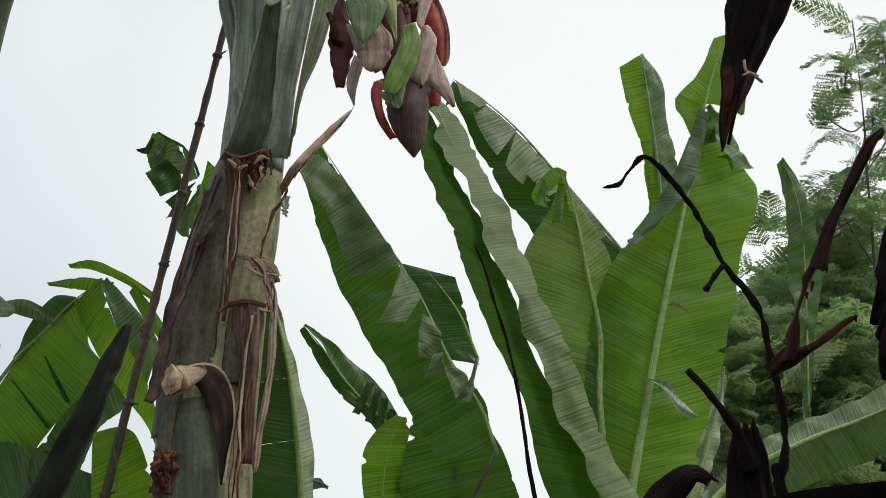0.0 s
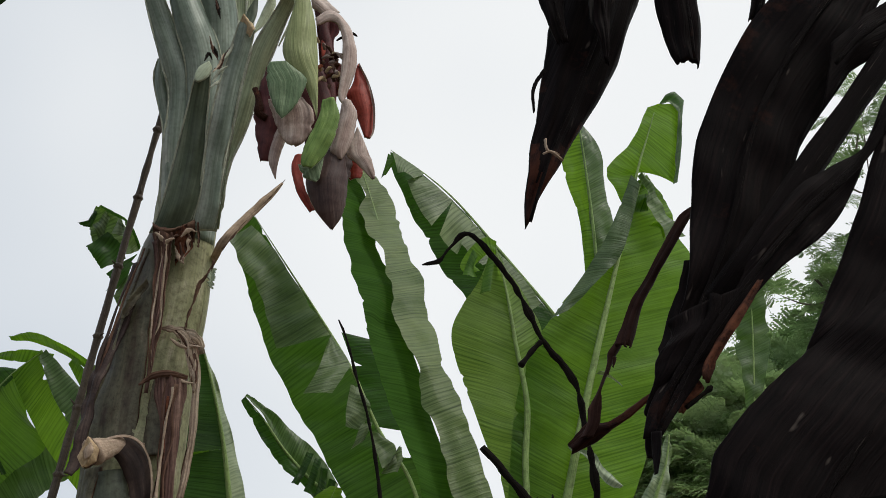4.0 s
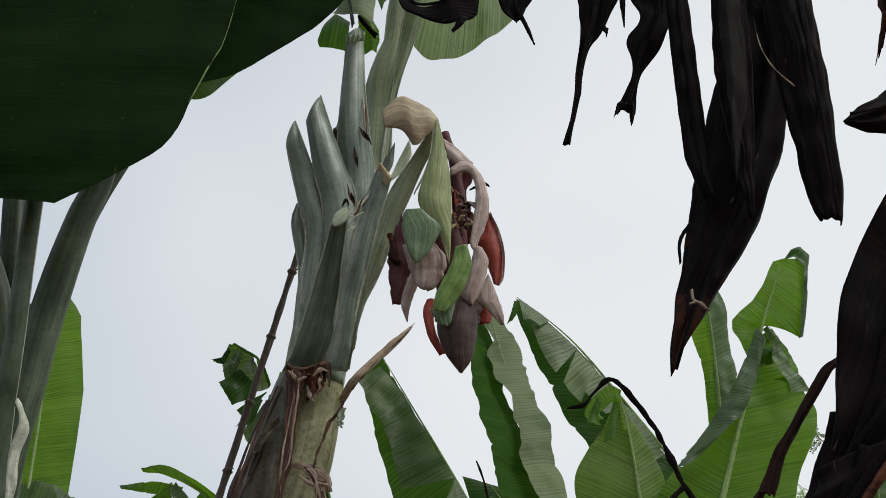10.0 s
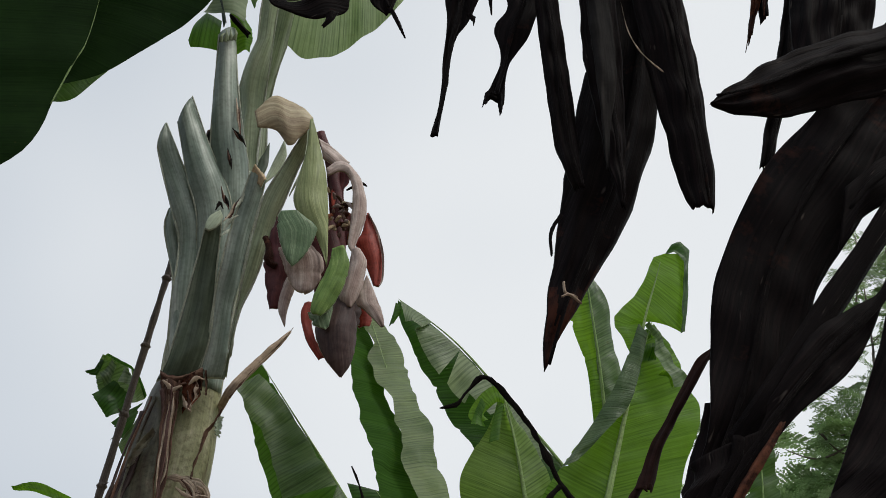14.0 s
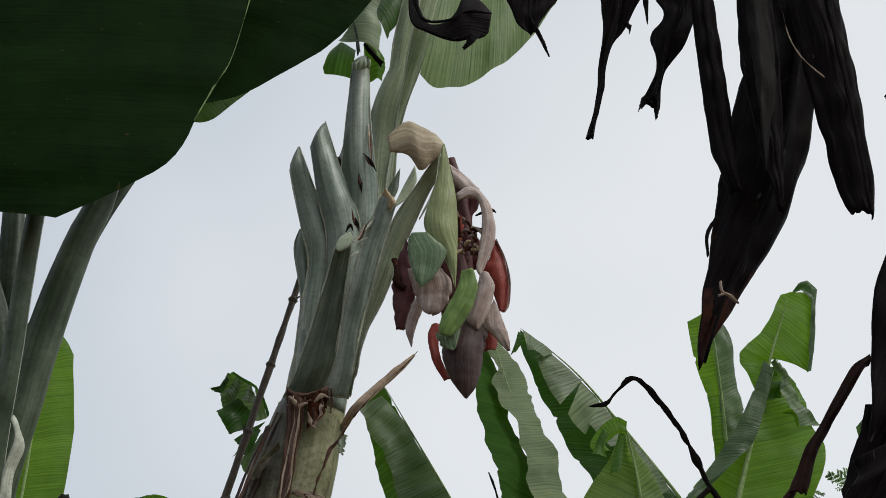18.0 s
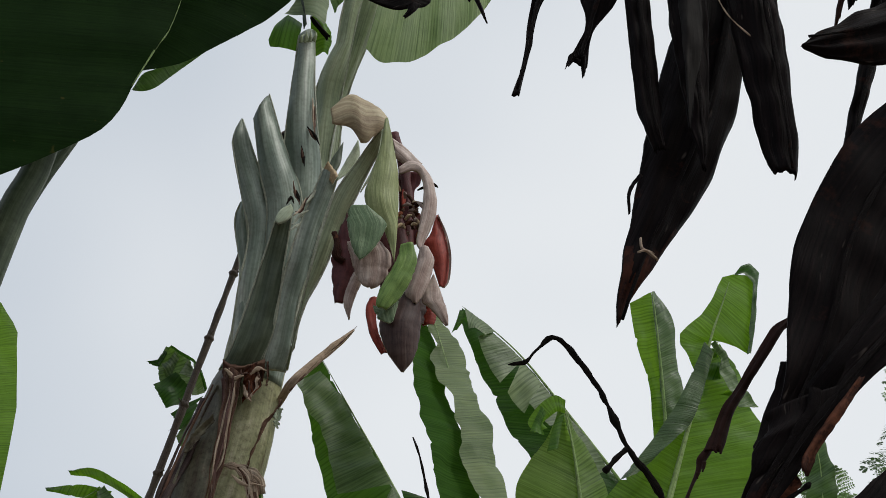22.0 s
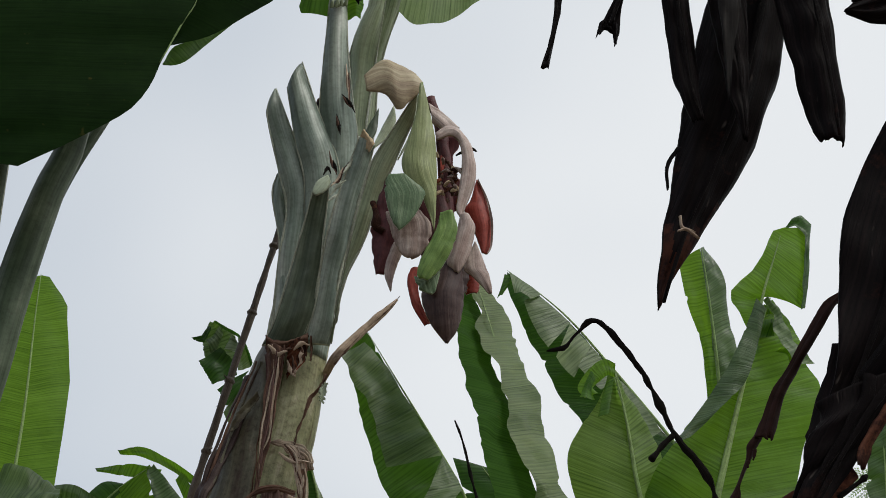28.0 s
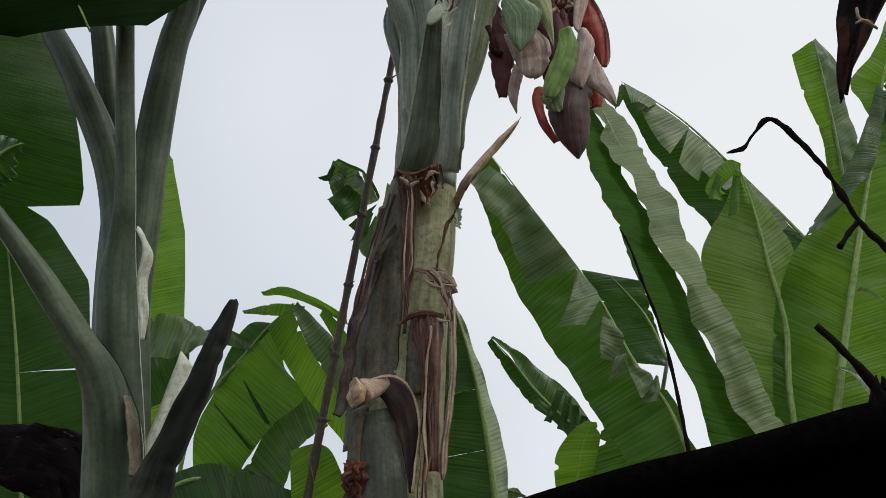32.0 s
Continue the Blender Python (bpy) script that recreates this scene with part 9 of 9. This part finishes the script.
def fern_shoot(stem, nodes, reach, seed):
    """A thin upright shoot with fronds in pairs."""
    rnd = random.Random(seed)
    foot = vec(stem[0])
    root = thing("feathery_tree", (foot.x, foot.y, -0.02), "slender young tree with fern-like fronds", "tree", "feathery trees")
    part("trunk", tube([(foot.x, foot.y, -0.02)] + list(stem), [(0, 0.03), (0.7, 0.012), (1, 0.003)], 8, 1.0, count=40, rough=0.004), BARK, root)
    joints = along(stem, nodes + 2)
    poses = []
    for n in range(1, nodes + 2):
        for sg in (-1, 1):
            turn = rnd.uniform(-0.7, 0.7)
            poses.append((joints[n], (sg * math.cos(turn), math.sin(turn), rnd.uniform(0.1, 0.5)), reach * (1.25 - 0.5 * n / (nodes + 1)) * rnd.uniform(0.7, 1.1), rnd.uniform(0.2, 0.9) * sg))
    crown_of(root, poses)


def build_trees():
    b = (4.551, 9.000, 4.220)
    feathery_tree((b[0], 9.0, -0.02), b[2] + 0.6, [((3.922, 9.000, 4.415), 0.35), ((4.243, 9.000, 4.780), 0.42), ((4.581, 9.000, 5.204), 0.4), ((4.027, 9.000, 4.015), 0.45), ((4.477, 9.000, 4.379), 0.55), ((4.908, 9.000, 4.842), 0.5), ((4.802, 9.000, 4.116), 0.6), ((5.281, 9.000, 4.532), 0.6), ((4.260, 9.000, 3.713), 0.5), ((4.800, 9.000, 3.592), 0.5), ((3.837, 9.000, 3.566), 0.4), ((5.496, 9.000, 4.046), 0.6)], "bushy tree with fine feathery leaves beyond the bananas", 1, 50, 0.55, LEAF_FEATHER_LIT)
    feathery_tree((5.0, 10.2, -0.02), 3.6, [((4.22, 9.5, 4.84), 0.5), ((4.9, 10.0, 5.03), 0.5), ((5.31, 10.0, 4.86), 0.55), ((4.13, 9.5, 4.38), 0.55), ((4.81, 10.0, 4.46), 0.6), ((5.21, 10.0, 4.3), 0.6), ((4.34, 9.5, 3.89), 0.6)], "low dense bush with fine green leaves", 4, 45, 0.6, LEAF_FEATHER_LIT)
    feathery_tree((3.75, 9.2, -0.02), 3.2, [((3.2, 9.0, 4.49), 0.3), ((3.38, 9.0, 4.26), 0.35), ((3.27, 9.0, 3.93), 0.35), ((3.67, 9.0, 4.45), 0.35), ((3.74, 9.0, 4.13), 0.4), ((3.48, 9.0, 3.83), 0.4), ((3.09, 9.0, 4.08), 0.3)], "dense green shrub below the feathery trees", 7, 130, 0.5, LEAF_FEATHER_LIT)
    b = (6.141, 10.500, 6.804)
    feathery_tree((b[0], 10.5, -0.02), b[2] + 0.2, [((6.054, 10.500, 8.296), 0.3), ((5.671, 10.500, 7.769), 0.16), ((5.462, 10.500, 7.197), 0.14), ((5.886, 10.500, 7.336), 0.3), ((5.750, 10.500, 6.704), 0.3), ((6.298, 10.500, 7.853), 0.4), ((6.236, 10.500, 6.650), 0.5), ((5.659, 10.500, 6.260), 0.3)], "taller thin tree with feathery sprigs", 2, 10, 0.5)
    b = (5.010, 8.500, 6.083)
    feathery_tree((b[0] + 0.1, 8.5, -0.02), b[2] + 0.5, [((4.399, 8.500, 5.457), 0.16), ((4.628, 8.500, 5.695), 0.2), ((4.181, 8.500, 5.354), 0.18), ((4.525, 8.500, 5.374), 0.25), ((3.801, 8.500, 5.242), 0.12), ((3.304, 8.500, 5.316), 0.08)], "slender feathery tree against the sky", 3, 22, 0.36)
    fern_shoot([(4.653, 8.500, 5.356), (4.665, 8.500, 6.059), (4.656, 8.500, 6.571), (4.640, 8.500, 6.989)], 9, 0.4057, 5)
    fern_shoot([(4.885, 8.600, 5.434), (5.025, 8.600, 6.176), (5.088, 8.600, 6.665), (5.097, 8.600, 7.065)], 7, 0.3091, 6)


build_trees()
